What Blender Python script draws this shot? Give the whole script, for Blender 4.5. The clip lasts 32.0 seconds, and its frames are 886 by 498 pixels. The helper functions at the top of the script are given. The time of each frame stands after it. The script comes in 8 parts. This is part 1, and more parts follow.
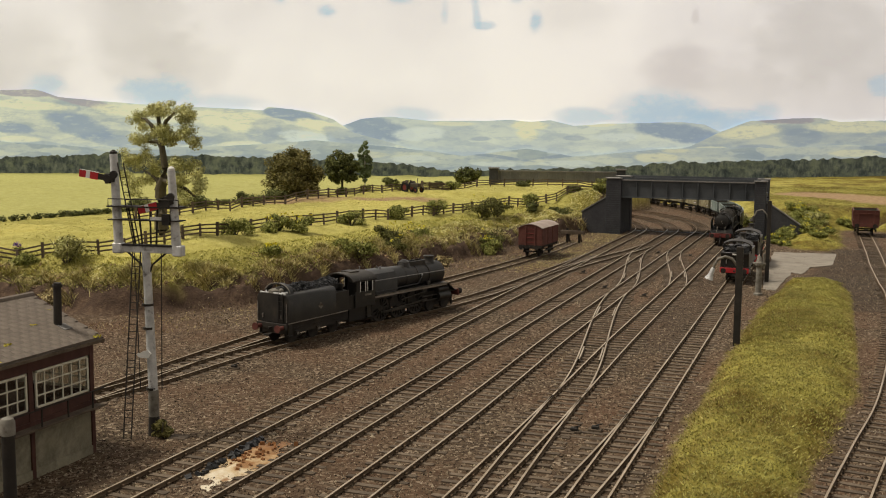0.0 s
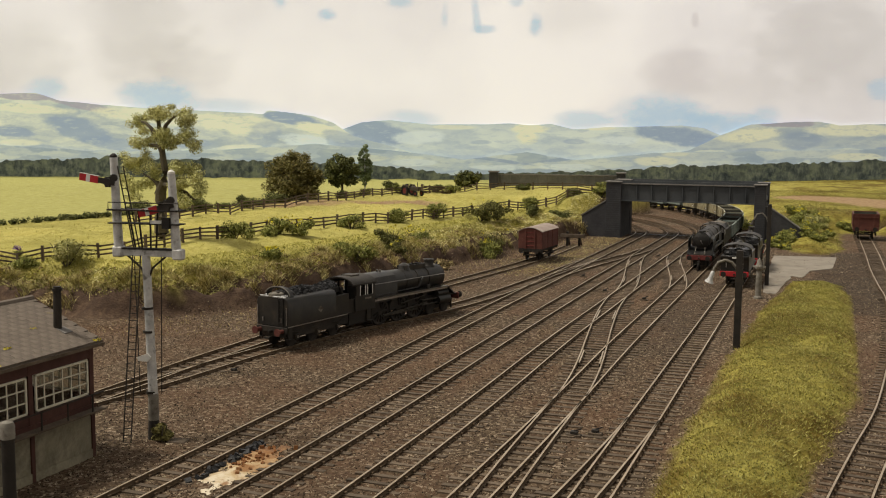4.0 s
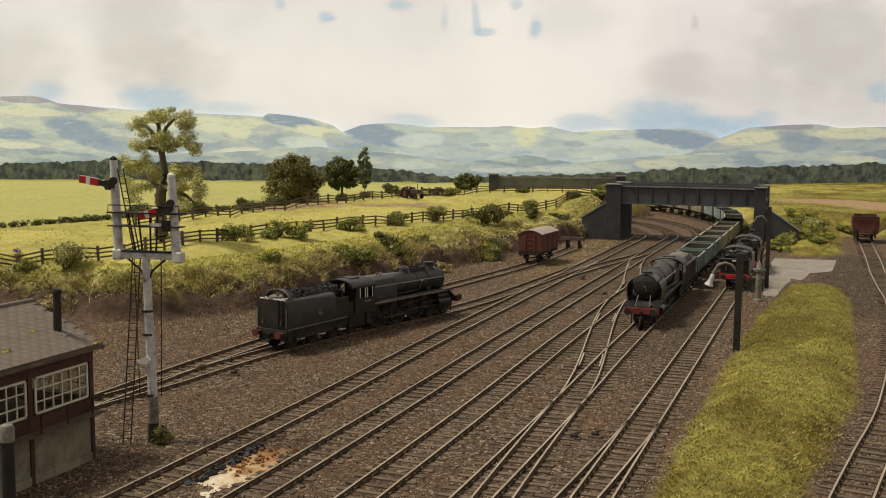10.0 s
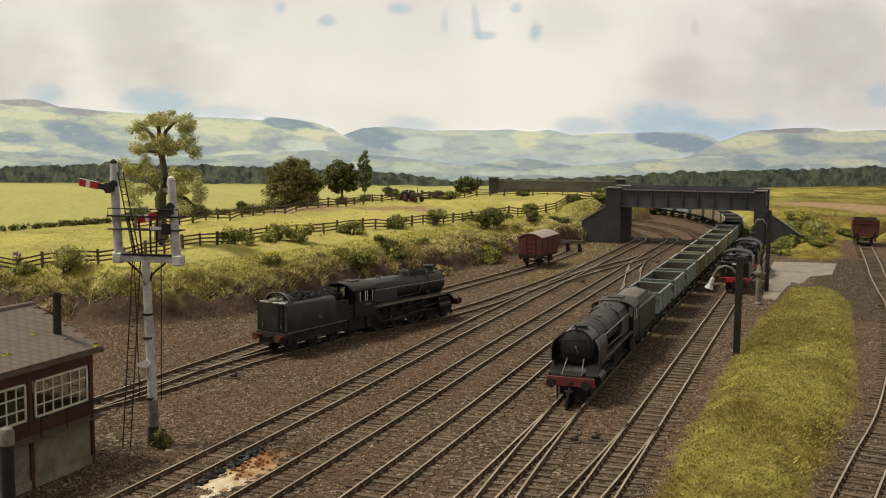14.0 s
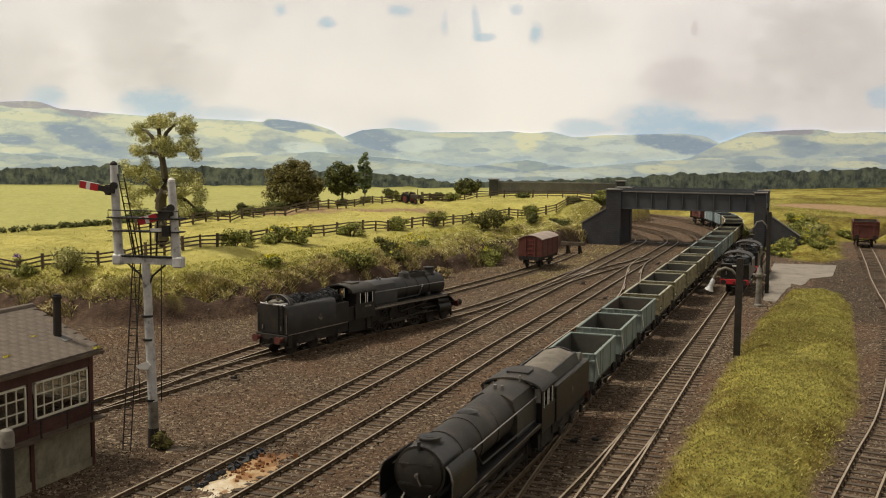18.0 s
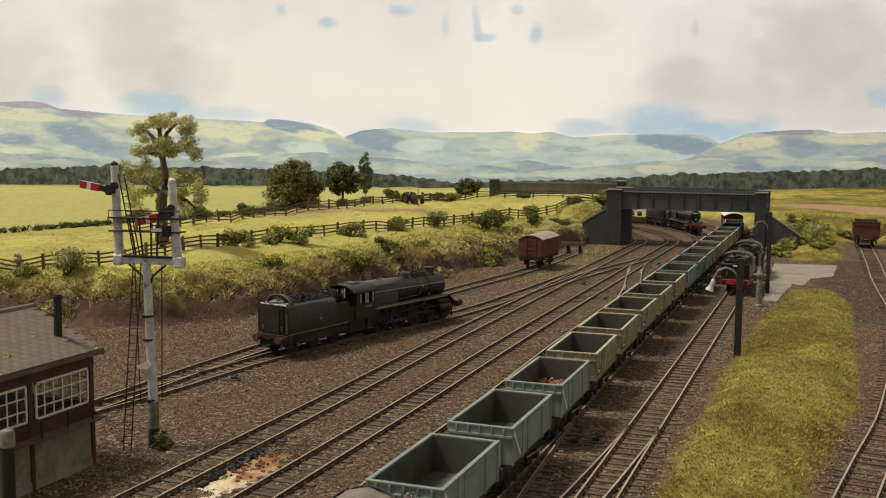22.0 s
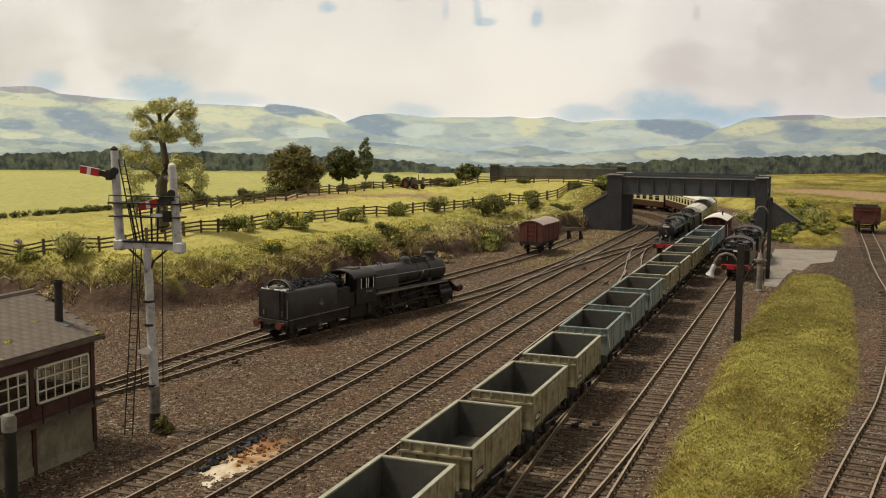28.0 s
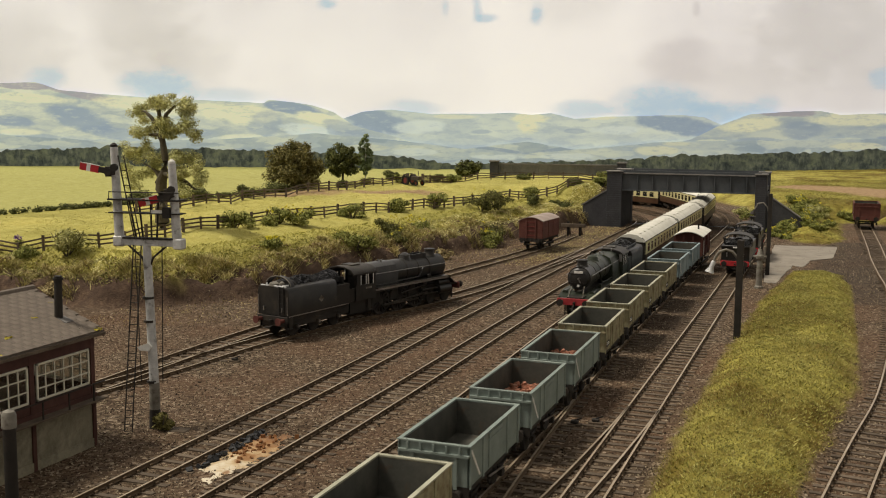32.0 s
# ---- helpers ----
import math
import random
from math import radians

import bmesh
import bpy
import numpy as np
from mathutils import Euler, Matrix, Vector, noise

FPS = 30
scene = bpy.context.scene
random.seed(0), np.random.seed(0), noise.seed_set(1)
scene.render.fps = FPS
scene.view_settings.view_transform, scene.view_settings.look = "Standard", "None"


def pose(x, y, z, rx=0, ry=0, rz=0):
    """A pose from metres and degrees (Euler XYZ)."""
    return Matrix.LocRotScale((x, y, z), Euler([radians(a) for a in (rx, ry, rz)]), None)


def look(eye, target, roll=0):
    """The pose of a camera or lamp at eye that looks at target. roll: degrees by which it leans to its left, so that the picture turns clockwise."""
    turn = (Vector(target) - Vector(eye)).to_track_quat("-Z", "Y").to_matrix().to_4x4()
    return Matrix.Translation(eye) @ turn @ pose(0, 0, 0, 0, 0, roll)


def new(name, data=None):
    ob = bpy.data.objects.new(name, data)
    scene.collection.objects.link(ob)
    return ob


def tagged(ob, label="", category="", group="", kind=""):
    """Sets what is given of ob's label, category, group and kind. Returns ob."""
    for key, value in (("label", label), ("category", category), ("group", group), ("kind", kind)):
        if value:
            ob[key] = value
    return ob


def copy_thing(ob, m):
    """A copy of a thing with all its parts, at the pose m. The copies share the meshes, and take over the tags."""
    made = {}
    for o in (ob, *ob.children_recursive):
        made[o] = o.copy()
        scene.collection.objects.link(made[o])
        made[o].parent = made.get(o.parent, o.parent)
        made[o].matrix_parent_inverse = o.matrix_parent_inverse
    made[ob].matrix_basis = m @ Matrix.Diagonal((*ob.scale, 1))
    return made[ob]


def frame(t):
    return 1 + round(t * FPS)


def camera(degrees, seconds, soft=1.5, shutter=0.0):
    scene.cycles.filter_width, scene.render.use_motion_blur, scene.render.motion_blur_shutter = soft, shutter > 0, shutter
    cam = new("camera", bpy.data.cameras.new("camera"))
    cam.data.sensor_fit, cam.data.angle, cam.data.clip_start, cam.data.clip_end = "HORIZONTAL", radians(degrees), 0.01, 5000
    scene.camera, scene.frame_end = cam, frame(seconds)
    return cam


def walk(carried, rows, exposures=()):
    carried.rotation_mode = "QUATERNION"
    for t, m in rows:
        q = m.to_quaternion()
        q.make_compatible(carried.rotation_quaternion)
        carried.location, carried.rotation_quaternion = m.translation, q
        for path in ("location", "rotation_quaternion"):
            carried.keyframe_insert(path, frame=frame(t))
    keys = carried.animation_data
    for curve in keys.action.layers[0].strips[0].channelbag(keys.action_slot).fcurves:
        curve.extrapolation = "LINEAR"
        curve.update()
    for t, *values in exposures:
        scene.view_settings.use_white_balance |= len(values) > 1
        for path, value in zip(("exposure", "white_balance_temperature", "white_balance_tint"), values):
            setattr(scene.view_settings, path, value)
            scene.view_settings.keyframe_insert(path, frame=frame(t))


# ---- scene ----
# The layout is a railway model at 1:76. All lengths below are in prototype metres; S turns them into real ones.
S = 1 / 76.2
EYE_H = 12.774
YAW, PITCH, FOCAL = -20.695, 6.520, 1818.7


def aim(dx, dy):
    """The camera's pose: it stands still and only nods and sways a little."""
    yaw = radians(YAW - math.degrees(dx / FOCAL))
    dip = radians(PITCH) - dy / FOCAL
    eye = Vector((0, 0, EYE_H * S))
    way = Vector((math.sin(yaw) * math.cos(dip), math.cos(yaw) * math.cos(dip), -math.sin(dip)))
    return look(eye, eye + way, 0.44)


cam = camera(46.64, 32.0, soft=1.1, shutter=0.6)
walk(cam, [(0, aim(0, 0)),
           (0.5, aim(0, 0)),
           (1, aim(0, 3.1)),
           (1.5, aim(0, 6.1)),
           (2, aim(0, 4.6)),
           (2.5, aim(0, 4.6)),
           (3, aim(0, 6.1)),
           (3.5, aim(0, 6.2)),
           (5.5, aim(0, 6.1)),
           (6, aim(0, 6.1)),
           (6.5, aim(0, 4.6)),
           (7, aim(-0.5, 1.5)),
           (7.5, aim(-0.4, 2.3)),
           (8, aim(-1.1, 5)),
           (8.5, aim(-0.8, 6.8)),
           (9, aim(-0.4, 8.7)),
           (9.5, aim(-0.5, 10.3)),
           (10, aim(-0.2, 11)),
           (10.5, aim(-0.5, 10.7)),
           (11, aim(-0.8, 10.8)),
           (11.5, aim(-0.9, 11.7)),
           (12, aim(-1, 11.4)),
           (12.5, aim(-0.2, 12.3)),
           (13, aim(-0.2, 12.3)),
           (13.5, aim(-0.2, 15.3)),
           (14, aim(-0.2, 16.8)),
           (14.5, aim(-0.4, 17.6)),
           (16.5, aim(-0.1, 18.4)),
           (17, aim(0, 21.4)),
           (17.5, aim(-0.1, 21.4)),
           (18, aim(0.1, 20)),
           (18.5, aim(-0.1, 24.5)),
           (19, aim(-0.6, 26.9)),
           (19.5, aim(-0.9, 25.3)),
           (20, aim(0, 28.1)),
           (20.5, aim(0, 26)),
           (21, aim(0.9, 22.7)),
           (21.5, aim(1, 20)),
           (22, aim(1, 20.2)),
           (22.5, aim(1, 21.6)),
           (23, aim(1, 15)),
           (23.5, aim(1.5, 6.1)),
           (24, aim(1.5, 6.1)),
           (24.5, aim(1.5, 7)),
           (25, aim(1.5, 6.8)),
           (25.5, aim(1.5, 3.9)),
           (27.5, aim(1.5, -3.1)),
           (28, aim(1.5, -5.9)),
           (28.5, aim(1.8, -7.7)),
           (29, aim(1.5, -9.2)),
           (29.5, aim(1.4, -7.5)),
           (30, aim(1, -3.7)),
           (30.5, aim(0, -2.4)),
           (31, aim(0.4, -4.8)),
           (31.5, aim(0.4, -8.7)),
           (32, aim(1, -12.3))])

# ---- light: lamps over the layout, from the field side, and the pale room around it ----
world = bpy.data.worlds.new("room")
scene.world = world
world.use_nodes = True
bg = world.node_tree.nodes["Background"]
bg.inputs[0].default_value = (1.0, 0.93, 0.83, 1)
bg.inputs[1].default_value = 0.44
sun = new("layout_light", bpy.data.lights.new("layout_light", "SUN"))
sun.data.energy, sun.data.angle, sun.data.color = 3.45, radians(14), (1.0, 0.918, 0.785)
sun.matrix_world = look((0, 0, 0), (0.55, 0.2, -1.0))
scene.view_settings.exposure = 0.0

# ---- materials ----
MATS = {}


def nodes_of(name):
    m = bpy.data.materials.new(name)
    m.use_nodes = True
    nt = m.node_tree
    return m, nt, nt.nodes, nt.links, nt.nodes["Principled BSDF"]


def noise_node(nt, coord, scale, detail=4, rough=0.6):
    n = nt.nodes.new("ShaderNodeTexNoise")
    n.inputs["Scale"].default_value, n.inputs["Detail"].default_value, n.inputs["Roughness"].default_value = scale, detail, rough
    nt.links.new(coord, n.inputs["Vector"])
    return n.outputs["Fac"]


def ramp(nt, fac, stops):
    r = nt.nodes.new("ShaderNodeValToRGB")
    els = r.color_ramp.elements
    while len(els) < len(stops):
        els.new(0.5)
    for e, (pos, col) in zip(els, stops):
        e.position, e.color = pos, (*col, 1)
    nt.links.new(fac, r.inputs[0])
    return r.outputs[0]


def mixc(nt, fac, a, b, mode="MIX"):
    n = nt.nodes.new("ShaderNodeMix")
    n.data_type, n.blend_type = "RGBA", mode
    for sock, v in ((n.inputs[0], fac), (n.inputs[6], a), (n.inputs[7], b)):
        if isinstance(v, (int, float)):
            sock.default_value = v
        elif isinstance(v, tuple):
            sock.default_value = (*v, 1)
        else:
            nt.links.new(v, sock)
    return n.outputs[2]


def bump(nt, bs, height, strength, dist):
    b = nt.nodes.new("ShaderNodeBump")
    b.inputs["Strength"].default_value, b.inputs["Distance"].default_value = strength, dist * S
    nt.links.new(height, b.inputs["Height"])
    nt.links.new(b.outputs[0], bs.inputs["Normal"])


def surf(name, dark, mid, light, rough=0.8, metal=0.0, big=0.6, fine=9.0, grain=0.3, bumpy=0.02, dirt=None, dirt_at=(0.55, 0.75), vary=0.12, gloss=0.25):
    """Paint or stone with broad and fine variation, an optional layer of dirt in patches, and a little difference from piece to piece."""
    if name in MATS:
        return MATS[name]
    m, nt, nd, ln, bs = nodes_of(name)
    tc = nd.new("ShaderNodeTexCoord").outputs["Object"]
    a = noise_node(nt, tc, big / S, 5, 0.65)
    b = noise_node(nt, tc, fine / S, 6, 0.7)
    col = ramp(nt, a, [(0.3, dark), (0.5, mid), (0.72, light)])
    col = mixc(nt, grain, col, ramp(nt, b, [(0.25, tuple(c * 0.45 for c in mid)), (0.75, tuple(min(1, c * 1.5) for c in mid))]))
    if dirt:
        d = noise_node(nt, tc, 1.7 * big / S + 3, 8, 0.7)
        col = mixc(nt, ramp(nt, d, [(dirt_at[0], (0, 0, 0)), (dirt_at[1], (1, 1, 1))]), col, dirt)
    rnd = nd.new("ShaderNodeObjectInfo").outputs["Random"]
    col = mixc(nt, 1.0, col, ramp(nt, rnd, [(0, (1 - vary,) * 3), (1, (1.0, 1.0, 1.0))]), "MULTIPLY")
    ln.new(col, bs.inputs["Base Color"])
    rr = nd.new("ShaderNodeMapRange")
    rr.inputs["To Min"].default_value, rr.inputs["To Max"].default_value = max(0.05, rough - 0.15), min(1, rough + 0.15)
    ln.new(b, rr.inputs["Value"])
    ln.new(rr.outputs[0], bs.inputs["Roughness"])
    bs.inputs["Metallic"].default_value = metal
    bs.inputs["Specular IOR Level"].default_value = gloss
    if bumpy:
        bump(nt, bs, b, 0.6, bumpy)
    MATS[name] = m
    return m


LOCO = surf("loco_black", (0.008, 0.0078, 0.0075), (0.0155, 0.0145, 0.0128), (0.042, 0.036, 0.028), 0.42, 0, 0.7, 14, 0.35, 0.008, (0.065, 0.05, 0.036), (0.55, 0.85), gloss=0.45)
LOCO_TOP = surf("loco_soot", (0.016, 0.0145, 0.013), (0.036, 0.032, 0.027), (0.1, 0.085, 0.068), 0.55, 0, 0.7, 12, 0.35, 0.01)
GREENLOCO = surf("loco_green", (0.012, 0.016, 0.011), (0.024, 0.03, 0.02), (0.06, 0.064, 0.045), 0.45, 0, 0.5, 14, 0.25, 0.008)
RED = surf("beam_red", (0.1, 0.024, 0.021), (0.165, 0.037, 0.032), (0.25, 0.07, 0.06), 0.6, 0, 1.2, 9, 0.2, 0.008)
BRIGHTRED = surf("bright_red", (0.36, 0.02, 0.024), (0.48, 0.03, 0.036), (0.56, 0.05, 0.052), 0.5, 0, 1.2, 9, 0.1, 0.004)
WHITE = surf("white_paint", (0.6, 0.58, 0.52), (0.75, 0.73, 0.68), (0.85, 0.84, 0.8), 0.6, 0, 1.0, 9, 0.15, 0.006)
STEEL = surf("bare_steel", (0.2, 0.19, 0.18), (0.35, 0.33, 0.31), (0.5, 0.48, 0.45), 0.35, 0.8, 1, 9, 0.2, 0.004)
DARKIRON = surf("dark_iron", (0.014, 0.013, 0.012), (0.03, 0.026, 0.022), (0.07, 0.056, 0.042), 0.7, 0.1, 0.8, 9, 0.3, 0.01)
COAL = surf("coal", (0.008, 0.008, 0.008), (0.016, 0.016, 0.017), (0.05, 0.05, 0.052), 0.5, 0, 2.5, 12, 0.4, 0.03)
GREY = surf("wagon_grey", (0.155, 0.185, 0.165), (0.21, 0.25, 0.225), (0.285, 0.325, 0.29), 0.75, 0, 0.8, 11, 0.2, 0.008, (0.2, 0.15, 0.1), (0.62, 0.85))
GREY2 = surf("wagon_blue_grey", (0.18, 0.23, 0.24), (0.24, 0.3, 0.31), (0.31, 0.37, 0.37), 0.75, 0, 0.8, 11, 0.2, 0.008, (0.2, 0.15, 0.1), (0.64, 0.85))
OLIVE = surf("wagon_faded", (0.22, 0.2, 0.11), (0.32, 0.295, 0.175), (0.4, 0.38, 0.26), 0.85, 0, 0.9, 8, 0.3, 0.012, (0.14, 0.092, 0.048), (0.42, 0.68))
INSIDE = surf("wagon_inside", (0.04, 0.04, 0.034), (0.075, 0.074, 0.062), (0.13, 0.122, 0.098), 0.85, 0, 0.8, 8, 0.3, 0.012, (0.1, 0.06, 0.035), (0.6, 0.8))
RIM = surf("wagon_rim", (0.27, 0.26, 0.19), (0.37, 0.36, 0.27), (0.46, 0.45, 0.36), 0.8, 0, 1.2, 9, 0.3, 0.01)
ORE = surf("rusty_ore", (0.25, 0.09, 0.045), (0.42, 0.19, 0.12), (0.68, 0.46, 0.36), 0.9, 0, 2.5, 9, 0.4, 0.04)
RUSTY = surf("rust_lump", (0.1, 0.04, 0.015), (0.2, 0.085, 0.03), (0.36, 0.2, 0.09), 0.95, 0, 2.5, 9, 0.4, 0.03)
MAROON = surf("van_brown", (0.075, 0.028, 0.022), (0.12, 0.043, 0.033), (0.17, 0.068, 0.052), 0.7, 0, 0.8, 11, 0.25, 0.01, (0.05, 0.03, 0.025), (0.6, 0.85))
VANROOF = surf("van_roof", (0.25, 0.2, 0.17), (0.36, 0.29, 0.25), (0.45, 0.38, 0.33), 0.8, 0, 0.8, 11, 0.25, 0.008)
PALEROOF = surf("pale_roof", (0.5, 0.48, 0.4), (0.62, 0.6, 0.52), (0.72, 0.7, 0.62), 0.7, 0, 0.5, 11, 0.15, 0.006, (0.35, 0.32, 0.26), (0.6, 0.9))
CREAM = surf("coach_cream", (0.5, 0.44, 0.22), (0.62, 0.55, 0.28), (0.7, 0.62, 0.36), 0.45, 0, 0.6, 11, 0.08, 0.003)
CHOC = surf("coach_brown", (0.045, 0.022, 0.013), (0.07, 0.035, 0.02), (0.09, 0.05, 0.03), 0.45, 0, 0.6, 11, 0.1, 0.003)
BRIDGE = surf("bridge_paint", (0.045, 0.05, 0.055), (0.07, 0.076, 0.082), (0.1, 0.105, 0.11), 0.75, 0, 0.25, 6, 0.25, 0.02, (0.12, 0.10, 0.075), (0.62, 0.85))
BRIDGEBRICK = surf("sooty_brick", (0.035, 0.035, 0.04), (0.055, 0.055, 0.06), (0.085, 0.08, 0.08), 0.9, 0, 0.4, 5, 0.4, 0.04)
PARAPET = surf("parapet_paint", (0.1, 0.1, 0.098), (0.165, 0.163, 0.158), (0.25, 0.245, 0.235), 0.8, 0, 0.3, 6, 0.3, 0.02)
COPING = surf("coping", (0.12, 0.115, 0.11), (0.2, 0.19, 0.18), (0.28, 0.26, 0.24), 0.85, 0, 0.8, 8, 0.3, 0.02)
SLEEPER = surf("sleeper_wood", (0.075, 0.055, 0.038), (0.135, 0.101, 0.07), (0.21, 0.163, 0.117), 0.9, 0, 1.5, 14, 0.45, 0.02, vary=0.45)
RAILSIDE = surf("rusty_rail", (0.07, 0.046, 0.026), (0.12, 0.082, 0.05), (0.19, 0.135, 0.085), 0.85, 0.1, 0.9, 14, 0.3, 0.006)
RAILTOP = surf("rail_head", (0.26, 0.2, 0.135), (0.39, 0.31, 0.22), (0.54, 0.46, 0.35), 0.45, 0.4, 0.5, 14, 0.25, 0.003)
TIMBER = surf("fence_timber", (0.075, 0.057, 0.04), (0.145, 0.11, 0.08), (0.26, 0.205, 0.15), 0.9, 0, 1.2, 12, 0.4, 0.02, vary=0.4)
GREYPOST = surf("signal_post", (0.3, 0.3, 0.29), (0.55, 0.55, 0.54), (0.8, 0.8, 0.78), 0.45, 0.1, 1.3, 8, 0.25, 0.01, (0.12, 0.11, 0.10), (0.56, 0.7))
SLATE = surf("roof_slate", (0.105, 0.085, 0.067), (0.165, 0.136, 0.11), (0.24, 0.2, 0.165), 0.9, 0, 0.5, 8, 0.4, 0.02, vary=0.12)
BOXRED = surf("box_maroon", (0.045, 0.02, 0.015), (0.072, 0.03, 0.023), (0.115, 0.055, 0.042), 0.65, 0, 0.8, 9, 0.2, 0.008)
RENDERWALL = surf("pale_wall", (0.16, 0.143, 0.095), (0.27, 0.243, 0.17), (0.4, 0.365, 0.265), 0.9, 0, 0.4, 6, 0.3, 0.02, (0.07, 0.055, 0.036), (0.45, 0.75))
SASH = surf("sash_cream", (0.52, 0.49, 0.38), (0.64, 0.61, 0.49), (0.72, 0.69, 0.58), 0.6, 0, 1.5, 8, 0.15, 0.005)
CONCRETE = surf("concrete", (0.18, 0.158, 0.128), (0.255, 0.226, 0.185), (0.33, 0.295, 0.245), 0.9, 0, 0.35, 7, 0.25, 0.02, (0.16, 0.13, 0.1), (0.52, 0.75))
BARK = surf("bark", (0.05, 0.04, 0.025), (0.10, 0.085, 0.055), (0.16, 0.14, 0.1), 0.95, 0, 1.5, 9, 0.5, 0.05)
TRACTORRED = surf("tractor_body", (0.03, 0.03, 0.024), (0.07, 0.055, 0.04), (0.12, 0.085, 0.06), 0.7, 0, 1.2, 9, 0.2, 0.01)


def leafy(name, dark, mid, light):
    if name in MATS:
        return MATS[name]
    m, nt, nd, ln, bs = nodes_of(name)
    geo = nd.new("ShaderNodeNewGeometry")
    tc = nd.new("ShaderNodeTexCoord").outputs["Object"]
    a = ramp(nt, geo.outputs["Random Per Island"], [(0.0, dark), (0.55, mid), (1.0, light)])
    b = ramp(nt, noise_node(nt, tc, 0.5 / S, 3), [(0.35, (0.72, 0.75, 0.66)), (0.65, (1.0, 1.0, 1.0))])
    ln.new(mixc(nt, 1.0, a, b, "MULTIPLY"), bs.inputs["Base Color"])
    bs.inputs["Roughness"].default_value = 0.85
    bs.inputs["Specular IOR Level"].default_value = 0.2
    MATS[name] = m
    return m


LEAF = leafy("leaf_green", (0.09, 0.1, 0.022), (0.24, 0.25, 0.06), (0.46, 0.44, 0.14))
LEAF_DARK = leafy("leaf_dark", (0.05, 0.055, 0.018), (0.12, 0.13, 0.04), (0.22, 0.22, 0.075))
LEAF_OLIVE = leafy("leaf_olive", (0.2, 0.19, 0.06), (0.42, 0.4, 0.145), (0.64, 0.6, 0.28))
LEAF_OAK = leafy("leaf_oak", (0.27, 0.26, 0.09), (0.56, 0.54, 0.22), (0.8, 0.76, 0.38))
LEAF_OLIVE_DARK = leafy("leaf_brown_olive", (0.08, 0.072, 0.024), (0.19, 0.165, 0.055), (0.33, 0.28, 0.11))
LEAF_IVY = leafy("leaf_ivy", (0.05, 0.05, 0.016), (0.13, 0.125, 0.036), (0.3, 0.28, 0.09))
# Pale enough to paint in the light on the bank's hummocks.
PALEGRASS = leafy("pale_grass", (0.55, 0.49, 0.2), (0.72, 0.65, 0.3), (0.86, 0.79, 0.45))
HEATHER = leafy("brown_heath", (0.09, 0.05, 0.034), (0.22, 0.135, 0.085), (0.42, 0.3, 0.19))
MATGREEN = leafy("bank_mat", (0.15, 0.13, 0.035), (0.38, 0.34, 0.1), (0.66, 0.6, 0.26))
MEADOW = leafy("meadow_blades", (0.39, 0.345, 0.095), (0.57, 0.505, 0.16), (0.72, 0.65, 0.26))
STONES = leafy("stone_chips", (0.012, 0.008, 0.005), (0.08, 0.055, 0.034), (0.45, 0.365, 0.265))
LEAF_BIRCH = leafy("leaf_birch", (0.09, 0.12, 0.05), (0.2, 0.25, 0.12), (0.36, 0.4, 0.22))
FLOWER = leafy("gorse_flower", (0.55, 0.45, 0.02), (0.7, 0.6, 0.04), (0.8, 0.7, 0.1))
GRASS = leafy("grass_blades", (0.24, 0.23, 0.045), (0.5, 0.46, 0.11), (0.74, 0.67, 0.25))
DRYGRASS = leafy("dry_undergrowth", (0.12, 0.08, 0.042), (0.36, 0.265, 0.125), (0.66, 0.55, 0.29))
BEAMDULL = surf("dull_beam", (0.05, 0.016, 0.013), (0.10, 0.03, 0.024), (0.15, 0.055, 0.042), 0.7, 0, 1.2, 9, 0.25, 0.008)
MOSS = leafy("yellow_moss", (0.3, 0.25, 0.02), (0.45, 0.38, 0.04), (0.6, 0.5, 0.08))
PURPLE = leafy("purple_petals", (0.10, 0.04, 0.2), (0.2, 0.09, 0.36), (0.3, 0.16, 0.5))
MOUNDGRASS = leafy("mound_moss", (0.12, 0.112, 0.028), (0.27, 0.252, 0.065), (0.44, 0.41, 0.15))
MOUNDLIME = leafy("mound_lime", (0.18, 0.163, 0.038), (0.34, 0.308, 0.078), (0.49, 0.445, 0.15))
MOUNDOCHRE = leafy("mound_ochre", (0.13, 0.095, 0.03), (0.29, 0.22, 0.07), (0.45, 0.36, 0.14))
RODS = surf("oily_steel", (0.03, 0.028, 0.025), (0.07, 0.065, 0.058), (0.16, 0.15, 0.13), 0.4, 0.5, 1, 9, 0.3, 0.004)
PIPE = surf("stained_iron", (0.10, 0.09, 0.075), (0.2, 0.185, 0.155), (0.34, 0.32, 0.28), 0.75, 0.1, 1.2, 8, 0.3, 0.01, (0.07, 0.05, 0.035), (0.5, 0.7))
EXPRESSRED = surf("express_beam", (0.24, 0.025, 0.03), (0.36, 0.036, 0.042), (0.45, 0.06, 0.062), 0.55, 0, 1.2, 9, 0.15, 0.006)
FREIGHT = surf("freight_black", (0.006, 0.006, 0.006), (0.011, 0.0105, 0.0098), (0.034, 0.028, 0.022), 0.42, 0, 0.6, 14, 0.3, 0.008, (0.06, 0.047, 0.034), (0.6, 0.88), gloss=0.3)
ASHY = surf("dusty_coal", (0.1, 0.088, 0.072), (0.17, 0.15, 0.122), (0.26, 0.23, 0.19), 0.95, 0, 0.9, 9, 0.4, 0.04)
STRAW = leafy("straw", (0.22, 0.17, 0.07), (0.48, 0.4, 0.17), (0.78, 0.68, 0.34))


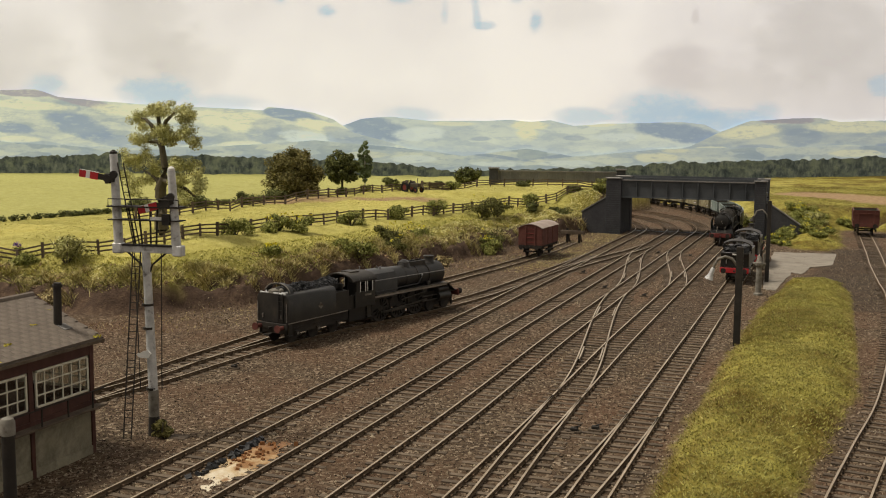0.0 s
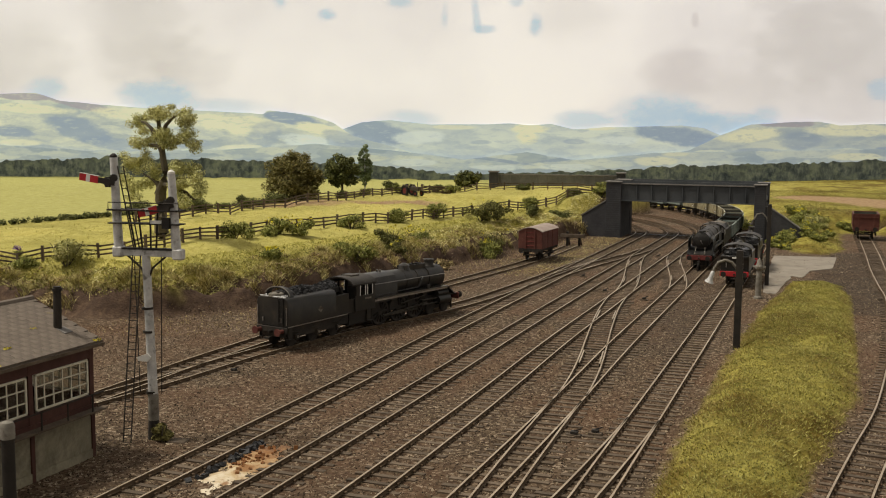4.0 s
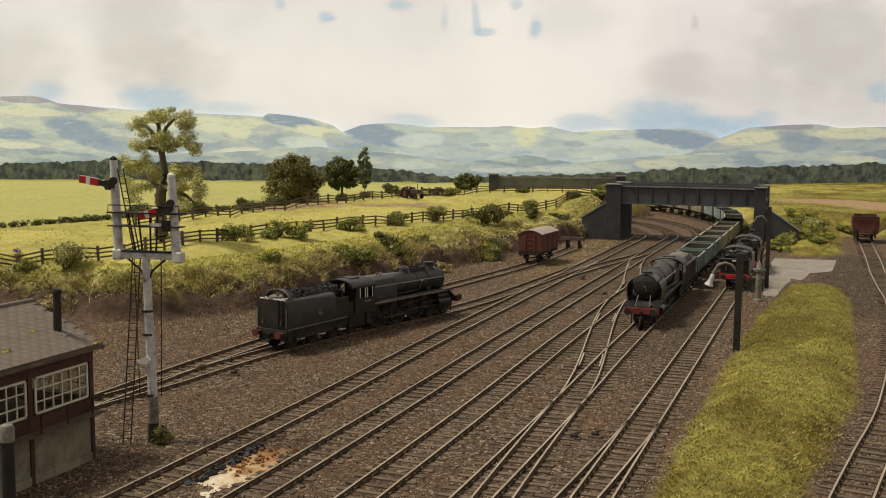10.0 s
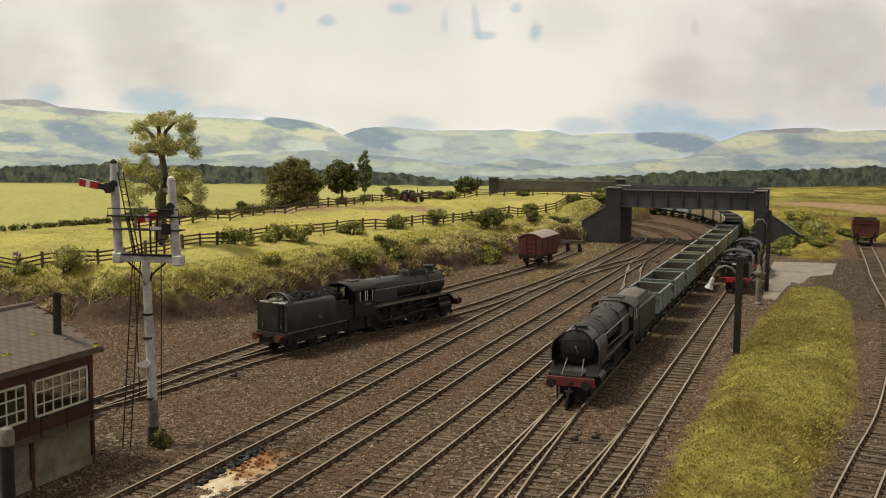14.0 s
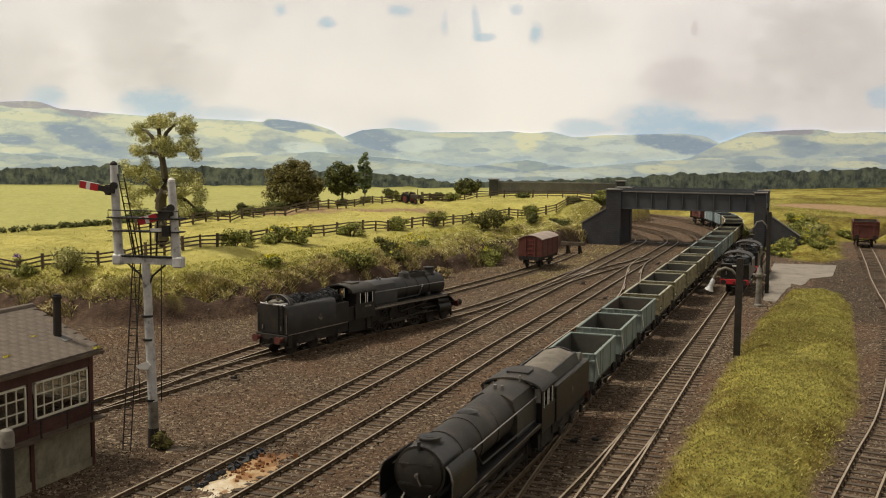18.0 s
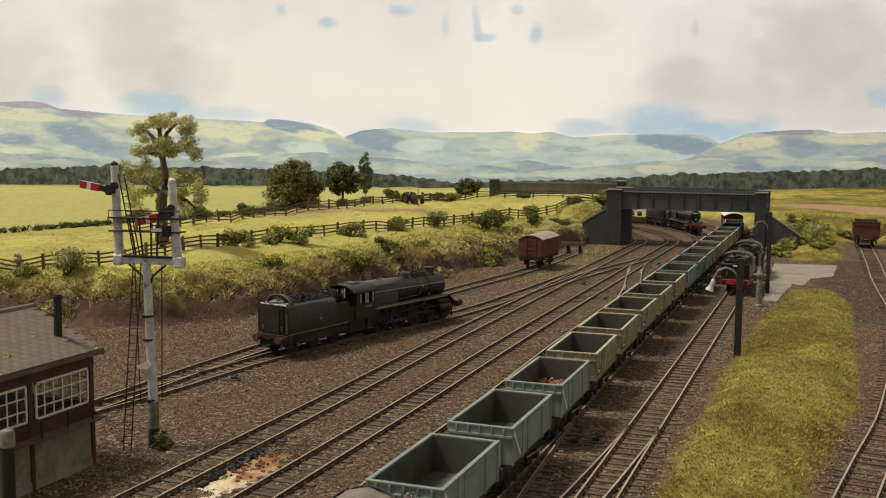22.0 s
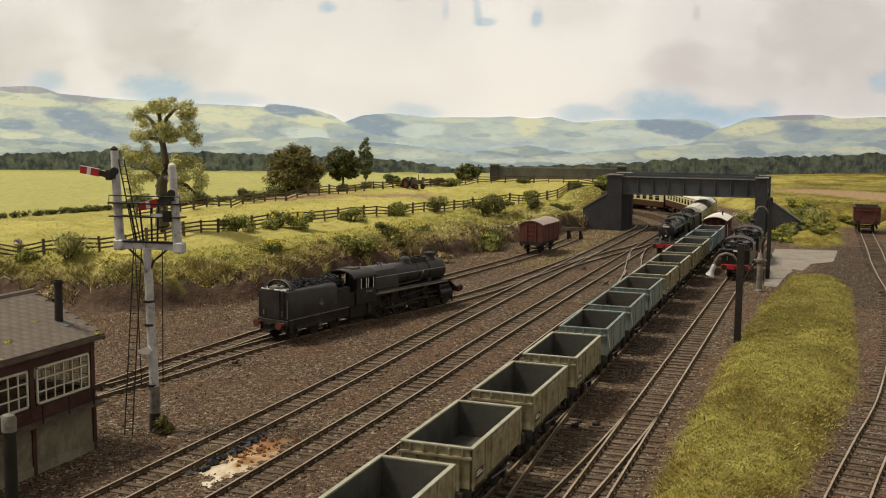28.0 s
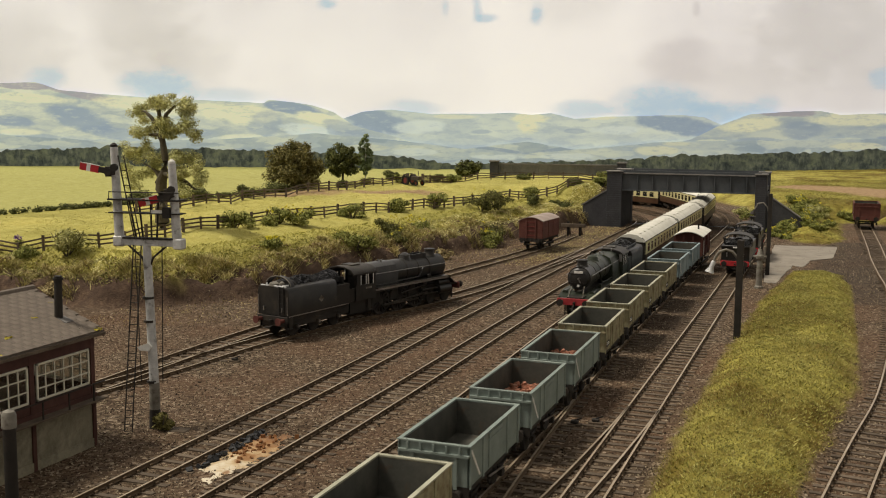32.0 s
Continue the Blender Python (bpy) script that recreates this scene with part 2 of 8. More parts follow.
# ---- mesh helpers ----
class Mesh:
    """Collects solids in prototype metres."""

    def __init__(self):
        self.v, self.f = [], []

    def add(self, verts, faces):
        n = len(self.v)
        self.v.extend(tuple(p) for p in verts)
        self.f.extend(tuple(i + n for i in f) for f in faces)
        return self

    def box(self, x0, x1, y0, y1, z0, z1, m=None):
        p = [(x0, y0, z0), (x1, y0, z0), (x1, y1, z0), (x0, y1, z0), (x0, y0, z1), (x1, y0, z1), (x1, y1, z1), (x0, y1, z1)]
        if m is not None:
            p = [m @ Vector(q) for q in p]
        return self.add(p, [(3, 2, 1, 0), (4, 5, 6, 7), (0, 1, 5, 4), (1, 2, 6, 5), (2, 3, 7, 6), (3, 0, 4, 7)])

    def bar(self, a, b, w, h=None):
        """A square bar from a to b."""
        a, b = Vector(a), Vector(b)
        h = w if h is None else h
        d = b - a
        m = Matrix.Translation(a) @ d.to_track_quat("Z", "Y").to_matrix().to_4x4()
        return self.box(-w / 2, w / 2, -h / 2, h / 2, 0, d.length, m)

    def cyl(self, a, b, r0, r1=None, n=12, caps=True):
        a, b = Vector(a), Vector(b)
        r1 = r0 if r1 is None else r1
        q = (b - a).to_track_quat("Z", "Y").to_matrix()
        ring = [q @ Vector((math.cos(2 * math.pi * i / n), math.sin(2 * math.pi * i / n), 0)) for i in range(n)]
        f = [(i, (i + 1) % n, n + (i + 1) % n, n + i) for i in range(n)]
        if caps:
            f += [tuple(range(n - 1, -1, -1)), tuple(range(n, 2 * n))]
        return self.add([a + r0 * p for p in ring] + [b + r1 * p for p in ring], f)

    def spin(self, a, b, profile, n=16):
        """A turned shape on the line from a to b; profile: (part of the way, radius)."""
        a, b = Vector(a), Vector(b)
        q = (b - a).to_track_quat("Z", "Y").to_matrix()
        v, f = [], []
        for k, (t, r) in enumerate(profile):
            c = a.lerp(b, t)
            v += [c + q @ Vector((r * math.cos(2 * math.pi * i / n), r * math.sin(2 * math.pi * i / n), 0)) for i in range(n)]
            if k:
                f += [((k - 1) * n + i, (k - 1) * n + (i + 1) % n, k * n + (i + 1) % n, k * n + i) for i in range(n)]
        f += [tuple(range(n - 1, -1, -1)), tuple(range((len(profile) - 1) * n, len(profile) * n))]
        return self.add(v, f)

    def tube(self, pts, r, n=6):
        pts = [Vector(p) for p in pts]
        v, f = [], []
        for k, p in enumerate(pts):
            d = pts[min(k + 1, len(pts) - 1)] - pts[max(k - 1, 0)]
            q = d.to_track_quat("Z", "Y").to_matrix()
            rk = r[k] if isinstance(r, (list, tuple)) else r
            v += [p + q @ Vector((rk * math.cos(2 * math.pi * i / n), rk * math.sin(2 * math.pi * i / n), 0)) for i in range(n)]
            if k:
                f += [((k - 1) * n + i, (k - 1) * n + (i + 1) % n, k * n + (i + 1) % n, k * n + i) for i in range(n)]
        f += [tuple(range(n - 1, -1, -1)), tuple(range((len(pts) - 1) * n, len(pts) * n))]
        return self.add(v, f)

    def prism(self, profile, a, b, plane="xz"):
        """A closed outline drawn out along the third axis from a to b."""
        n = len(profile)
        put = {"xz": lambda p, c: (p[0], c, p[1]), "yz": lambda p, c: (c, p[0], p[1]), "xy": lambda p, c: (p[0], p[1], c)}[plane]
        v = [put(p, a) for p in profile] + [put(p, b) for p in profile]
        return self.add(v, [tuple(range(n)), tuple(range(2 * n - 1, n - 1, -1))] + [(i, i + n, (i + 1) % n + n, (i + 1) % n) for i in range(n)])

    def ring(self, c, r0, r1, w, n=20, axis="x"):
        """A flat hoop (tyre, rim) about c."""
        v, f = [], []
        for i in range(n):
            t = 2 * math.pi * i / n
            for r, s in ((r0, -w / 2), (r1, -w / 2), (r1, w / 2), (r0, w / 2)):
                y, z = r * math.cos(t), r * math.sin(t)
                v.append((c[0] + s, c[1] + y, c[2] + z) if axis == "x" else (c[0] + y, c[1] + s, c[2] + z) if axis == "y" else (c[0] + y, c[1] + z, c[2] + s))
        for i in range(n):
            j = (i + 1) % n
            f += [(4 * i + k, 4 * i + (k + 1) % 4, 4 * j + (k + 1) % 4, 4 * j + k) for k in range(4)]
        return self.add(v, f)


def data_of(name, mesh, material, smooth=35, bevel=0.0):
    me = bpy.data.meshes.new(name)
    me.from_pydata([(x * S, y * S, z * S) for x, y, z in mesh.v], [], mesh.f)
    bm = bmesh.new()
    bm.from_mesh(me)
    if bevel:
        bmesh.ops.bevel(bm, geom=[e for e in bm.edges if len(e.link_faces) == 2 and e.calc_face_angle(0) > 0.6], offset=bevel * S, segments=1, affect="EDGES", clamp_overlap=True)
    bmesh.ops.recalc_face_normals(bm, faces=bm.faces)
    bm.to_mesh(me)
    bm.free()
    if smooth:
        me.shade_smooth()
        me.set_sharp_from_angle(angle=radians(smooth))
    me.materials.append(material)
    return me


def thing(name, label, category, x=0, y=0, z=0, rz=0, group="", kind=""):
    ob = new(name)
    ob.empty_display_size = 0.01
    ob.matrix_world = pose(x * S, y * S, z * S, 0, 0, rz)
    return tagged(ob, label, category, group, kind)


def part(name, mesh, material, parent, label="", smooth=35, bevel=0.0, at=None):
    ob = new(name, data_of(name, mesh, material, smooth, bevel))
    ob.parent = parent
    if at is not None:
        ob.matrix_local = at
    return tagged(ob, label)


def again(ob, parent, m, name=None):
    """One more piece on the same mesh."""
    o = new(name or ob.name.split(".")[0], ob.data)
    o.parent = parent
    o.matrix_local = m
    return o


# ---- the lie of the land ----
def hashed(ix, iy, seed):
    h = np.sin(ix * 127.1 + iy * 311.7 + seed * 74.7) * 43758.5453
    return h - np.floor(h)


def vnoise(x, y, seed=0):
    ix, iy = np.floor(x), np.floor(y)
    fx, fy = x - ix, y - iy
    fx, fy = fx * fx * (3 - 2 * fx), fy * fy * (3 - 2 * fy)
    a, b = hashed(ix, iy, seed), hashed(ix + 1, iy, seed)
    c, d = hashed(ix, iy + 1, seed), hashed(ix + 1, iy + 1, seed)
    return (a * (1 - fx) + b * fx) * (1 - fy) + (c * (1 - fx) + d * fx) * fy


def fbm(x, y, seed=0):
    return vnoise(x, y, seed) * 0.5 + vnoise(x * 2.1, y * 2.1, seed + 1) * 0.28 + vnoise(x * 4.3, y * 4.3, seed + 2) * 0.22 - 0.5


def sstep(a, b, x):
    t = np.clip((x - a) / (b - a), 0, 1)
    return t * t * (3 - 2 * t)


def side(x, y, pts):
    """Distance from a line, more than 0 on its left."""
    best, sign = np.full(np.shape(x), 1e9), np.ones(np.shape(x))
    for (ax, ay), (bx, by) in zip(pts, pts[1:]):
        dx, dy = bx - ax, by - ay
        t = np.clip(((x - ax) * dx + (y - ay) * dy) / (dx * dx + dy * dy), 0, 1)
        d = np.hypot(x - ax - t * dx, y - ay - t * dy)
        s = np.where(dx * (y - ay) - dy * (x - ax) >= 0, 1.0, -1.0)
        near = d < best - 1e-6
        best, sign = np.where(near, d, best), np.where(near, s, sign)
    return best * sign


GROUND = -0.21
BANK = [(-400, 50), (-75, 56), (-56.6, 58), (-49, 58.2), (-43.4, 60), (-40.4, 66.4), (-38.6, 73), (-37.8, 80), (-35.5, 96), (-33.9, 110.6), (-31.2, 128), (-28.2, 134), (-28.0, 139), (-29.6, 150), (-32.6, 166), (-35.2, 180), (-38, 400)]
OUTER = [(-36.5, 400), (-36.5, 186), (-31, 192), (-21, 185), (-14, 172), (-9.6, 155), (-7.2, 133.4), (-6.6, 127.5), (-4.0, 121.5), (0.4, 120.5), (2.2, 126), (2.4, 147), (4.0, 150), (7.2, 147), (8.5, 110), (9.5, 60), (12, 20), (14, -400)]
MOUND = [(-6.2, 20), (-5.75, 37), (-5.85, 45), (-5.65, 51), (-5.4, 63), (-4.9, 78), (-4.3, 86), (-3.4, 91)]
MOUND_R = [(-1.6, 20), (-0.35, 37), (0.0, 40.5), (0.75, 46.3), (1.8, 54), (2.1, 68), (2.0, 88), (1.2, 97)]


def land(x, y):
    """Height of the ground and how grassy it is, 0 to 1."""
    x, y = np.asarray(x, float), np.asarray(y, float)
    rough = fbm(x * 0.9, y * 0.9, 3)
    wob = fbm(x * 0.25, y * 0.25, 7)
    deep = -0.3534 * x + 0.9355 * y
    d = side(x, y, BANK) + 1.8 * wob
    up = sstep(-0.2, 1.0, d) * (1.6 + 0.6 * wob) + sstep(0.9, 2.6, d) * (0.5 + 0.2 * wob) + sstep(1.5, 11, d) * 1.55 + sstep(9, 45, d) * 0.75
    up -= sstep(162, 205, deep) * 2.1 * sstep(-56, -72, x) + sstep(190, 240, deep) * 2.6 * sstep(-72, -56, x) * sstep(-1, 6, d)
    up = np.maximum(up, sstep(-0.2, 1.6, d) * sstep(133, 139, y) * sstep(215, 195, y) * sstep(-58, -52, x) * 4.45)
    hollow = fbm(x * 0.42, y * 0.42, 17)
    up += (0.9 * rough + 2.2 * hollow) * sstep(0.2, 1.5, d) * (1 - sstep(3.0, 6.5, d)) + 0.12 * rough * sstep(4, 9, d)
    gr = sstep(1.5, 2.7, d + 1.4 * rough + 3.6 * hollow)
    o = side(x, y, OUTER) + 1.2 * wob
    away = sstep(119, 134, y)
    up2 = (sstep(0, 9, o) * (1.0 + 1.4 * away) + sstep(9, 60, o) * 0.8 * away) + 0.3 * rough * sstep(0.5, 3, o)
    gr2 = sstep(0.4, 1.6, o + 1.0 * rough) * sstep(100, 112, y)
    up, gr = np.maximum(up, up2), np.maximum(gr, gr2)
    l, r = -side(x, y, MOUND), side(x, y, MOUND_R)
    e = np.minimum(l, r) + 0.6 * rough
    on = sstep(97.5, 93.5, y - 0.6 * x + 2 * wob)
    up = np.maximum(up, on * sstep(-0.1, 1.9, e) * (0.75 + 0.35 * wob))
    gr = np.maximum(gr, on * sstep(0.0, 0.6, e))
    weeds = sstep(3.2, 0.6, np.abs(side(x, y, [(-26.3, 92), (-25.8, 112), (-27, 128), (-29.5, 130)]))) * sstep(90, 97, y) * sstep(133, 126, y)
    gr = np.maximum(gr, 0.16 * weeds * sstep(-0.12, 0.2, rough))
    return GROUND + up + 0.11 * rough * (1 - gr), np.clip(gr, 0, 1)


def ground_z(x, y):
    return float(land(np.array([x]), np.array([y]))[0][0])


def ground_material():
    m, nt, nd, ln, bs = nodes_of("yard_and_meadow")
    tc = nd.new("ShaderNodeTexCoord").outputs["Object"]
    n1, n2, n3 = noise_node(nt, tc, 0.12 / S, 6), noise_node(nt, tc, 1.3 / S, 6, 0.7), noise_node(nt, tc, 9 / S, 5, 0.75)
    vor = nd.new("ShaderNodeTexVoronoi")
    vor.inputs["Scale"].default_value = 7.5 / S
    ln.new(tc, vor.inputs["Vector"])
    stone = ramp(nt, vor.outputs["Color"], [(0.0, (0.012, 0.008, 0.005)), (0.38, (0.062, 0.044, 0.028)), (0.72, (0.135, 0.099, 0.064)), (1.0, (0.46, 0.37, 0.27))])
    rust = mixc(nt, ramp(nt, n1, [(0.4, (0.15, 0.15, 0.15)), (0.6, (1, 1, 1))]), stone, mixc(nt, 0.5, stone, (0.13, 0.068, 0.038)))
    yard = mixc(nt, ramp(nt, n2, [(0.4, (0.0, 0.0, 0.0)), (0.7, (0.6, 0.6, 0.6))]), rust, mixc(nt, 0.5, rust, (0.075, 0.054, 0.036)))
    meadow = ramp(nt, n2, [(0.28, (0.33, 0.295, 0.075)), (0.5, (0.5, 0.45, 0.13)), (0.72, (0.65, 0.58, 0.22))])
    broad = ramp(nt, n1, [(0.36, (0.6, 0.62, 0.5)), (0.55, (1.0, 1.0, 0.95)), (0.7, (1.12, 1.06, 0.95))])
    meadow = mixc(nt, 1.0, meadow, broad, "MULTIPLY")
    meadow = mixc(nt, 0.35, meadow, ramp(nt, n3, [(0.3, (0.12, 0.105, 0.025)), (0.7, (0.52, 0.46, 0.14))]))
    at = nd.new("ShaderNodeAttribute")
    at.attribute_name = "grass"
    soil = nd.new("ShaderNodeAttribute")
    soil.attribute_name = "soil"
    moss = nd.new("ShaderNodeAttribute")
    moss.attribute_name = "moss"
    meadow = mixc(nt, moss.outputs["Fac"], meadow, mixc(nt, 1.0, meadow, ramp(nt, n2, [(0.35, (0.44, 0.4, 0.3)), (0.6, (0.68, 0.68, 0.5))]), "MULTIPLY"))
    meadow = mixc(nt, moss.outputs["Fac"], meadow, mixc(nt, 1.0, meadow, ramp(nt, n1, [(0.42, (0.62, 0.5, 0.42)), (0.55, (1.0, 1.0, 1.0))]), "MULTIPLY"))
    far = nd.new("ShaderNodeAttribute")
    far.attribute_name = "hayfield"
    meadow = mixc(nt, far.outputs["Fac"], meadow, ramp(nt, n2, [(0.3, (0.31, 0.3, 0.09)), (0.7, (0.43, 0.41, 0.145))]))
    meadow = mixc(nt, soil.outputs["Fac"], meadow, ramp(nt, n2, [(0.3, (0.22, 0.135, 0.075)), (0.7, (0.38, 0.265, 0.15))]))
    bank = nd.new("ShaderNodeAttribute")
    bank.attribute_name = "earth"
    earth = ramp(nt, n2, [(0.3, (0.04, 0.026, 0.018)), (0.55, (0.085, 0.055, 0.038)), (0.75, (0.17, 0.115, 0.072))])
    ash = nd.new("ShaderNodeAttribute")
    ash.attribute_name = "ash"
    yard = mixc(nt, ash.outputs["Fac"], yard, mixc(nt, 0.3, (0.034, 0.028, 0.022), yard))
    yard = mixc(nt, bank.outputs["Fac"], yard, earth)
    ln.new(mixc(nt, at.outputs["Fac"], yard, meadow), bs.inputs["Base Color"])
    bs.inputs["Roughness"].default_value = 0.95
    bs.inputs["Specular IOR Level"].default_value = 0.15
    mixh = nd.new("ShaderNodeMath")
    mixh.operation = "ADD"
    ln.new(vor.outputs["Distance"], mixh.inputs[0])
    ln.new(n3, mixh.inputs[1])
    bump(nt, bs, mixh.outputs[0], 0.9, 0.06)
    return m


def trackway(x, y):
    return sstep(7.5, 4.0, np.abs(side(x, y, [(-4, 192), (4, 186), (12, 172), (30, 158), (60, 150)])) + 3 * fbm(x * 0.3, y * 0.3, 12)) * 0.95


SHEET = {}
HEDGE = [(-140, 52), (-95, 66), (-84, 72), (-78, 78), (-74, 84), (-71.5, 91), (-69, 99), (-67, 108), (-66.5, 118), (-66, 150), (-66, 320)]


def sheet_z(x, y):
    """Height of the ground's sheet itself."""
    xs, ys, z = SHEET["x"], SHEET["y"], SHEET["z"]
    i, j = np.clip(np.searchsorted(xs, x) - 1, 0, len(xs) - 2), np.clip(np.searchsorted(ys, y) - 1, 0, len(ys) - 2)
    u, v = (x - xs[i]) / (xs[i + 1] - xs[i]), (y - ys[j]) / (ys[j + 1] - ys[j])
    return (z[j, i] * (1 - u) + z[j, i + 1] * u) * (1 - v) + (z[j + 1, i] * (1 - u) + z[j + 1, i + 1] * u) * v


def build_ground():
    xs = np.concatenate([np.linspace(-900, -160, 14), np.arange(-150, -62, 0.8), np.arange(-62, -28, 0.4), np.arange(-27.6, -8, 0.8), np.arange(-7.6, 5, 0.4), np.arange(5.4, 40.1, 0.8), np.linspace(50, 900, 12)])
    ys = np.concatenate([np.linspace(-900, -15, 14), np.arange(-10, 23, 0.8), np.arange(23.2, 136, 0.4), np.arange(136.4, 252.1, 0.8), np.linspace(262, 900, 10)])
    gx, gy = np.meshgrid(xs, ys)
    z, g = land(gx, gy)
    SHEET["x"], SHEET["y"], SHEET["z"] = xs, ys, z
    nx, ny = len(xs), len(ys)
    v = np.stack([gx, gy, z], -1).reshape(-1, 3) * S
    i = np.arange(nx * ny).reshape(ny, nx)
    f = np.stack([i[:-1, :-1], i[:-1, 1:], i[1:, 1:], i[1:, :-1]], -1).reshape(-1, 4)
    me = bpy.data.meshes.new("ground")
    me.from_pydata(v.tolist(), [], f.tolist())
    me.shade_smooth()
    d = side(gx, gy, BANK) + 1.6 * fbm(gx * 0.25, gy * 0.25, 7)
    ploughed = sstep(4.4, 1.2, np.abs(side(gx, gy, [(-66, 112), (-60, 124), (-52, 129)]))) * sstep(-0.25, 0.1, fbm(gx * 0.3, gy * 0.3, 11) + 0.16) * 0.95
    hay = sstep(0.0, 2.0, side(gx, gy, HEDGE)) * sstep(-60, -66, gx)
    ash = sstep(4.2, 2.2, np.abs(side(gx, gy, [(1.5, 84), (2.6, 96), (2.4, 112), (3.0, 122)])) + 3 * fbm(gx * 0.5, gy * 0.3, 27)) * 0.8
    ash = np.maximum(ash, 0.55 * sstep(1.7, 0.8, np.abs(gx + 9.5) + 2 * fbm(gx * 0.6, gy * 0.3, 29)) * sstep(58, 64, gy) * sstep(100, 90, gy))
    for name, vals in (("grass", g), ("hayfield", hay), ("ash", ash), ("soil", np.maximum(ploughed, trackway(gx, gy))), ("earth", sstep(-1.5, 0.5, d)), ("moss", np.maximum(np.maximum(sstep(150, 175, gy) * sstep(-42, -30, gx) * 0.7, sstep(-12, -6, gx + 10 * fbm(gx * 0.06, gy * 0.06, 23))), 0.35 * sstep(0.5, 1.5, d) * sstep(6.5, 3.5, d + 2 * fbm(gx * 0.4, gy * 0.4, 19)) * sstep(-20, -24, gx)))):
        me.attributes.new(name, "FLOAT", "POINT").data.foreach_set("value", vals.ravel().astype(np.float32))
    me.materials.append(ground_material())
    tagged(new("ground", me), "brown ballast yard with grassy banks and meadows", "ground", kind="structure")


build_ground()

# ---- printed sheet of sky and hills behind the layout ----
BACK = 248.0


def bx(px):
    return (px - 784) / FOCAL * BACK / math.cos(radians(PITCH))


def bz(py):
    return EYE_H + BACK * math.tan(math.atan((441 - py) / FOCAL) - radians(PITCH))


def printed(name, build, glow):
    m, nt, nd, ln, bs = nodes_of(name)
    tc = nd.new("ShaderNodeTexCoord").outputs["Object"]
    mp = nd.new("ShaderNodeMapping")
    mp.inputs["Scale"].default_value = (1 / S,) * 3
    ln.new(tc, mp.inputs["Vector"])
    col = build(nt, nd, ln, mp.outputs[0])
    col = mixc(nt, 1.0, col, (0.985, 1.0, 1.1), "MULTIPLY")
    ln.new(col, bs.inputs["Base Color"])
    # The print also glows in its own colours, in place of lamplight on it.
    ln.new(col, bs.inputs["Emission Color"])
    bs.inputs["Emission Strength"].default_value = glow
    bs.inputs["Roughness"].default_value = 0.95
    bs.inputs["Specular IOR Level"].default_value = 0.0
    return m


def scaled(nt, vec, sx, sz, dx=0, dz=0):
    mp = nt.nodes.new("ShaderNodeMapping")
    mp.inputs["Scale"].default_value = (sx, 1, sz)
    mp.inputs["Location"].default_value = (dx, 0, dz)
    nt.links.new(vec, mp.inputs["Vector"])
    return mp.outputs[0]


def patches(nt, vec, col, spots, sharp=0.25, ragged=3.2):
    """Printed patches (x, y on the sheet, half width, half height, colour, strength, slope), their edges broken up."""
    sep = nt.nodes.new("ShaderNodeSeparateXYZ")
    nt.links.new(vec, sep.inputs[0])
    edge = noise_node(nt, scaled(nt, vec, 0.11, 0.2, 2.2), 1.0, 7, 0.64)

    def calc(op, p, q):
        n = nt.nodes.new("ShaderNodeMath")
        n.operation = op
        for sock, v in zip(n.inputs, (p, q)):
            if isinstance(v, (int, float)):
                sock.default_value = v
            else:
                nt.links.new(v, sock)
        return n.outputs[0]
    rag = calc("MULTIPLY", edge, ragged)
    for px, py, hw, hh, tint, k, *lean in spots:
        dx = calc("SUBTRACT", sep.outputs["X"], bx(px))
        u = calc("DIVIDE", dx, bx(784 + hw))
        dz = calc("SUBTRACT", sep.outputs["Z"], bz(py))
        if lean:
            dz = calc("ADD", dz, calc("MULTIPLY", dx, lean[0]))
        v = calc("DIVIDE", dz, bz(py - hh) - bz(py))
        d = calc("ADD", calc("ADD", calc("MULTIPLY", u, u), calc("MULTIPLY", v, v)), rag)
        n = nt.nodes.new("ShaderNodeMapRange")
        n.interpolation_type = "SMOOTHSTEP"
        mid = 0.5 * ragged + 0.7
        n.inputs["From Min"].default_value, n.inputs["From Max"].default_value = mid + sharp, mid - sharp
        n.inputs["To Max"].default_value = k
        nt.links.new(d, n.inputs["Value"])
        col = mixc(nt, n.outputs[0], col, tint)
    return col


BLUE, GREYCLOUD, LILAC = (0.42, 0.57, 0.68), (0.60, 0.575, 0.535), (0.62, 0.585, 0.565)


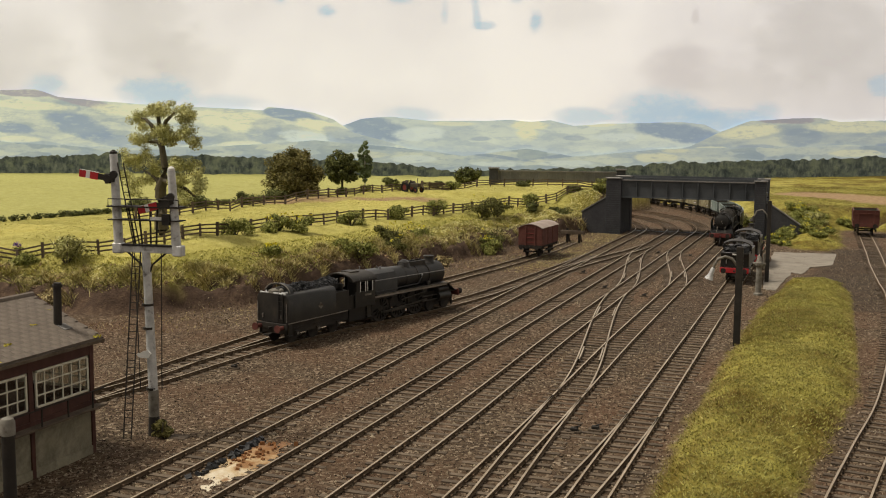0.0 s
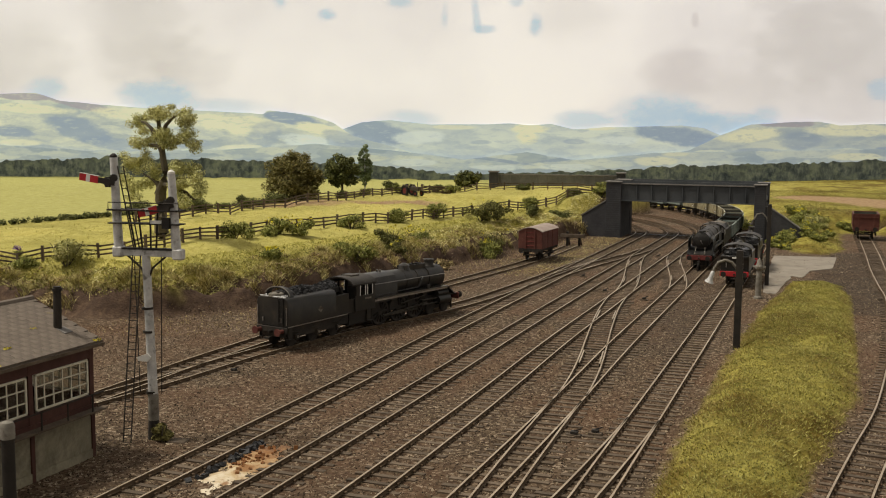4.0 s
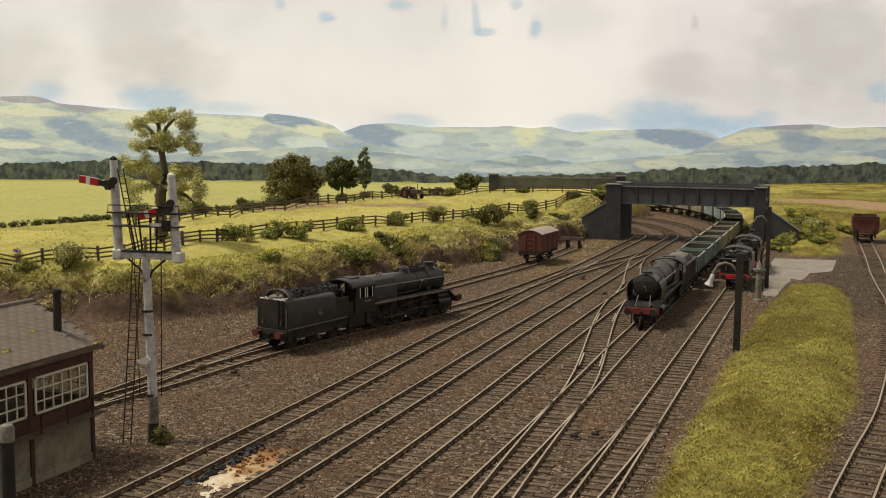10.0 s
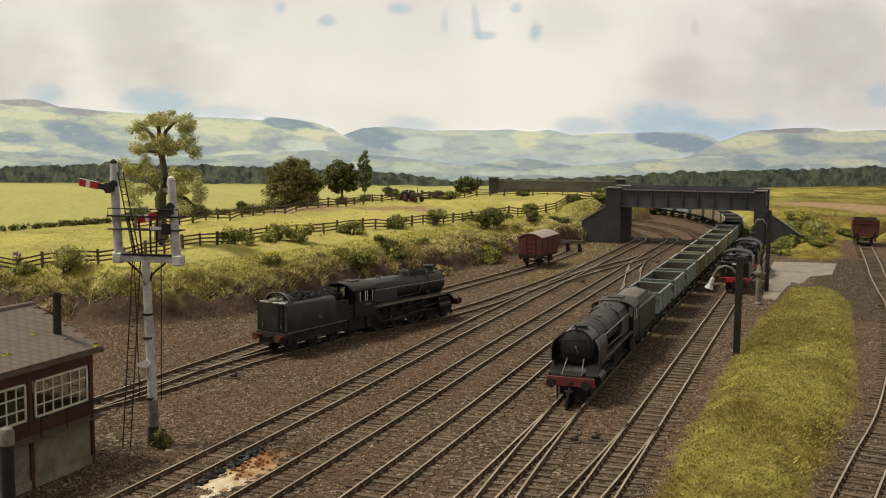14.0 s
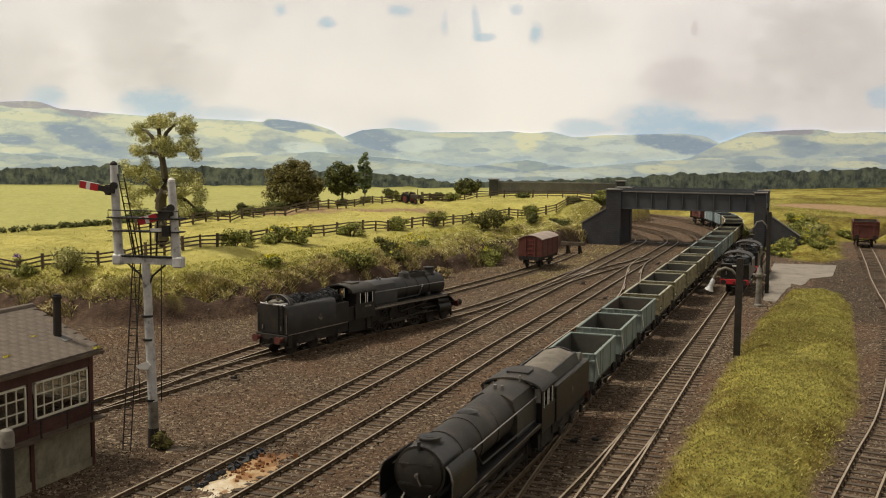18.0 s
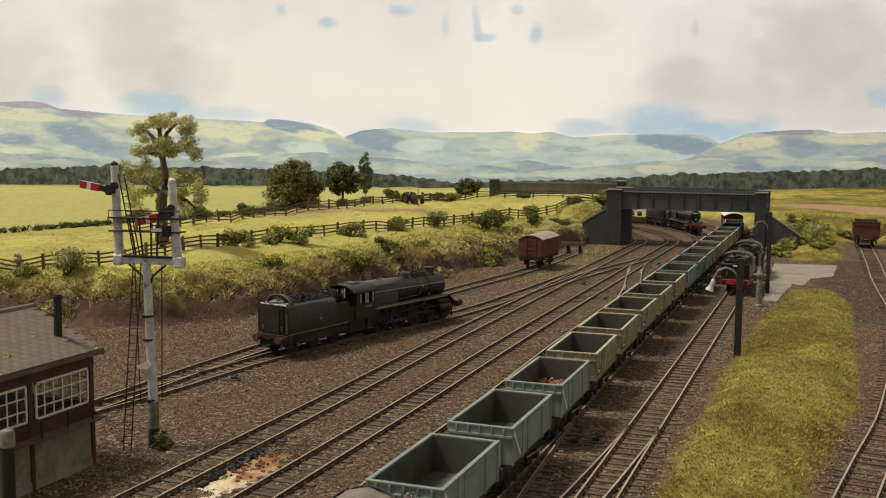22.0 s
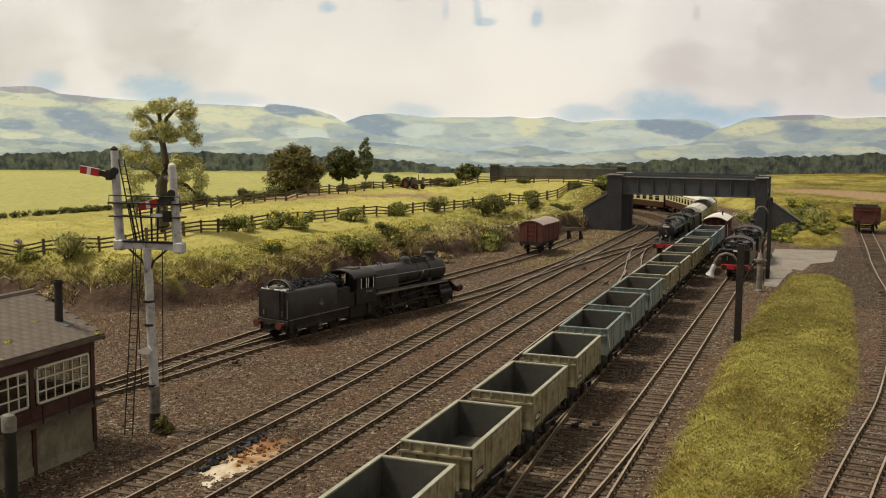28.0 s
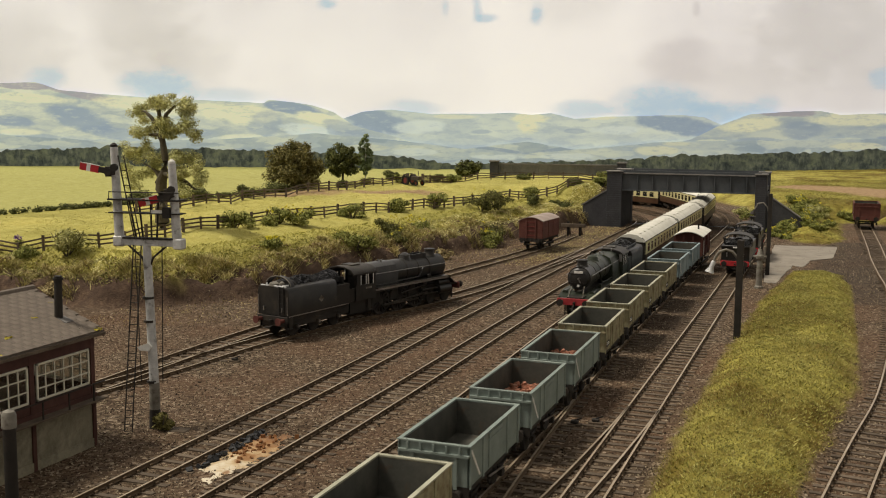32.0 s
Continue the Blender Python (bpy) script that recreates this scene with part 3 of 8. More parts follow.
def sky_print(nt, nd, ln, vec):
    a = noise_node(nt, scaled(nt, vec, 0.014, 0.022, 3.1, 0.4), 1.0, 5, 0.55)
    cloud = ramp(nt, a, [(0.33, (0.70, 0.67, 0.64)), (0.47, (0.82, 0.79, 0.755)), (0.6, (0.90, 0.87, 0.82))])
    broad = [(262, 60, 95, 110, GREYCLOUD, 0.6), (20, 110, 130, 90, GREYCLOUD, 0.5), (330, 120, 90, 60, GREYCLOUD, 0.4), (1195, 118, 70, 45, LILAC, 0.7), (1470, 60, 170, 110, GREYCLOUD, 0.7), (1330, 150, 120, 40, GREYCLOUD, 0.35), (1000, 20, 90, 50, GREYCLOUD, 0.3)]
    cloud = patches(nt, vec, cloud, broad, 0.8, 2.4)
    behind = [(88, 156, 40, 22, BLUE, 0.55), (285, 168, 75, 32, BLUE, 0.75), (400, 186, 80, 16, BLUE, 0.45), (725, 204, 60, 16, BLUE, 0.5), (1030, 206, 60, 18, BLUE, 0.6), (1165, 196, 90, 40, BLUE, 0.85), (1275, 212, 90, 24, BLUE, 0.85), (1348, 194, 30, 18, BLUE, 0.5), (1550, 146, 30, 22, BLUE, 0.6)]
    cloud = patches(nt, vec, cloud, behind, 0.75, 2.2)
    gaps = [(498, 0, 14, 16, BLUE, 0.6), (579, 20, 18, 12, BLUE, 0.75), (704, -2, 24, 12, BLUE, 0.6), (838, 18, 10, 30, BLUE, 0.6, 1.2), (852, 44, 22, 8, BLUE, 0.6), (942, 34, 14, 22, BLUE, 0.75), (784, 20, 8, 24, BLUE, 0.5), (908, -6, 14, 10, BLUE, 0.5), (1218, 26, 8, 14, LILAC, 0.6)]
    return patches(nt, vec, cloud, gaps, 0.65, 3.0)


def hill_print(tone, patch, hedge, haze, spots=(), field=0.4):
    """Washed hills: broad drifts of colour, a patchwork of small fields, named patches, and hedges broken across them."""
    def build(nt, nd, ln, vec):
        a = noise_node(nt, scaled(nt, vec, 0.07, 0.18, haze), 1.0, 6, 0.58)
        b = noise_node(nt, scaled(nt, vec, 0.3, 1.1, haze + 3), 1.0, 8, 0.7)
        half = tuple((p + q) / 2 for p, q in zip(tone, patch))
        col = ramp(nt, a, [(0.4, tone), (0.5, half), (0.6, patch)])
        warp = nd.new("ShaderNodeMix")
        warp.data_type, warp.blend_type = "RGBA", "LINEAR_LIGHT"
        warp.inputs[0].default_value = 0.35
        ln.new(scaled(nt, vec, 0.17, 0.75, haze), warp.inputs[6])
        wn = nd.new("ShaderNodeTexNoise")
        wn.inputs["Scale"].default_value = 0.35
        ln.new(vec, wn.inputs["Vector"])
        ln.new(wn.outputs["Color"], warp.inputs[7])
        cells = nd.new("ShaderNodeTexVoronoi")
        cells.feature = "SMOOTH_F1"
        cells.inputs["Smoothness"].default_value = 0.35
        cells.inputs["Scale"].default_value = 1.0
        ln.new(warp.outputs[2], cells.inputs["Vector"])
        plots = ramp(nt, cells.outputs["Color"], [(0.25, hedge), (0.42, tone), (0.6, half), (0.8, patch)])
        col = mixc(nt, field, col, plots)
        col = patches(nt, vec, col, spots, 0.3, 2.4)
        col = mixc(nt, ramp(nt, b, [(0.52, (0, 0, 0)), (0.64, (0.42, 0.42, 0.42))]), col, hedge)
        return mixc(nt, ramp(nt, b, [(0.34, (0.36, 0.36, 0.36)), (0.46, (0, 0, 0))]), col, patch)
    return build


PALE, SLATEBLUE, HEATH, CHALK = (0.68, 0.68, 0.47), (0.25, 0.32, 0.40), (0.34, 0.32, 0.35), (0.6, 0.66, 0.6)
WEST = [(45, 170, 65, 7, HEATH, 0.85, 0.05), (150, 184, 70, 9, HEATH, 0.8, 0.2), (60, 192, 90, 9, PALE, 0.8, 0.05), (270, 204, 110, 15, PALE, 0.85, 0.1), (405, 216, 85, 22, PALE, 0.9, 0.05), (150, 230, 70, 24, SLATEBLUE, 0.8, 0.25), (30, 233, 50, 11, SLATEBLUE, 0.75, 0.1), (45, 252, 50, 8, PALE, 0.75), (205, 252, 80, 14, SLATEBLUE, 0.6, 0.12)]
WEST_SUMMIT = [(520, 206, 62, 11, SLATEBLUE, 0.9, 0.15), (470, 236, 34, 26, SLATEBLUE, 0.45), (563, 223, 40, 11, PALE, 0.95, 0.15), (545, 246, 60, 13, CHALK, 0.7, 0.1), (430, 260, 44, 8, PALE, 0.7), (612, 246, 44, 20, SLATEBLUE, 0.5, 0.3), (330, 250, 60, 10, SLATEBLUE, 0.45)]
FAR = [(668, 228, 66, 24, SLATEBLUE, 0.85, 0.12), (745, 238, 55, 14, CHALK, 0.8), (930, 221, 42, 11, PALE, 0.95), (930, 237, 25, 16, PALE, 0.95), (805, 219, 44, 5, PALE, 0.6), (1055, 219, 46, 5, PALE, 0.7), (1195, 231, 84, 19, SLATEBLUE, 0.9, 0.12), (850, 245, 22, 5, SLATEBLUE, 0.5), (1015, 243, 22, 5, SLATEBLUE, 0.5), (1080, 240, 50, 10, CHALK, 0.7)]
EAST = [(1318, 229, 62, 14, PALE, 0.95, -0.06), (1385, 207, 64, 8, HEATH, 0.85), (1500, 219, 85, 13, PALE, 0.85), (1405, 240, 44, 18, SLATEBLUE, 0.5), (1485, 258, 55, 8, PALE, 0.85), (1562, 254, 26, 9, SLATEBLUE, 0.7), (1335, 258, 50, 7, SLATEBLUE, 0.5), (1250, 262, 40, 7, PALE, 0.6)]
LOWER = [(850, 273, 110, 4, SLATEBLUE, 0.75, 0.13), (1020, 271, 110, 4, SLATEBLUE, 0.75, -0.12), (735, 262, 60, 4, SLATEBLUE, 0.6, 0.05), (1160, 276, 50, 9, PALE, 0.7), (1190, 264, 30, 6, PALE, 0.6), (1500, 266, 55, 7, PALE, 0.75), (650, 276, 44, 7, PALE, 0.5), (730, 282, 50, 7, CHALK, 0.7), (880, 290, 60, 6, CHALK, 0.7), (1000, 288, 60, 6, CHALK, 0.7)]


def wood_print(nt, nd, ln, vec):
    a = noise_node(nt, scaled(nt, vec, 0.8, 0.42), 1.0, 7, 0.7)
    b = noise_node(nt, scaled(nt, vec, 0.16, 0.4, 5), 1.0, 3, 0.5)
    c = noise_node(nt, scaled(nt, vec, 0.32, 0.5, 9), 1.0, 6, 0.66)
    col = ramp(nt, a, [(0.34, (0.026, 0.032, 0.03)), (0.5, (0.07, 0.08, 0.062)), (0.66, (0.16, 0.17, 0.115))])
    col = mixc(nt, ramp(nt, c, [(0.5, (0, 0, 0)), (0.64, (0.75, 0.75, 0.75))]), col, (0.17, 0.185, 0.105))
    return mixc(nt, ramp(nt, b, [(0.45, (0, 0, 0)), (0.7, (0.5, 0.5, 0.5))]), col, (0.12, 0.13, 0.085))


def ridge(x, pts):
    return float(np.interp(x, [p[0] for p in pts], [p[1] for p in pts]))


def build_backdrop():
    board = thing("backdrop", "printed sheet of cloudy sky and pale green hills", "backdrop", -math.sin(radians(-YAW)) * BACK, math.cos(radians(YAW)) * BACK, 0, -YAW, kind="structure")
    sky = Mesh().box(-260, 260, 0.9, 1.4, -3, 120)
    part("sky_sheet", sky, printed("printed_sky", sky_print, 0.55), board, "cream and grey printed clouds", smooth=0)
    far = [(-600, 240), (560, 240), (612, 222), (640, 211), (690, 207), (760, 214), (870, 213), (900, 211), (935, 214), (970, 211), (1010, 221), (1060, 217), (1130, 215), (1200, 212), (1240, 217), (1275, 232), (1400, 240), (2200, 240)]
    left = [(-700, 175), (-100, 158), (0, 166), (70, 163), (110, 176), (180, 184), (330, 192), (468, 198), (476, 191), (555, 200), (590, 212), (625, 236), (700, 256), (800, 286), (900, 300), (2200, 300)]
    right = [(-700, 300), (1000, 300), (1150, 272), (1215, 256), (1270, 228), (1320, 210), (1440, 203), (1475, 211), (1568, 207), (1900, 190), (2300, 200)]
    near = [(-700, 262), (0, 256), (200, 268), (400, 262), (560, 250), (700, 262), (820, 276), (930, 262), (1010, 276), (1150, 262), (1300, 258), (1500, 252), (2200, 250)]
    woods = [(-700, 270), (0, 284), (200, 277), (400, 281), (560, 286), (690, 290), (800, 301), (960, 300), (1090, 293), (1200, 286), (1300, 281), (1450, 276), (1600, 271), (2200, 262)]
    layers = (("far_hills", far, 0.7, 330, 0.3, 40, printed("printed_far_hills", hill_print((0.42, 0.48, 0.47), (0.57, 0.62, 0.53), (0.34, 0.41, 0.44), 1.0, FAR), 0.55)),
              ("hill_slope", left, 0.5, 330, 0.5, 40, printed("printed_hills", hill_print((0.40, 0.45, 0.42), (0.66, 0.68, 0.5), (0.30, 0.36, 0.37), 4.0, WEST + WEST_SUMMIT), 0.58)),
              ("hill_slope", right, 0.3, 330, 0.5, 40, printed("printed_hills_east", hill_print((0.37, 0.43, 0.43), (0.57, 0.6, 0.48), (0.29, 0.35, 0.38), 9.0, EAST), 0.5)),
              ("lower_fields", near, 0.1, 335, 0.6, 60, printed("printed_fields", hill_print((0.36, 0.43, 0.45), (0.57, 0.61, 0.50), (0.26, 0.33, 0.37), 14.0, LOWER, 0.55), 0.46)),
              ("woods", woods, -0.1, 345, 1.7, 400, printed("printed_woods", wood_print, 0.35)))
    for name, pts, y, foot, amp, n, mat in layers:
        cols = np.linspace(-700, 2250, 900)
        jag = amp * 2.0 * (fbm(cols / (9 if name == "woods" else 40), cols * 0 + y * 10, 5) + (0.8 * fbm(cols / 60, cols * 0 + 3, 9) if name == "woods" else 0))
        mesh = Mesh()
        top = [(bx(c), y, bz(ridge(c, pts)) + j * 0.35) for c, j in zip(cols, jag)]
        bot = [(bx(c), y, bz(foot + 40)) for c in cols]
        k = len(cols)
        back = [(p[0], y + 0.01, p[2]) for p in top + bot]
        fs = [(i, k + i, k + i + 1, i + 1) for i in range(k - 1)] + [(i, i + 1, 2 * k + i + 1, 2 * k + i) for i in range(k - 1)]
        mesh.add(top + bot + back, fs)
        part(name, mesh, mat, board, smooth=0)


build_backdrop()


# ---- lines of rail ----
class Line:
    """A smooth way over the ground; s runs along it and equals y on the straights by the yard."""

    def __init__(self, pts, s0=None):
        self.p = np.array(pts, float)
        self.s = np.concatenate([[0], np.cumsum(np.hypot(*np.diff(self.p, axis=0).T))])
        self.s += self.p[0, 1] if s0 is None else s0

    def at(self, s):
        return np.array([np.interp(s, self.s, self.p[:, 0]), np.interp(s, self.s, self.p[:, 1])])


def through_points(pts, step=0.6):
    """A rounded way through a few points (x, y)."""
    p = [np.array(q, float) for q in pts]
    p = [2 * p[0] - p[1]] + p + [2 * p[-1] - p[-2]]
    out = []
    for a, b, c, d in zip(p, p[1:], p[2:], p[3:]):
        n = max(2, int(np.hypot(*(c - b)) / step))
        for t in np.arange(n) / n:
            out.append(0.5 * (2 * b + (c - a) * t + (2 * a - 5 * b + 4 * c - d) * t * t + (3 * b - a - 3 * c + d) * t ** 3))
    return out + [p[-2]]


def main_line(near, far, turn_at, radius, hidden=True):
    """From behind the camera along the yard, under the bridge, round to the left and into the hill."""
    pts = [(near + (far - near) * float(sstep(42, 66, y)), y) for y in np.arange(-75, turn_at, 0.8)]
    x, y, h = far, turn_at, 0.0
    for r, upto in ((radius, 50), (22, 150)):
        while h < radians(upto):
            pts.append((x, y))
            h += 0.7 / r
            x, y = x - math.sin(h) * 0.7, y + math.cos(h) * 0.7
        if not hidden:
            return Line(pts)
    for k in range(0, 420, 4):
        pts.append((x - math.sin(h) * k, y + math.cos(h) * k))
    return Line(pts)


LINE1 = main_line(-23.04, -23.35, 133, 37, False)
LINE2 = main_line(-19.10, -19.3, 134, 42, False)
LINE3 = main_line(-15.37, -15.75, 136, 50)
LINE4 = main_line(-11.56, -11.85, 136, 85)
LINE5 = Line([(-7.56, y) for y in np.arange(-75, 127, 1.0)])
SPUR1 = Line(through_points([(-34.8, -20), (-34.2, 20), (-33.1, 37), (-32.6, 41), (-32.1, 44.2), (-31.35, 51.8), (-29.6, 60.5), (-26.95, 69), (-25.6, 76), (-24.9, 83), (-24.0, 95), (-23.3, 108)]))
SPUR2 = Line(through_points([(-33.3, 34), (-33.05, 40), (-33.2, 47), (-33.0, 55.5), (-32.3, 68), (-31.1, 81), (-29.6, 93), (-28.8, 101), (-28.45, 110), (-28.4, 118.5)]))
SIDING = Line(through_points([(-2.5, 5), (-0.6, 25), (1.0, 37.6), (2.0, 44.6), (3.35, 54), (4.6, 70), (5.15, 88), (4.9, 97), (4.6, 109), (4.55, 120), (4.3, 139), (4.0, 158)]))
HALF = 0.705


def crossing(a, y0, b, y1):
    """A gentle S from one line to its neighbour."""
    pts = []
    for y in np.linspace(y0, y1, 60):
        k = float(sstep(y0, y1, y)) if y1 > y0 else float(sstep(-y0, -y1, -y))
        t = (y - y0) / (y1 - y0)
        k = 0.55 * k + 0.45 * t
        xa, xb = a.at(y)[0], b.at(y)[0]
        pts.append((xa + (xb - xa) * k, y))
    pts.sort(key=lambda q: q[1])
    return Line(pts)


def rail_mesh(name, line, off, s0, s1, foot=-0.17, top=0.0, step=0.9):
    s0, s1 = max(s0, line.s[0]), min(s1, line.s[-1])
    ss = np.linspace(s0, s1, max(3, int((s1 - s0) / step)))
    p = np.array([line.at(s) for s in ss])
    t = np.gradient(p, axis=0)
    t /= np.hypot(*t.T)[:, None]
    nrm = np.stack([t[:, 1], -t[:, 0]], -1)
    prof = [(-0.075, foot), (0.075, foot), (0.075, foot + 0.02), (0.022, foot + 0.035), (0.022, top - 0.05), (0.042, top - 0.042), (0.042, top), (-0.042, top), (-0.042, top - 0.042), (-0.022, top - 0.05), (-0.022, foot + 0.035), (-0.075, foot + 0.02)]
    k = len(prof)
    v = [((q[0] + n[0] * (off + u)) * S, (q[1] + n[1] * (off + u)) * S, z * S) for q, n in zip(p, nrm) for u, z in prof]
    f, mi = [], []
    for i in range(len(ss) - 1):
        for j in range(k):
            f.append((i * k + j, i * k + (j + 1) % k, (i + 1) * k + (j + 1) % k, (i + 1) * k + j))
            mi.append(1 if j == 6 and p[i, 1] < 138 else 0)
    me = bpy.data.meshes.new(name)
    me.from_pydata(v, [], f)
    me.materials.append(RAILSIDE)
    me.materials.append(RAILTOP)
    me.polygons.foreach_set("material_index", mi)
    return me


def sleeper_data(length, seed):
    r = random.Random(seed)
    m = Mesh().box(-length / 2, length / 2, -0.125, 0.125, -0.42, -0.165)
    m.v = [(x + r.uniform(-0.02, 0.02), y + r.uniform(-0.012, 0.012), z + (r.uniform(-0.012, 0.004) if z > -0.3 else 0)) for x, y, z in m.v]
    return data_of("sleeper", m, SLEEPER, smooth=0)


SLEEPERS = [sleeper_data(2.5, k) for k in range(4)]
LONG = [sleeper_data(2.6 + 0.5 * k, 10 + k) for k in range(5)]


def track(name, line, s0, s1, label, near=(24, 150), spacing=0.78, chairs=True):
    th = thing(name, label, "track", kind="structure")
    for off in (-HALF, HALF):
        ob = new("rail", rail_mesh("rail", line, off, s0, s1))
        ob.parent = th
    rest, chair = Mesh(), Mesh()
    r = random.Random(int(abs(line.p[0, 0]) * 10))
    for s in np.arange(s0 + 0.3, s1, spacing):
        p, q = line.at(s), line.at(s + 0.2)
        a = math.atan2(q[1] - p[1], q[0] - p[0]) - math.pi / 2 + r.uniform(-0.02, 0.02)
        off = r.uniform(-0.05, 0.05)
        m = pose(p[0] * S, p[1] * S, 0, 0, 0, math.degrees(a)) @ Matrix.Translation((off * S, 0, r.uniform(-0.012, 0.008) * S))
        if near[0] < s < near[1]:
            o = new("sleeper", SLEEPERS[r.randrange(4)])
            o.parent = th
            o.matrix_local = m
        else:
            mm = Matrix.Translation((p[0], p[1], 0)) @ Matrix.Rotation(a, 4, "Z")
            rest.box(-1.31, 1.31, -0.125, 0.125, -0.42, -0.165, mm)
        if chairs and 26 < s < 100:
            mm = Matrix.Translation((p[0], p[1], 0)) @ Matrix.Rotation(a, 4, "Z")
            for k in (-HALF, HALF):
                for e in (-0.09, 0.09):
                    chair.box(k + e - 0.045, k + e + 0.045, -0.07, 0.07, -0.17, -0.09, mm)
    if rest.v:
        tagged(part("far_sleepers", rest, SLEEPER, th, smooth=0), kind="stuff")
    if chair.v:
        tagged(part("rail_chairs", chair, RAILSIDE, th, smooth=0), kind="stuff")
    return th


def crossover(name, line, label):
    """Two closure rails, check rails and long timbers."""
    th = thing(name, label, "track", kind="structure")
    s0, s1 = line.s[0], line.s[-1]
    for off in (-HALF, HALF):
        ob = new("rail", rail_mesh("rail", line, off, s0, s1))
        ob.parent = th
    mid = (s0 + s1) / 2
    for off in (-HALF + 0.13, HALF - 0.13):
        for c in (-0.22, 0.22):
            o = new("check_rail", rail_mesh("check_rail", line, off, mid + c * (s1 - s0) - 1.8, mid + c * (s1 - s0) + 1.8, top=-0.012))
            o.parent = th
    r = random.Random(5)
    mains = ((LINE1, 10.3), (LINE2, 10.3), (LINE3, -69.7), (LINE4, -69.7), (LINE5, 10.3))
    done = set()
    for s in np.arange(max(s0, 24.0) + 0.4, s1, 0.39):
        p = line.at(s)
        main, first = min(mains, key=lambda q: abs(p[0] - q[0].at(p[1])[0]))
        row = round((p[1] - first) / 0.78)
        y = first + row * 0.78
        xm, xc = main.at(y)[0], line.at(y)[0]
        gap = abs(xc - xm)
        if (first, row) in done or gap < 0.12:
            continue
        done.add((first, row))
        if gap > 2.0:
            x, k = xc, 0
        else:
            x, k = (xm + xc) / 2 + r.uniform(-0.08, 0.08), min(4, 1 + int(gap / 0.5))
        o = new("timber", LONG[k])
        o.parent = th
        o.matrix_local = pose(x * S, y * S, 0.006 * S, 0, 0, r.uniform(-0.8, 0.8))
    return th


track("track_1", LINE1, 10, 178, "bullhead rails on dark sleepers, bedded in brown ballast")
track("track_2", LINE2, 10, 178, "bullhead rails on dark sleepers, bedded in brown ballast")
track("track_3", LINE3, -70, 200, "running line with bright-topped rusty rails")
track("track_4", LINE4, -70, 200, "running line with bright-topped rusty rails")
track("track_5", LINE5, 10, 126, "siding by the grass mound with rusty rails")
track("spur_1", SPUR1, 20, 108, "loop siding with a standing locomotive")
track("spur_2", SPUR2, 38, 118, "short siding ending at a timber stop", near=(30, 120))
track("siding_east", SIDING, 8, 157, "single siding past the grass mound", near=(30, 150))
crossover("crossover_1", crossing(LINE4, 49, LINE3, 82), "pointwork between two running lines")
crossover("crossover_2", crossing(LINE3, 84, LINE2, 112), "pointwork between two running lines")
crossover("crossover_3", crossing(LINE4, 87, LINE3, 114), "pointwork between two running lines")
points = crossover("crossover_4", crossing(LINE5, 46, LINE4, -15), "pointwork between siding and running line")
SHORT = sleeper_data(1.75, 30)
for y in (42.2, 43.0, 84.6):
    o = new("timber", SHORT)
    o.parent = points
    o.matrix_local = pose(-9.57 * S, float(y) * S, -0.014 * S, 0, 0, 0.6 * math.sin(float(y) * 7))
crossover("crossover_5", crossing(LINE4, 48, LINE5, -14), "pointwork between running line and siding")
crossover("crossover_6", crossing(LINE1, 92, LINE2, 120), "pointwork between two running lines")


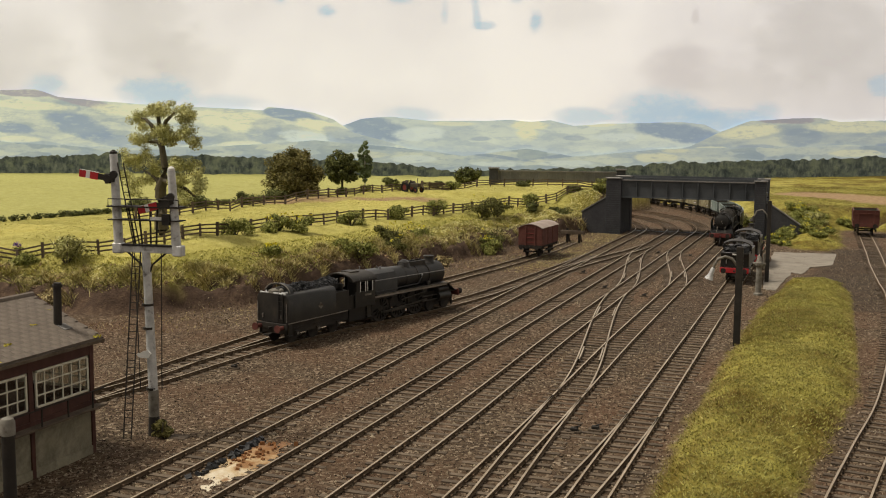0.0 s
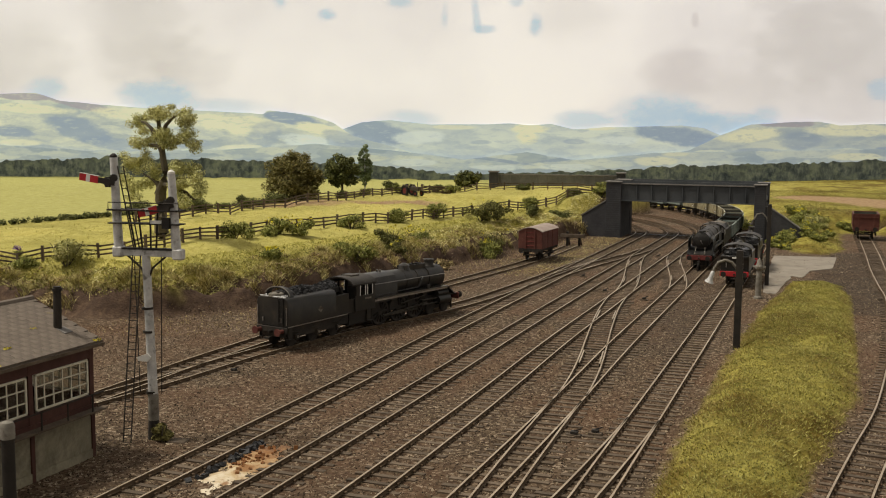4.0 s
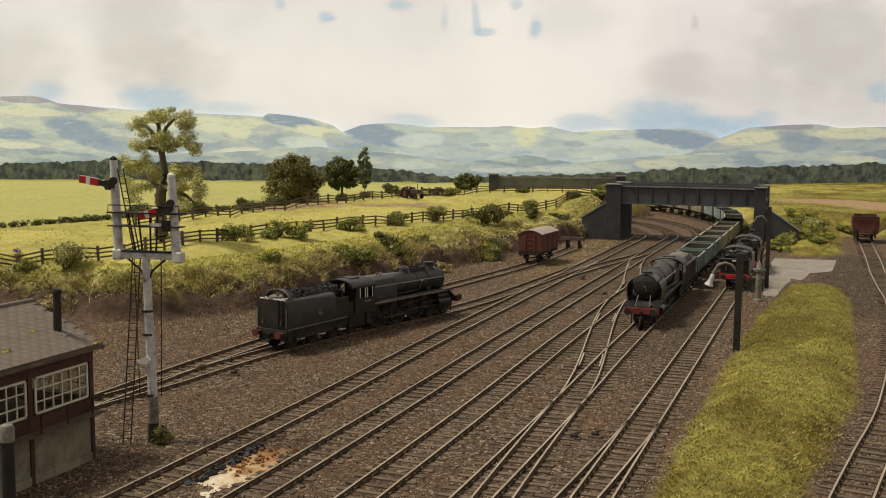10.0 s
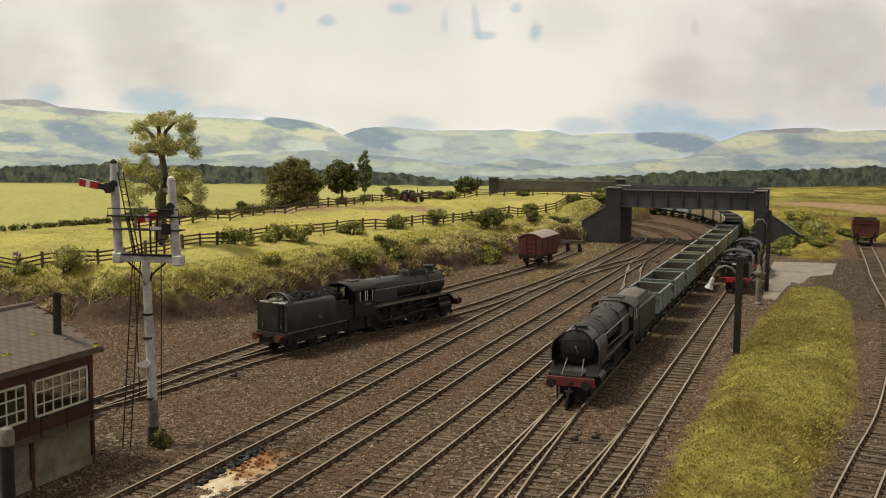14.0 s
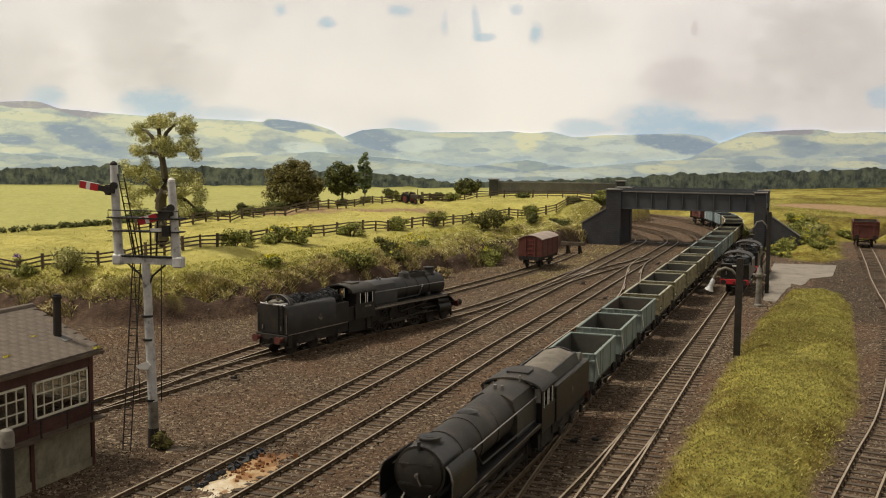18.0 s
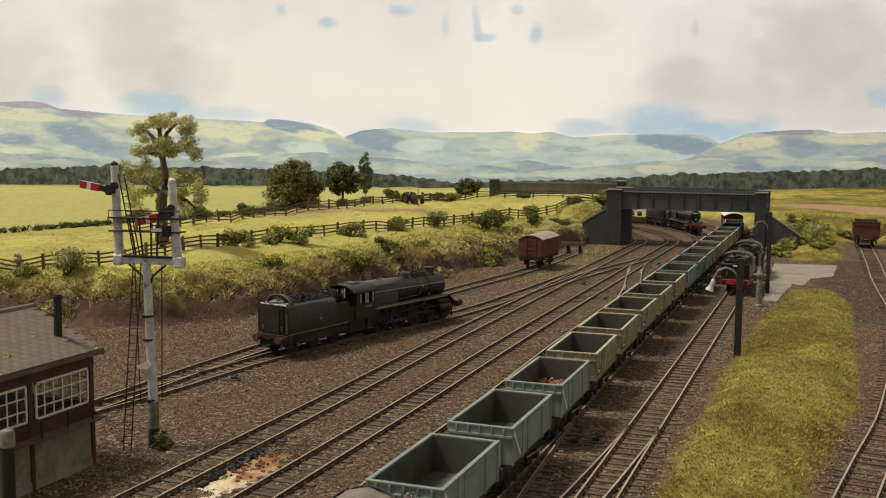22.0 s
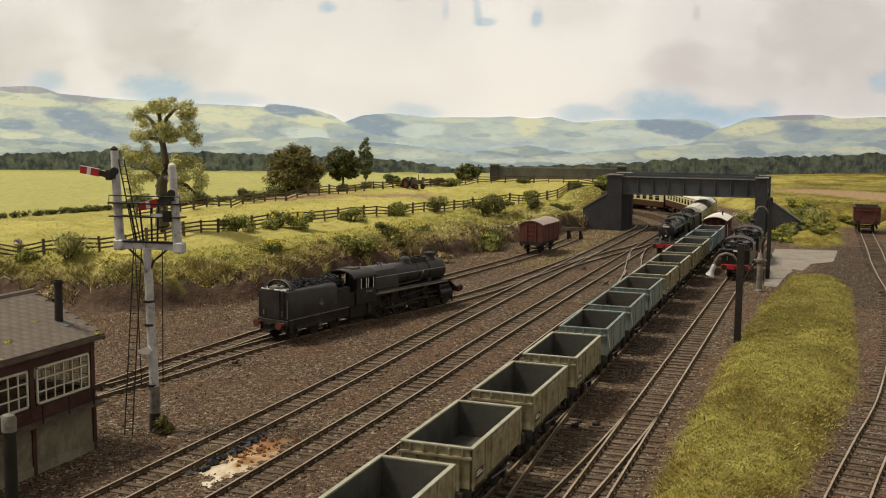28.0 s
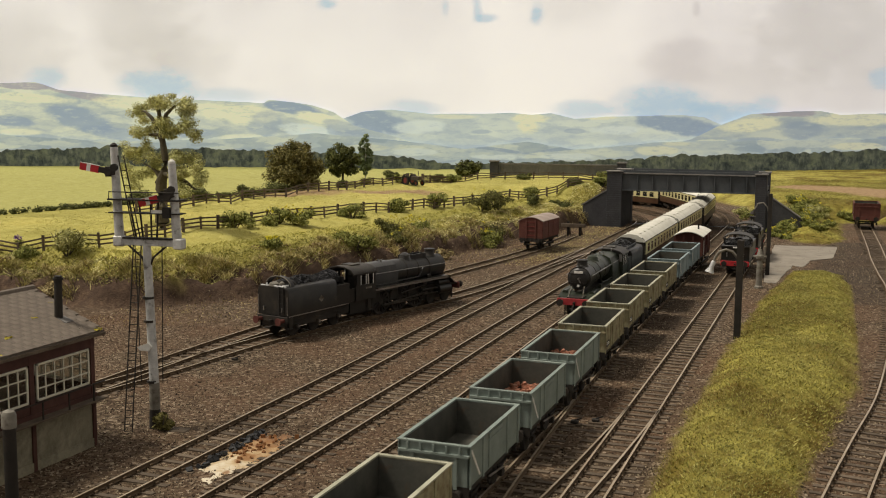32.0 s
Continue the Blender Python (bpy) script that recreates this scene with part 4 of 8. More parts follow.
# ---- plate girder bridge ----
def build_bridge():
    th = thing("girder_bridge", "dark grey plate girder road bridge on sooty brick piers", "bridge")
    y = 132.0
    x0, x1 = -26.9, -7.0
    zt, zb = 6.72, 4.6
    part("deck", Mesh().box(x0 + 1.2, x1 - 0.6, y + 0.5, y + 6.6, zb + 0.25, zb + 0.75), BRIDGE, th, "dark riveted deck")
    for yy, s in ((y, -1), (y + 7.0, 1)):
        g = part("girder", Mesh().box(x0 + 1.6, x1 - 1.0, yy - 0.05, yy + 0.12, zb, zt), BRIDGE, th, "dark plate girder")
        part("flange", Mesh().box(x0 + 1.6, x1 - 1.0, yy - 0.28, yy + 0.3, zt - 0.02, zt + 0.12), COPING if s < 0 else BRIDGE, g)
        part("flange", Mesh().box(x0 + 1.6, x1 - 1.0, yy - 0.3, yy + 0.3, zb - 0.08, zb + 0.06), BRIDGE, g)
        part("upper_rail", Mesh().box(x0 + 1.3, x1 - 1.2, yy - 0.03, yy + 0.15, zt + 0.12, zt + 0.4), BRIDGE, g)
        for k in range(1, 9):
            xk = x0 + 1.6 + (x1 - x0 - 2.6) * k / 9
            part("stiffener", Mesh().box(xk - 0.06, xk + 0.06, yy - 0.24, yy - 0.04, zb + 0.06, zt - 0.02), BRIDGE, g)
            riv = Mesh()
            for j in range(10):
                zz = zb + 0.2 + j * 0.19
                for e in (-0.14, 0.14):
                    riv.box(xk + e - 0.025, xk + e + 0.025, yy - 0.075, yy - 0.04, zz, zz + 0.05)
            tagged(part("rivets", riv, BRIDGE, g, smooth=0), kind="stuff")
    for px0, px1 in ((x0 - 0.35, -25.3), (-8.85, -7.5)):
        for yy in (y - 0.45, y + 6.1):
            p = part("pier", Mesh().box(px0, px1, yy, yy + 1.5, -0.6, 6.9), BRIDGEBRICK, th, "sooty brick pier", bevel=0.05)
            part("cap", Mesh().box(px0 - 0.12, px1 + 0.12, yy - 0.12, yy + 1.62, 6.9, 7.06), COPING, p, "pale stone cap", bevel=0.04)
        part("abutment", Mesh().box(px0 + 0.2, px1 - 0.06, y + 1.0, y + 6.1, -0.6, 4.6), BRIDGEBRICK, th)
    # wing walls stepping down to the ground
    part("wing_wall", Mesh().prism([(-26.9, -0.6), (-30.4, -0.6), (-30.4, 2.5), (-27.2, 4.5), (-26.9, 4.5)], y - 0.15, y + 0.5), BRIDGEBRICK, th, "sloping dark brick wing wall")
    part("wing_coping", Mesh().prism([(-30.55, 2.46), (-27.2, 4.54), (-27.2, 4.68), (-30.55, 2.6)], y - 0.22, y + 0.58), COPING, th)
    part("wing_wall", Mesh().prism([(-7.6, -0.6), (-3.2, -0.6), (-3.2, 1.6), (-7.2, 4.3), (-7.6, 4.3)], y - 0.15, y + 0.5), BRIDGEBRICK, th, "sloping dark brick wing wall")
    part("wing_coping", Mesh().prism([(-3.1, 1.54), (-7.2, 4.33), (-7.2, 4.47), (-3.1, 1.68)], y - 0.22, y + 0.58), COPING, th)
    courses = Mesh()
    for k in range(26):
        z = -0.2 + k * 0.28
        for a, b in ((x0 - 0.36, -25.29), (-8.86, -7.49)):
            if z < 6.7:
                courses.box(a, b, y - 0.462, y - 0.44, z, z + 0.03)
    tagged(part("mortar_lines", courses, BRIDGE, th, smooth=0), kind="stuff")


build_bridge()


def build_far_bridge():
    """The parapet of another bridge across the meadow."""
    th = thing("parapet_bridge", "low dark plate parapet between brick pillars across the meadow", "bridge", -44.4, 172.7, 0, 12)
    z = ground_z(-45.5, 172.5)
    part("parapet", Mesh().box(-10.4, 10.4, -0.1, 0.15, z - 1.2, z + 1.75), PARAPET, th, "ribbed grey plate parapet")
    part("top_rail", Mesh().box(-10.4, 10.4, -0.2, 0.25, z + 1.75, z + 1.95), COPING, th)
    rib = Mesh().box(-0.07, 0.07, -0.22, -0.1, z - 1.2, z + 1.75)
    for k in range(13):
        part("rib", rib, PARAPET, th, at=Matrix.Translation(((-9.6 + k * 1.6) * S, 0, 0)))
    for x in (-10.9, 10.9):
        p = part("pillar", Mesh().box(x - 0.75, x + 0.75, -0.7, 0.8, z - 1.5, z + 2.2), BRIDGEBRICK, th, "brown brick pillar", bevel=0.05)
        part("cap", Mesh().box(x - 0.9, x + 0.9, -0.85, 0.95, z + 2.2, z + 2.42), COPING, p)


build_far_bridge()


def build_board_joint():
    """The crack where two boards of the layout meet, under the bridge."""
    th = thing("board_joint", "dark uneven crack across the lines under the bridge", "joint", kind="structure")
    r = random.Random(6)
    xs = np.arange(-25.2, -9.0, 0.35)
    ys = [137.2 + 0.25 * math.sin(x * 1.3) + r.uniform(-0.14, 0.14) for x in xs]
    ws = [r.uniform(0.16, 0.36) for _ in xs]
    m = Mesh()
    for k in range(len(xs) - 1):
        v = [(xs[k], ys[k] - ws[k], -0.5), (xs[k + 1], ys[k + 1] - ws[k + 1], -0.5), (xs[k + 1], ys[k + 1] + ws[k + 1], -0.5), (xs[k], ys[k] + ws[k], -0.5)]
        m.add(v + [(p[0], p[1], -0.15) for p in v], [(0, 1, 2, 3), (7, 6, 5, 4), (0, 4, 5, 1), (1, 5, 6, 2), (2, 6, 7, 3), (3, 7, 4, 0)])
    part("crack", m, COAL, th, smooth=0)


build_board_joint()


# ---- signal box ----
def build_signal_box():
    th = thing("signal_box", "small signal box with maroon timber, cream sashes and slate roof", "signal box", -27.38, 32.8, 0)
    w, ln, ze = 6.6, 9.6, 4.5
    wall = Mesh().box(-w, 0, -ln, 0, -0.5, 1.8)
    part("lower_wall", wall, RENDERWALL, th, "stained pale lower wall", bevel=0.03)
    part("plinth", Mesh().box(-w - 0.05, 0.06, -ln - 0.05, 0.06, -0.5, 0.12), RENDERWALL, th)
    part("back_wall", Mesh().box(-w, -w + 0.15, -ln, 0, 1.8, ze), BOXRED, th)
    part("sill_band", Mesh().box(-w - 0.04, 0.08, -ln - 0.04, 0.08, 1.78, 1.96), BOXRED, th)
    part("panel", Mesh().box(-0.1, 0.03, -ln, 0, 1.96, 2.36), BOXRED, th, "maroon boarded panel")
    part("panel", Mesh().box(-w, 0, -0.1, 0.03, 1.96, 2.36), BOXRED, th)
    part("head_band", Mesh().box(-w, 0.05, -ln, 0.05, ze - 0.66, ze), BOXRED, th)
    part("interior_floor", Mesh().box(-w + 0.15, -0.12, -ln + 0.1, -0.12, 1.75, 1.85), TIMBER, th)
    for y in (0, -3.35, -6.7, -ln + 0.2):
        part("corner_post", Mesh().box(-0.16, 0.06, y - 0.2, y + 0.02, 1.5, ze - 0.2), BOXRED, th)
        part("wall_post", Mesh().box(-0.05, 0.07, y - 0.16, y + 0.02, -0.4, 1.8), BOXRED, th)
    for x in (-w, -w / 2):
        part("corner_post", Mesh().box(x, x + 0.2, -0.16, 0.05, 1.5, ze - 0.2), BOXRED, th)
    glass = bpy.data.materials.new("pane_glass")
    glass.use_nodes = True
    g = glass.node_tree.nodes["Principled BSDF"]
    g.inputs["Base Color"].default_value = (0.75, 0.78, 0.74, 1)
    g.inputs["Roughness"].default_value, g.inputs["Transmission Weight"].default_value = 0.06, 1.0

    def window(a, b, m):
        """A sash seen from outside; drawn in x and z, then placed by m."""
        z0, z1 = 2.38, ze - 0.68
        fr = Mesh()
        for q in ((a, a + 0.09, z0, z1), (b - 0.09, b, z0, z1), (a, b, z0, z0 + 0.09), (a, b, z1 - 0.09, z1)):
            fr.box(q[0], q[1], -0.05, 0.03, q[2], q[3])
        win = part("window", fr, SASH, th, "cream sash window", at=m, bevel=0.012)
        n = max(3, int((b - a) / 0.43))
        for k in range(1, n):
            x = a + (b - a) * k / n
            part("glazing_bar", Mesh().box(x - 0.025, x + 0.025, -0.03, 0.02, z0 + 0.09, z1 - 0.09), SASH, win)
        for k in (1, 2):
            z = z0 + (z1 - z0) * k / 3
            part("glazing_bar", Mesh().box(a + 0.09, b - 0.09, -0.028, 0.018, z - 0.025, z + 0.025), SASH, win)
        pane = part("pane", Mesh().box(a + 0.05, b - 0.05, -0.012, -0.004, z0 + 0.05, z1 - 0.05), glass, win, smooth=0)
        pane.visible_shadow = False

    side_m = pose(0, 0, 0, 0, 0, 90)
    for a, b in ((-3.18, -0.26), (-6.53, -3.6), (-9.35, -6.95)):
        window(a, b, side_m)
    end_m = pose(0, 0, 0, 0, 0, 180)
    for a, b in ((0.2, 3.1), (3.5, 6.4)):
        window(a, b, end_m)
    # slate roof in courses
    zr, ox = 5.85, 0.2
    for sgn in (1, -1):
        r = part("roof_slope", Mesh().prism([(-w / 2, zr), (-w / 2 + sgn * (w / 2 + ox), ze - 0.12), (-w / 2 + sgn * (w / 2 + ox), ze - 0.02), (-w / 2, zr + 0.1)], -ln - 0.4, 0.45), SLATE, th, "weathered brown slate roof")
        a, b = Vector((-w / 2, 0, zr + 0.1)), Vector((-w / 2 + sgn * (w / 2 + ox), 0, ze - 0.02))
        n = 14
        d = (b - a) / n
        tilt = math.atan2(d.z, d.x)
        sl = data_of("slate", Mesh().box(-0.02, d.length * 1.12, -0.245, 0.245, 0.01, 0.034), SLATE, smooth=0)
        if sgn > 0:
            for i in range(n):
                for j in range(21):
                    c = a + d * i
                    yy = 0.2 - j * 0.5 - (0.25 if i % 2 else 0)
                    o = new("slate", sl)
                    o.parent = r
                    o.matrix_local = Matrix.Translation((c.x * S, yy * S, c.z * S)) @ Matrix.Rotation(-tilt - 0.012, 4, "Y")
    part("ridge_tile", Mesh().cyl((-w / 2, -ln - 0.4, zr + 0.1), (-w / 2, 0.45, zr + 0.1), 0.14, n=8), SLATE, th)
    part("gutter", Mesh().box(ox - 0.02, ox + 0.1, -ln - 0.4, 0.45, ze - 0.22, ze - 0.1), TIMBER, th)
    part("bargeboard", Mesh().prism([(-w / 2, zr - 0.12), (ox, ze - 0.3), (ox, ze - 0.06), (-w / 2, zr + 0.12), (-w - ox, ze - 0.06), (-w - ox, ze - 0.3)], 0.42, 0.5), BOXRED, th)
    # walkway in front of the windows
    part("walkway", Mesh().box(0.05, 0.5, -ln, 0.1, 1.72, 1.8), TIMBER, th)
    for y in np.arange(-9, 0.1, 1.4):
        part("rail_post", Mesh().box(0.44, 0.49, y, y + 0.05, 1.8, 2.5), DARKIRON, th)
    part("handrail", Mesh().box(0.44, 0.49, -ln, 0.1, 2.46, 2.5), DARKIRON, th)
    ch = thing("stove_chimney", "thin dark stove pipe with a lead flashing", "chimney", -28.5, 32.2, 0)
    part("pipe", Mesh().cyl((0, 0, 4.5), (0.05, 0, 6.72), 0.17, 0.15, n=12), DARKIRON, ch)
    part("collar", Mesh().cyl((0.05, 0, 6.55), (0.05, 0, 6.65), 0.2, n=12), DARKIRON, ch)
    part("flashing", Mesh().box(0.05, 0.5, -0.15, 0.3, 0.03, 0.06, Matrix.Translation((0, 0, 5.03)) @ Matrix.Rotation(0.38, 4, "Y")), COPING, ch, "pale lead flashing")
    pp = thing("stub_post", "dark post with a pale domed cap", "post", -24.85, 25.6, 0.1)
    part("shaft", Mesh().cyl((0, 0, -0.5), (0, 0, 2.75), 0.21, n=14), DARKIRON, pp)
    part("cap", Mesh().spin((0, 0, 2.7), (0, 0, 3.3), [(0, 0.24), (0.7, 0.24), (0.9, 0.19), (1, 0.06)]), PIPE, pp, "grey domed cap")


build_signal_box()


# ---- bracket signal ----
def build_signal():
    th = thing("bracket_signal", "grey bracket signal with two red arms and ladders", "signal", -26.55, 35.6, GROUND, 8)
    part("post", Mesh().cyl((0, 0, 1.9), (-0.18, 0, 7.9), 0.2, 0.17, n=12), GREYPOST, th, "weathered pale grey post")
    part("post_foot", Mesh().cyl((0, 0, 0.85), (0, 0, 2.0), 0.22, 0.215, n=12), PIPE, th, "stained grey foot")
    # Black base colour paints in the shadow at the post's foot.
    part("post_base", Mesh().cyl((0, 0, -0.3), (0, 0, 0.85), 0.27, 0.225, n=12), DARKIRON, th, "black base, painted dark for the shadow at the foot")
    for z in (2.0, 4.6, 5.6):
        part("band", Mesh().cyl((-0.03 * z, 0, z), (-0.03 * z, 0, z + 0.1), 0.24, n=12), DARKIRON, th)
    part("bracket", Mesh().box(-1.5, 1.4, -0.12, 0.12, 7.85, 8.13), GREYPOST, th, "pale bracket beam", bevel=0.02)
    part("bracket_plate", Mesh().box(-1.5, 1.25, -0.16, 0.16, 8.13, 8.2), DARKIRON, th)
    for sx in (-1, 1):
        part("strut", Mesh().tube([(-0.15, 0, 6.7), (-0.15 + sx * 0.25, 0, 7.35), (-0.15 + sx * 0.9, 0, 7.88)], 0.045), DARKIRON, th)
        part("guy_wire", Mesh().tube([(-0.1 + sx * 0.62, 0, 7.85), (-0.1 + sx * 0.5, 0, 2.0)], 0.022), DARKIRON, th)

    def doll(x, z1, lean, arm_z, arm_tilt, plat):
        d = part("doll", Mesh().cyl((x, 0, 8.0), (x - lean, 0, z1), 0.2, 0.16, n=12), GREYPOST, th, "pale grey signal doll")
        part("finial", Mesh().spin((x - lean, 0, z1), (x - lean, 0, z1 + 0.18), [(0, 0.15), (0.5, 0.15), (1, 0.04)], 10), DARKIRON if plat else WHITE, d)
        t = (arm_z - 8.0) / (z1 - 8.0)
        ax = x - lean * t
        arm = part("arm", Mesh().box(-1.5, -0.62, -0.03, 0.03, -0.15, 0.15), BRIGHTRED, th, "bright red signal arm with white bar", at=Matrix.Translation((ax * S, -0.25 * S, arm_z * S)) @ Matrix.Rotation(radians(arm_tilt), 4, "Y"))
        part("stripe", Mesh().box(-1.18, -1.0, -0.036, -0.031, -0.15, 0.15), WHITE, arm, "white bar")
        part("arm_edge", Mesh().box(-1.5, -0.62, -0.036, 0.036, 0.15, 0.17), WHITE, arm)
        part("spectacle", Mesh().box(-0.62, 0.12, -0.04, 0.04, -0.12, 0.12).cyl((-0.2, -0.06, -0.02), (-0.2, 0.06, -0.02), 0.17, n=10).cyl((0.06, -0.06, 0.2), (0.06, 0.06, 0.2), 0.16, n=10), DARKIRON, arm)
        part("lamp", Mesh().box(ax - 0.36, ax - 0.12, -0.2, 0.05, arm_z - 0.2, arm_z + 0.22), DARKIRON, th)
    doll(-1.42, 11.95, 0.14, 10.92, 9, True)
    doll(1.22, 11.3, 0.17, 10.02, -15, False)
    part("small_arm", Mesh().box(0.2, 0.75, -0.28, -0.22, 9.2, 9.38), GREYPOST, th)
    part("small_lamp", Mesh().box(0.72, 1.05, -0.3, 0.0, 9.05, 9.5), DARKIRON, th)
    part("platform", Mesh().box(-1.75, 1.5, -0.35, 0.4, 9.75, 9.81), DARKIRON, th)
    part("platform", Mesh().box(-1.75, 1.5, -0.3, 0.3, 9.2, 9.25), DARKIRON, th)
    for x in (-1.0, -0.55, 0.0, 0.35):
        part("stay", Mesh().bar((x * 0.7, 0.1, 8.15), (x, 0.1, 9.75), 0.06), DARKIRON, th)

    def ladder(a, b, w, name="ladder"):
        a, b = Vector(a), Vector(b)
        o = part(name, Mesh().bar(a + Vector((-w / 2, 0, 0)), b + Vector((-w / 2, 0, 0)), 0.04).bar(a + Vector((w / 2, 0, 0)), b + Vector((w / 2, 0, 0)), 0.04), DARKIRON, th, "thin iron ladder")
        n = int((b - a).length / 0.3)
        for k in range(1, n):
            c = a.lerp(b, k / n)
            part("rung", Mesh().bar(c + Vector((-w / 2, 0, 0)), c + Vector((w / 2, 0, 0)), 0.03), DARKIRON, o)
    ladder((-0.85, -0.8, -0.3), (-0.5, -0.2, 7.9), 0.36)
    ladder((-0.55, -0.1, 8.2), (-1.2, -0.1, 11.6), 0.26)
    part("lamp_shelf", Mesh().prism([(-0.62, 3.55), (-0.1, 3.75), (0.05, 3.6), (-0.1, 3.4), (-0.5, 3.42)], -0.25, -0.12), WHITE, th, "pale counterweight plate")
    for x, z in ((-1.9, 7.95), (1.75, 7.9)):
        part("bracket_lug", Mesh().box(x * 0.75 - 0.22, x * 0.75 + 0.22, -0.2, 0.2, z - 0.15, z + 0.3), GREYPOST, th, bevel=0.05)
    part("hand_rail", Mesh().tube([(-1.7, -0.3, 9.8), (-1.7, -0.3, 10.1), (1.5, -0.3, 10.1), (1.5, -0.3, 9.8)], 0.025), DARKIRON, th)
    part("base_slab", Mesh().box(0.75, 1.55, -0.35, 0.25, -0.1, 0.05), SLEEPER, th, bevel=0.03)


build_signal()


# ---- yard lamps and water column ----
def build_yard_lamps():
    th = thing("yard_lamp", "black square post with swan-neck bell lamp", "lamp post", -5.05, 64.6, GROUND)
    part("post", Mesh().box(-0.2, 0.2, -0.2, 0.2, -0.4, 6.15), DARKIRON, th, "black square timber post", bevel=0.02)
    part("swan_neck", Mesh().tube([(-0.1, 0, 4.95), (-0.45, -0.05, 5.4), (-0.85, -0.08, 5.52), (-1.25, -0.1, 5.36), (-1.48, -0.1, 4.98), (-1.55, -0.1, 4.72)], 0.085, 8), PIPE, th, "grey swan neck")
    part("shade", Mesh().spin((-1.53, -0.1, 4.8), (-1.78, -0.12, 4.08), [(0, 0.08), (0.1, 0.13), (0.55, 0.15), (0.75, 0.19), (0.9, 0.26), (1, 0.28)]), GREYPOST, th, "pale bell-shaped shade")
    t2 = thing("yard_lamp", "tall black post with thin curved lamp bracket", "lamp post", -5.0, 94.0, GROUND)
    part("post", Mesh().box(-0.17, 0.17, -0.17, 0.17, -0.4, 7.2), DARKIRON, t2, "black square timber post", bevel=0.02)
    part("swan_neck", Mesh().tube([(-0.1, 0, 5.5), (-0.2, 0, 6.0), (-0.6, 0, 6.4), (-1.05, 0, 6.3), (-1.3, 0, 5.8)], 0.06, 8), PIPE, t2)
    part("shade", Mesh().spin((-1.3, 0, 5.8), (-1.42, 0, 5.35), [(0, 0.08), (0.5, 0.14), (0.8, 0.26), (1, 0.3)]), DARKIRON, t2)
    w = thing("water_column", "stained grey cast iron water column", "water crane", -5.2, 86.2, GROUND)
    part("column", Mesh().spin((0, 0, -0.3), (0, 0, 3.2), [(0, 0.36), (0.12, 0.36), (0.15, 0.25), (0.75, 0.22), (0.78, 0.32), (0.84, 0.32), (0.87, 0.24), (1, 0.16)]), PIPE, w, "mottled grey column")
    part("valve", Mesh().cyl((-0.5, 0, 2.55), (0.5, 0, 2.55), 0.12, n=8).cyl((0.35, 0, 2.2), (0.35, 0, 3.4), 0.09, n=8), PIPE, w)
    part("standpipe", Mesh().tube([(0.1, 0, 3.0), (0.12, 0, 4.0), (0.3, 0, 4.4)], 0.1, 8), DARKIRON, w)


build_yard_lamps()


def build_slab():
    th = thing("concrete_pad", "cracked pale concrete hardstanding beside the siding", "hardstanding", kind="structure")
    pts = [(-5.6, 118.5), (-5.6, 104), (-5.1, 89.5), (-4.1, 89), (-3.1, 101.5), (-2.2, 100.6), (-1.6, 106), (0.4, 108.8), (0.9, 119.6)]
    r = random.Random(4)
    fine = []
    for a, b in zip(pts, pts[1:] + pts[:1]):
        for k in range(6):
            t = k / 6
            fine.append((a[0] + (b[0] - a[0]) * t + r.uniform(-0.12, 0.12), a[1] + (b[1] - a[1]) * t + r.uniform(-0.25, 0.25)))
    part("slab", Mesh().prism(fine, -0.5, -0.16, "xy"), CONCRETE, th, smooth=0)


build_slab()


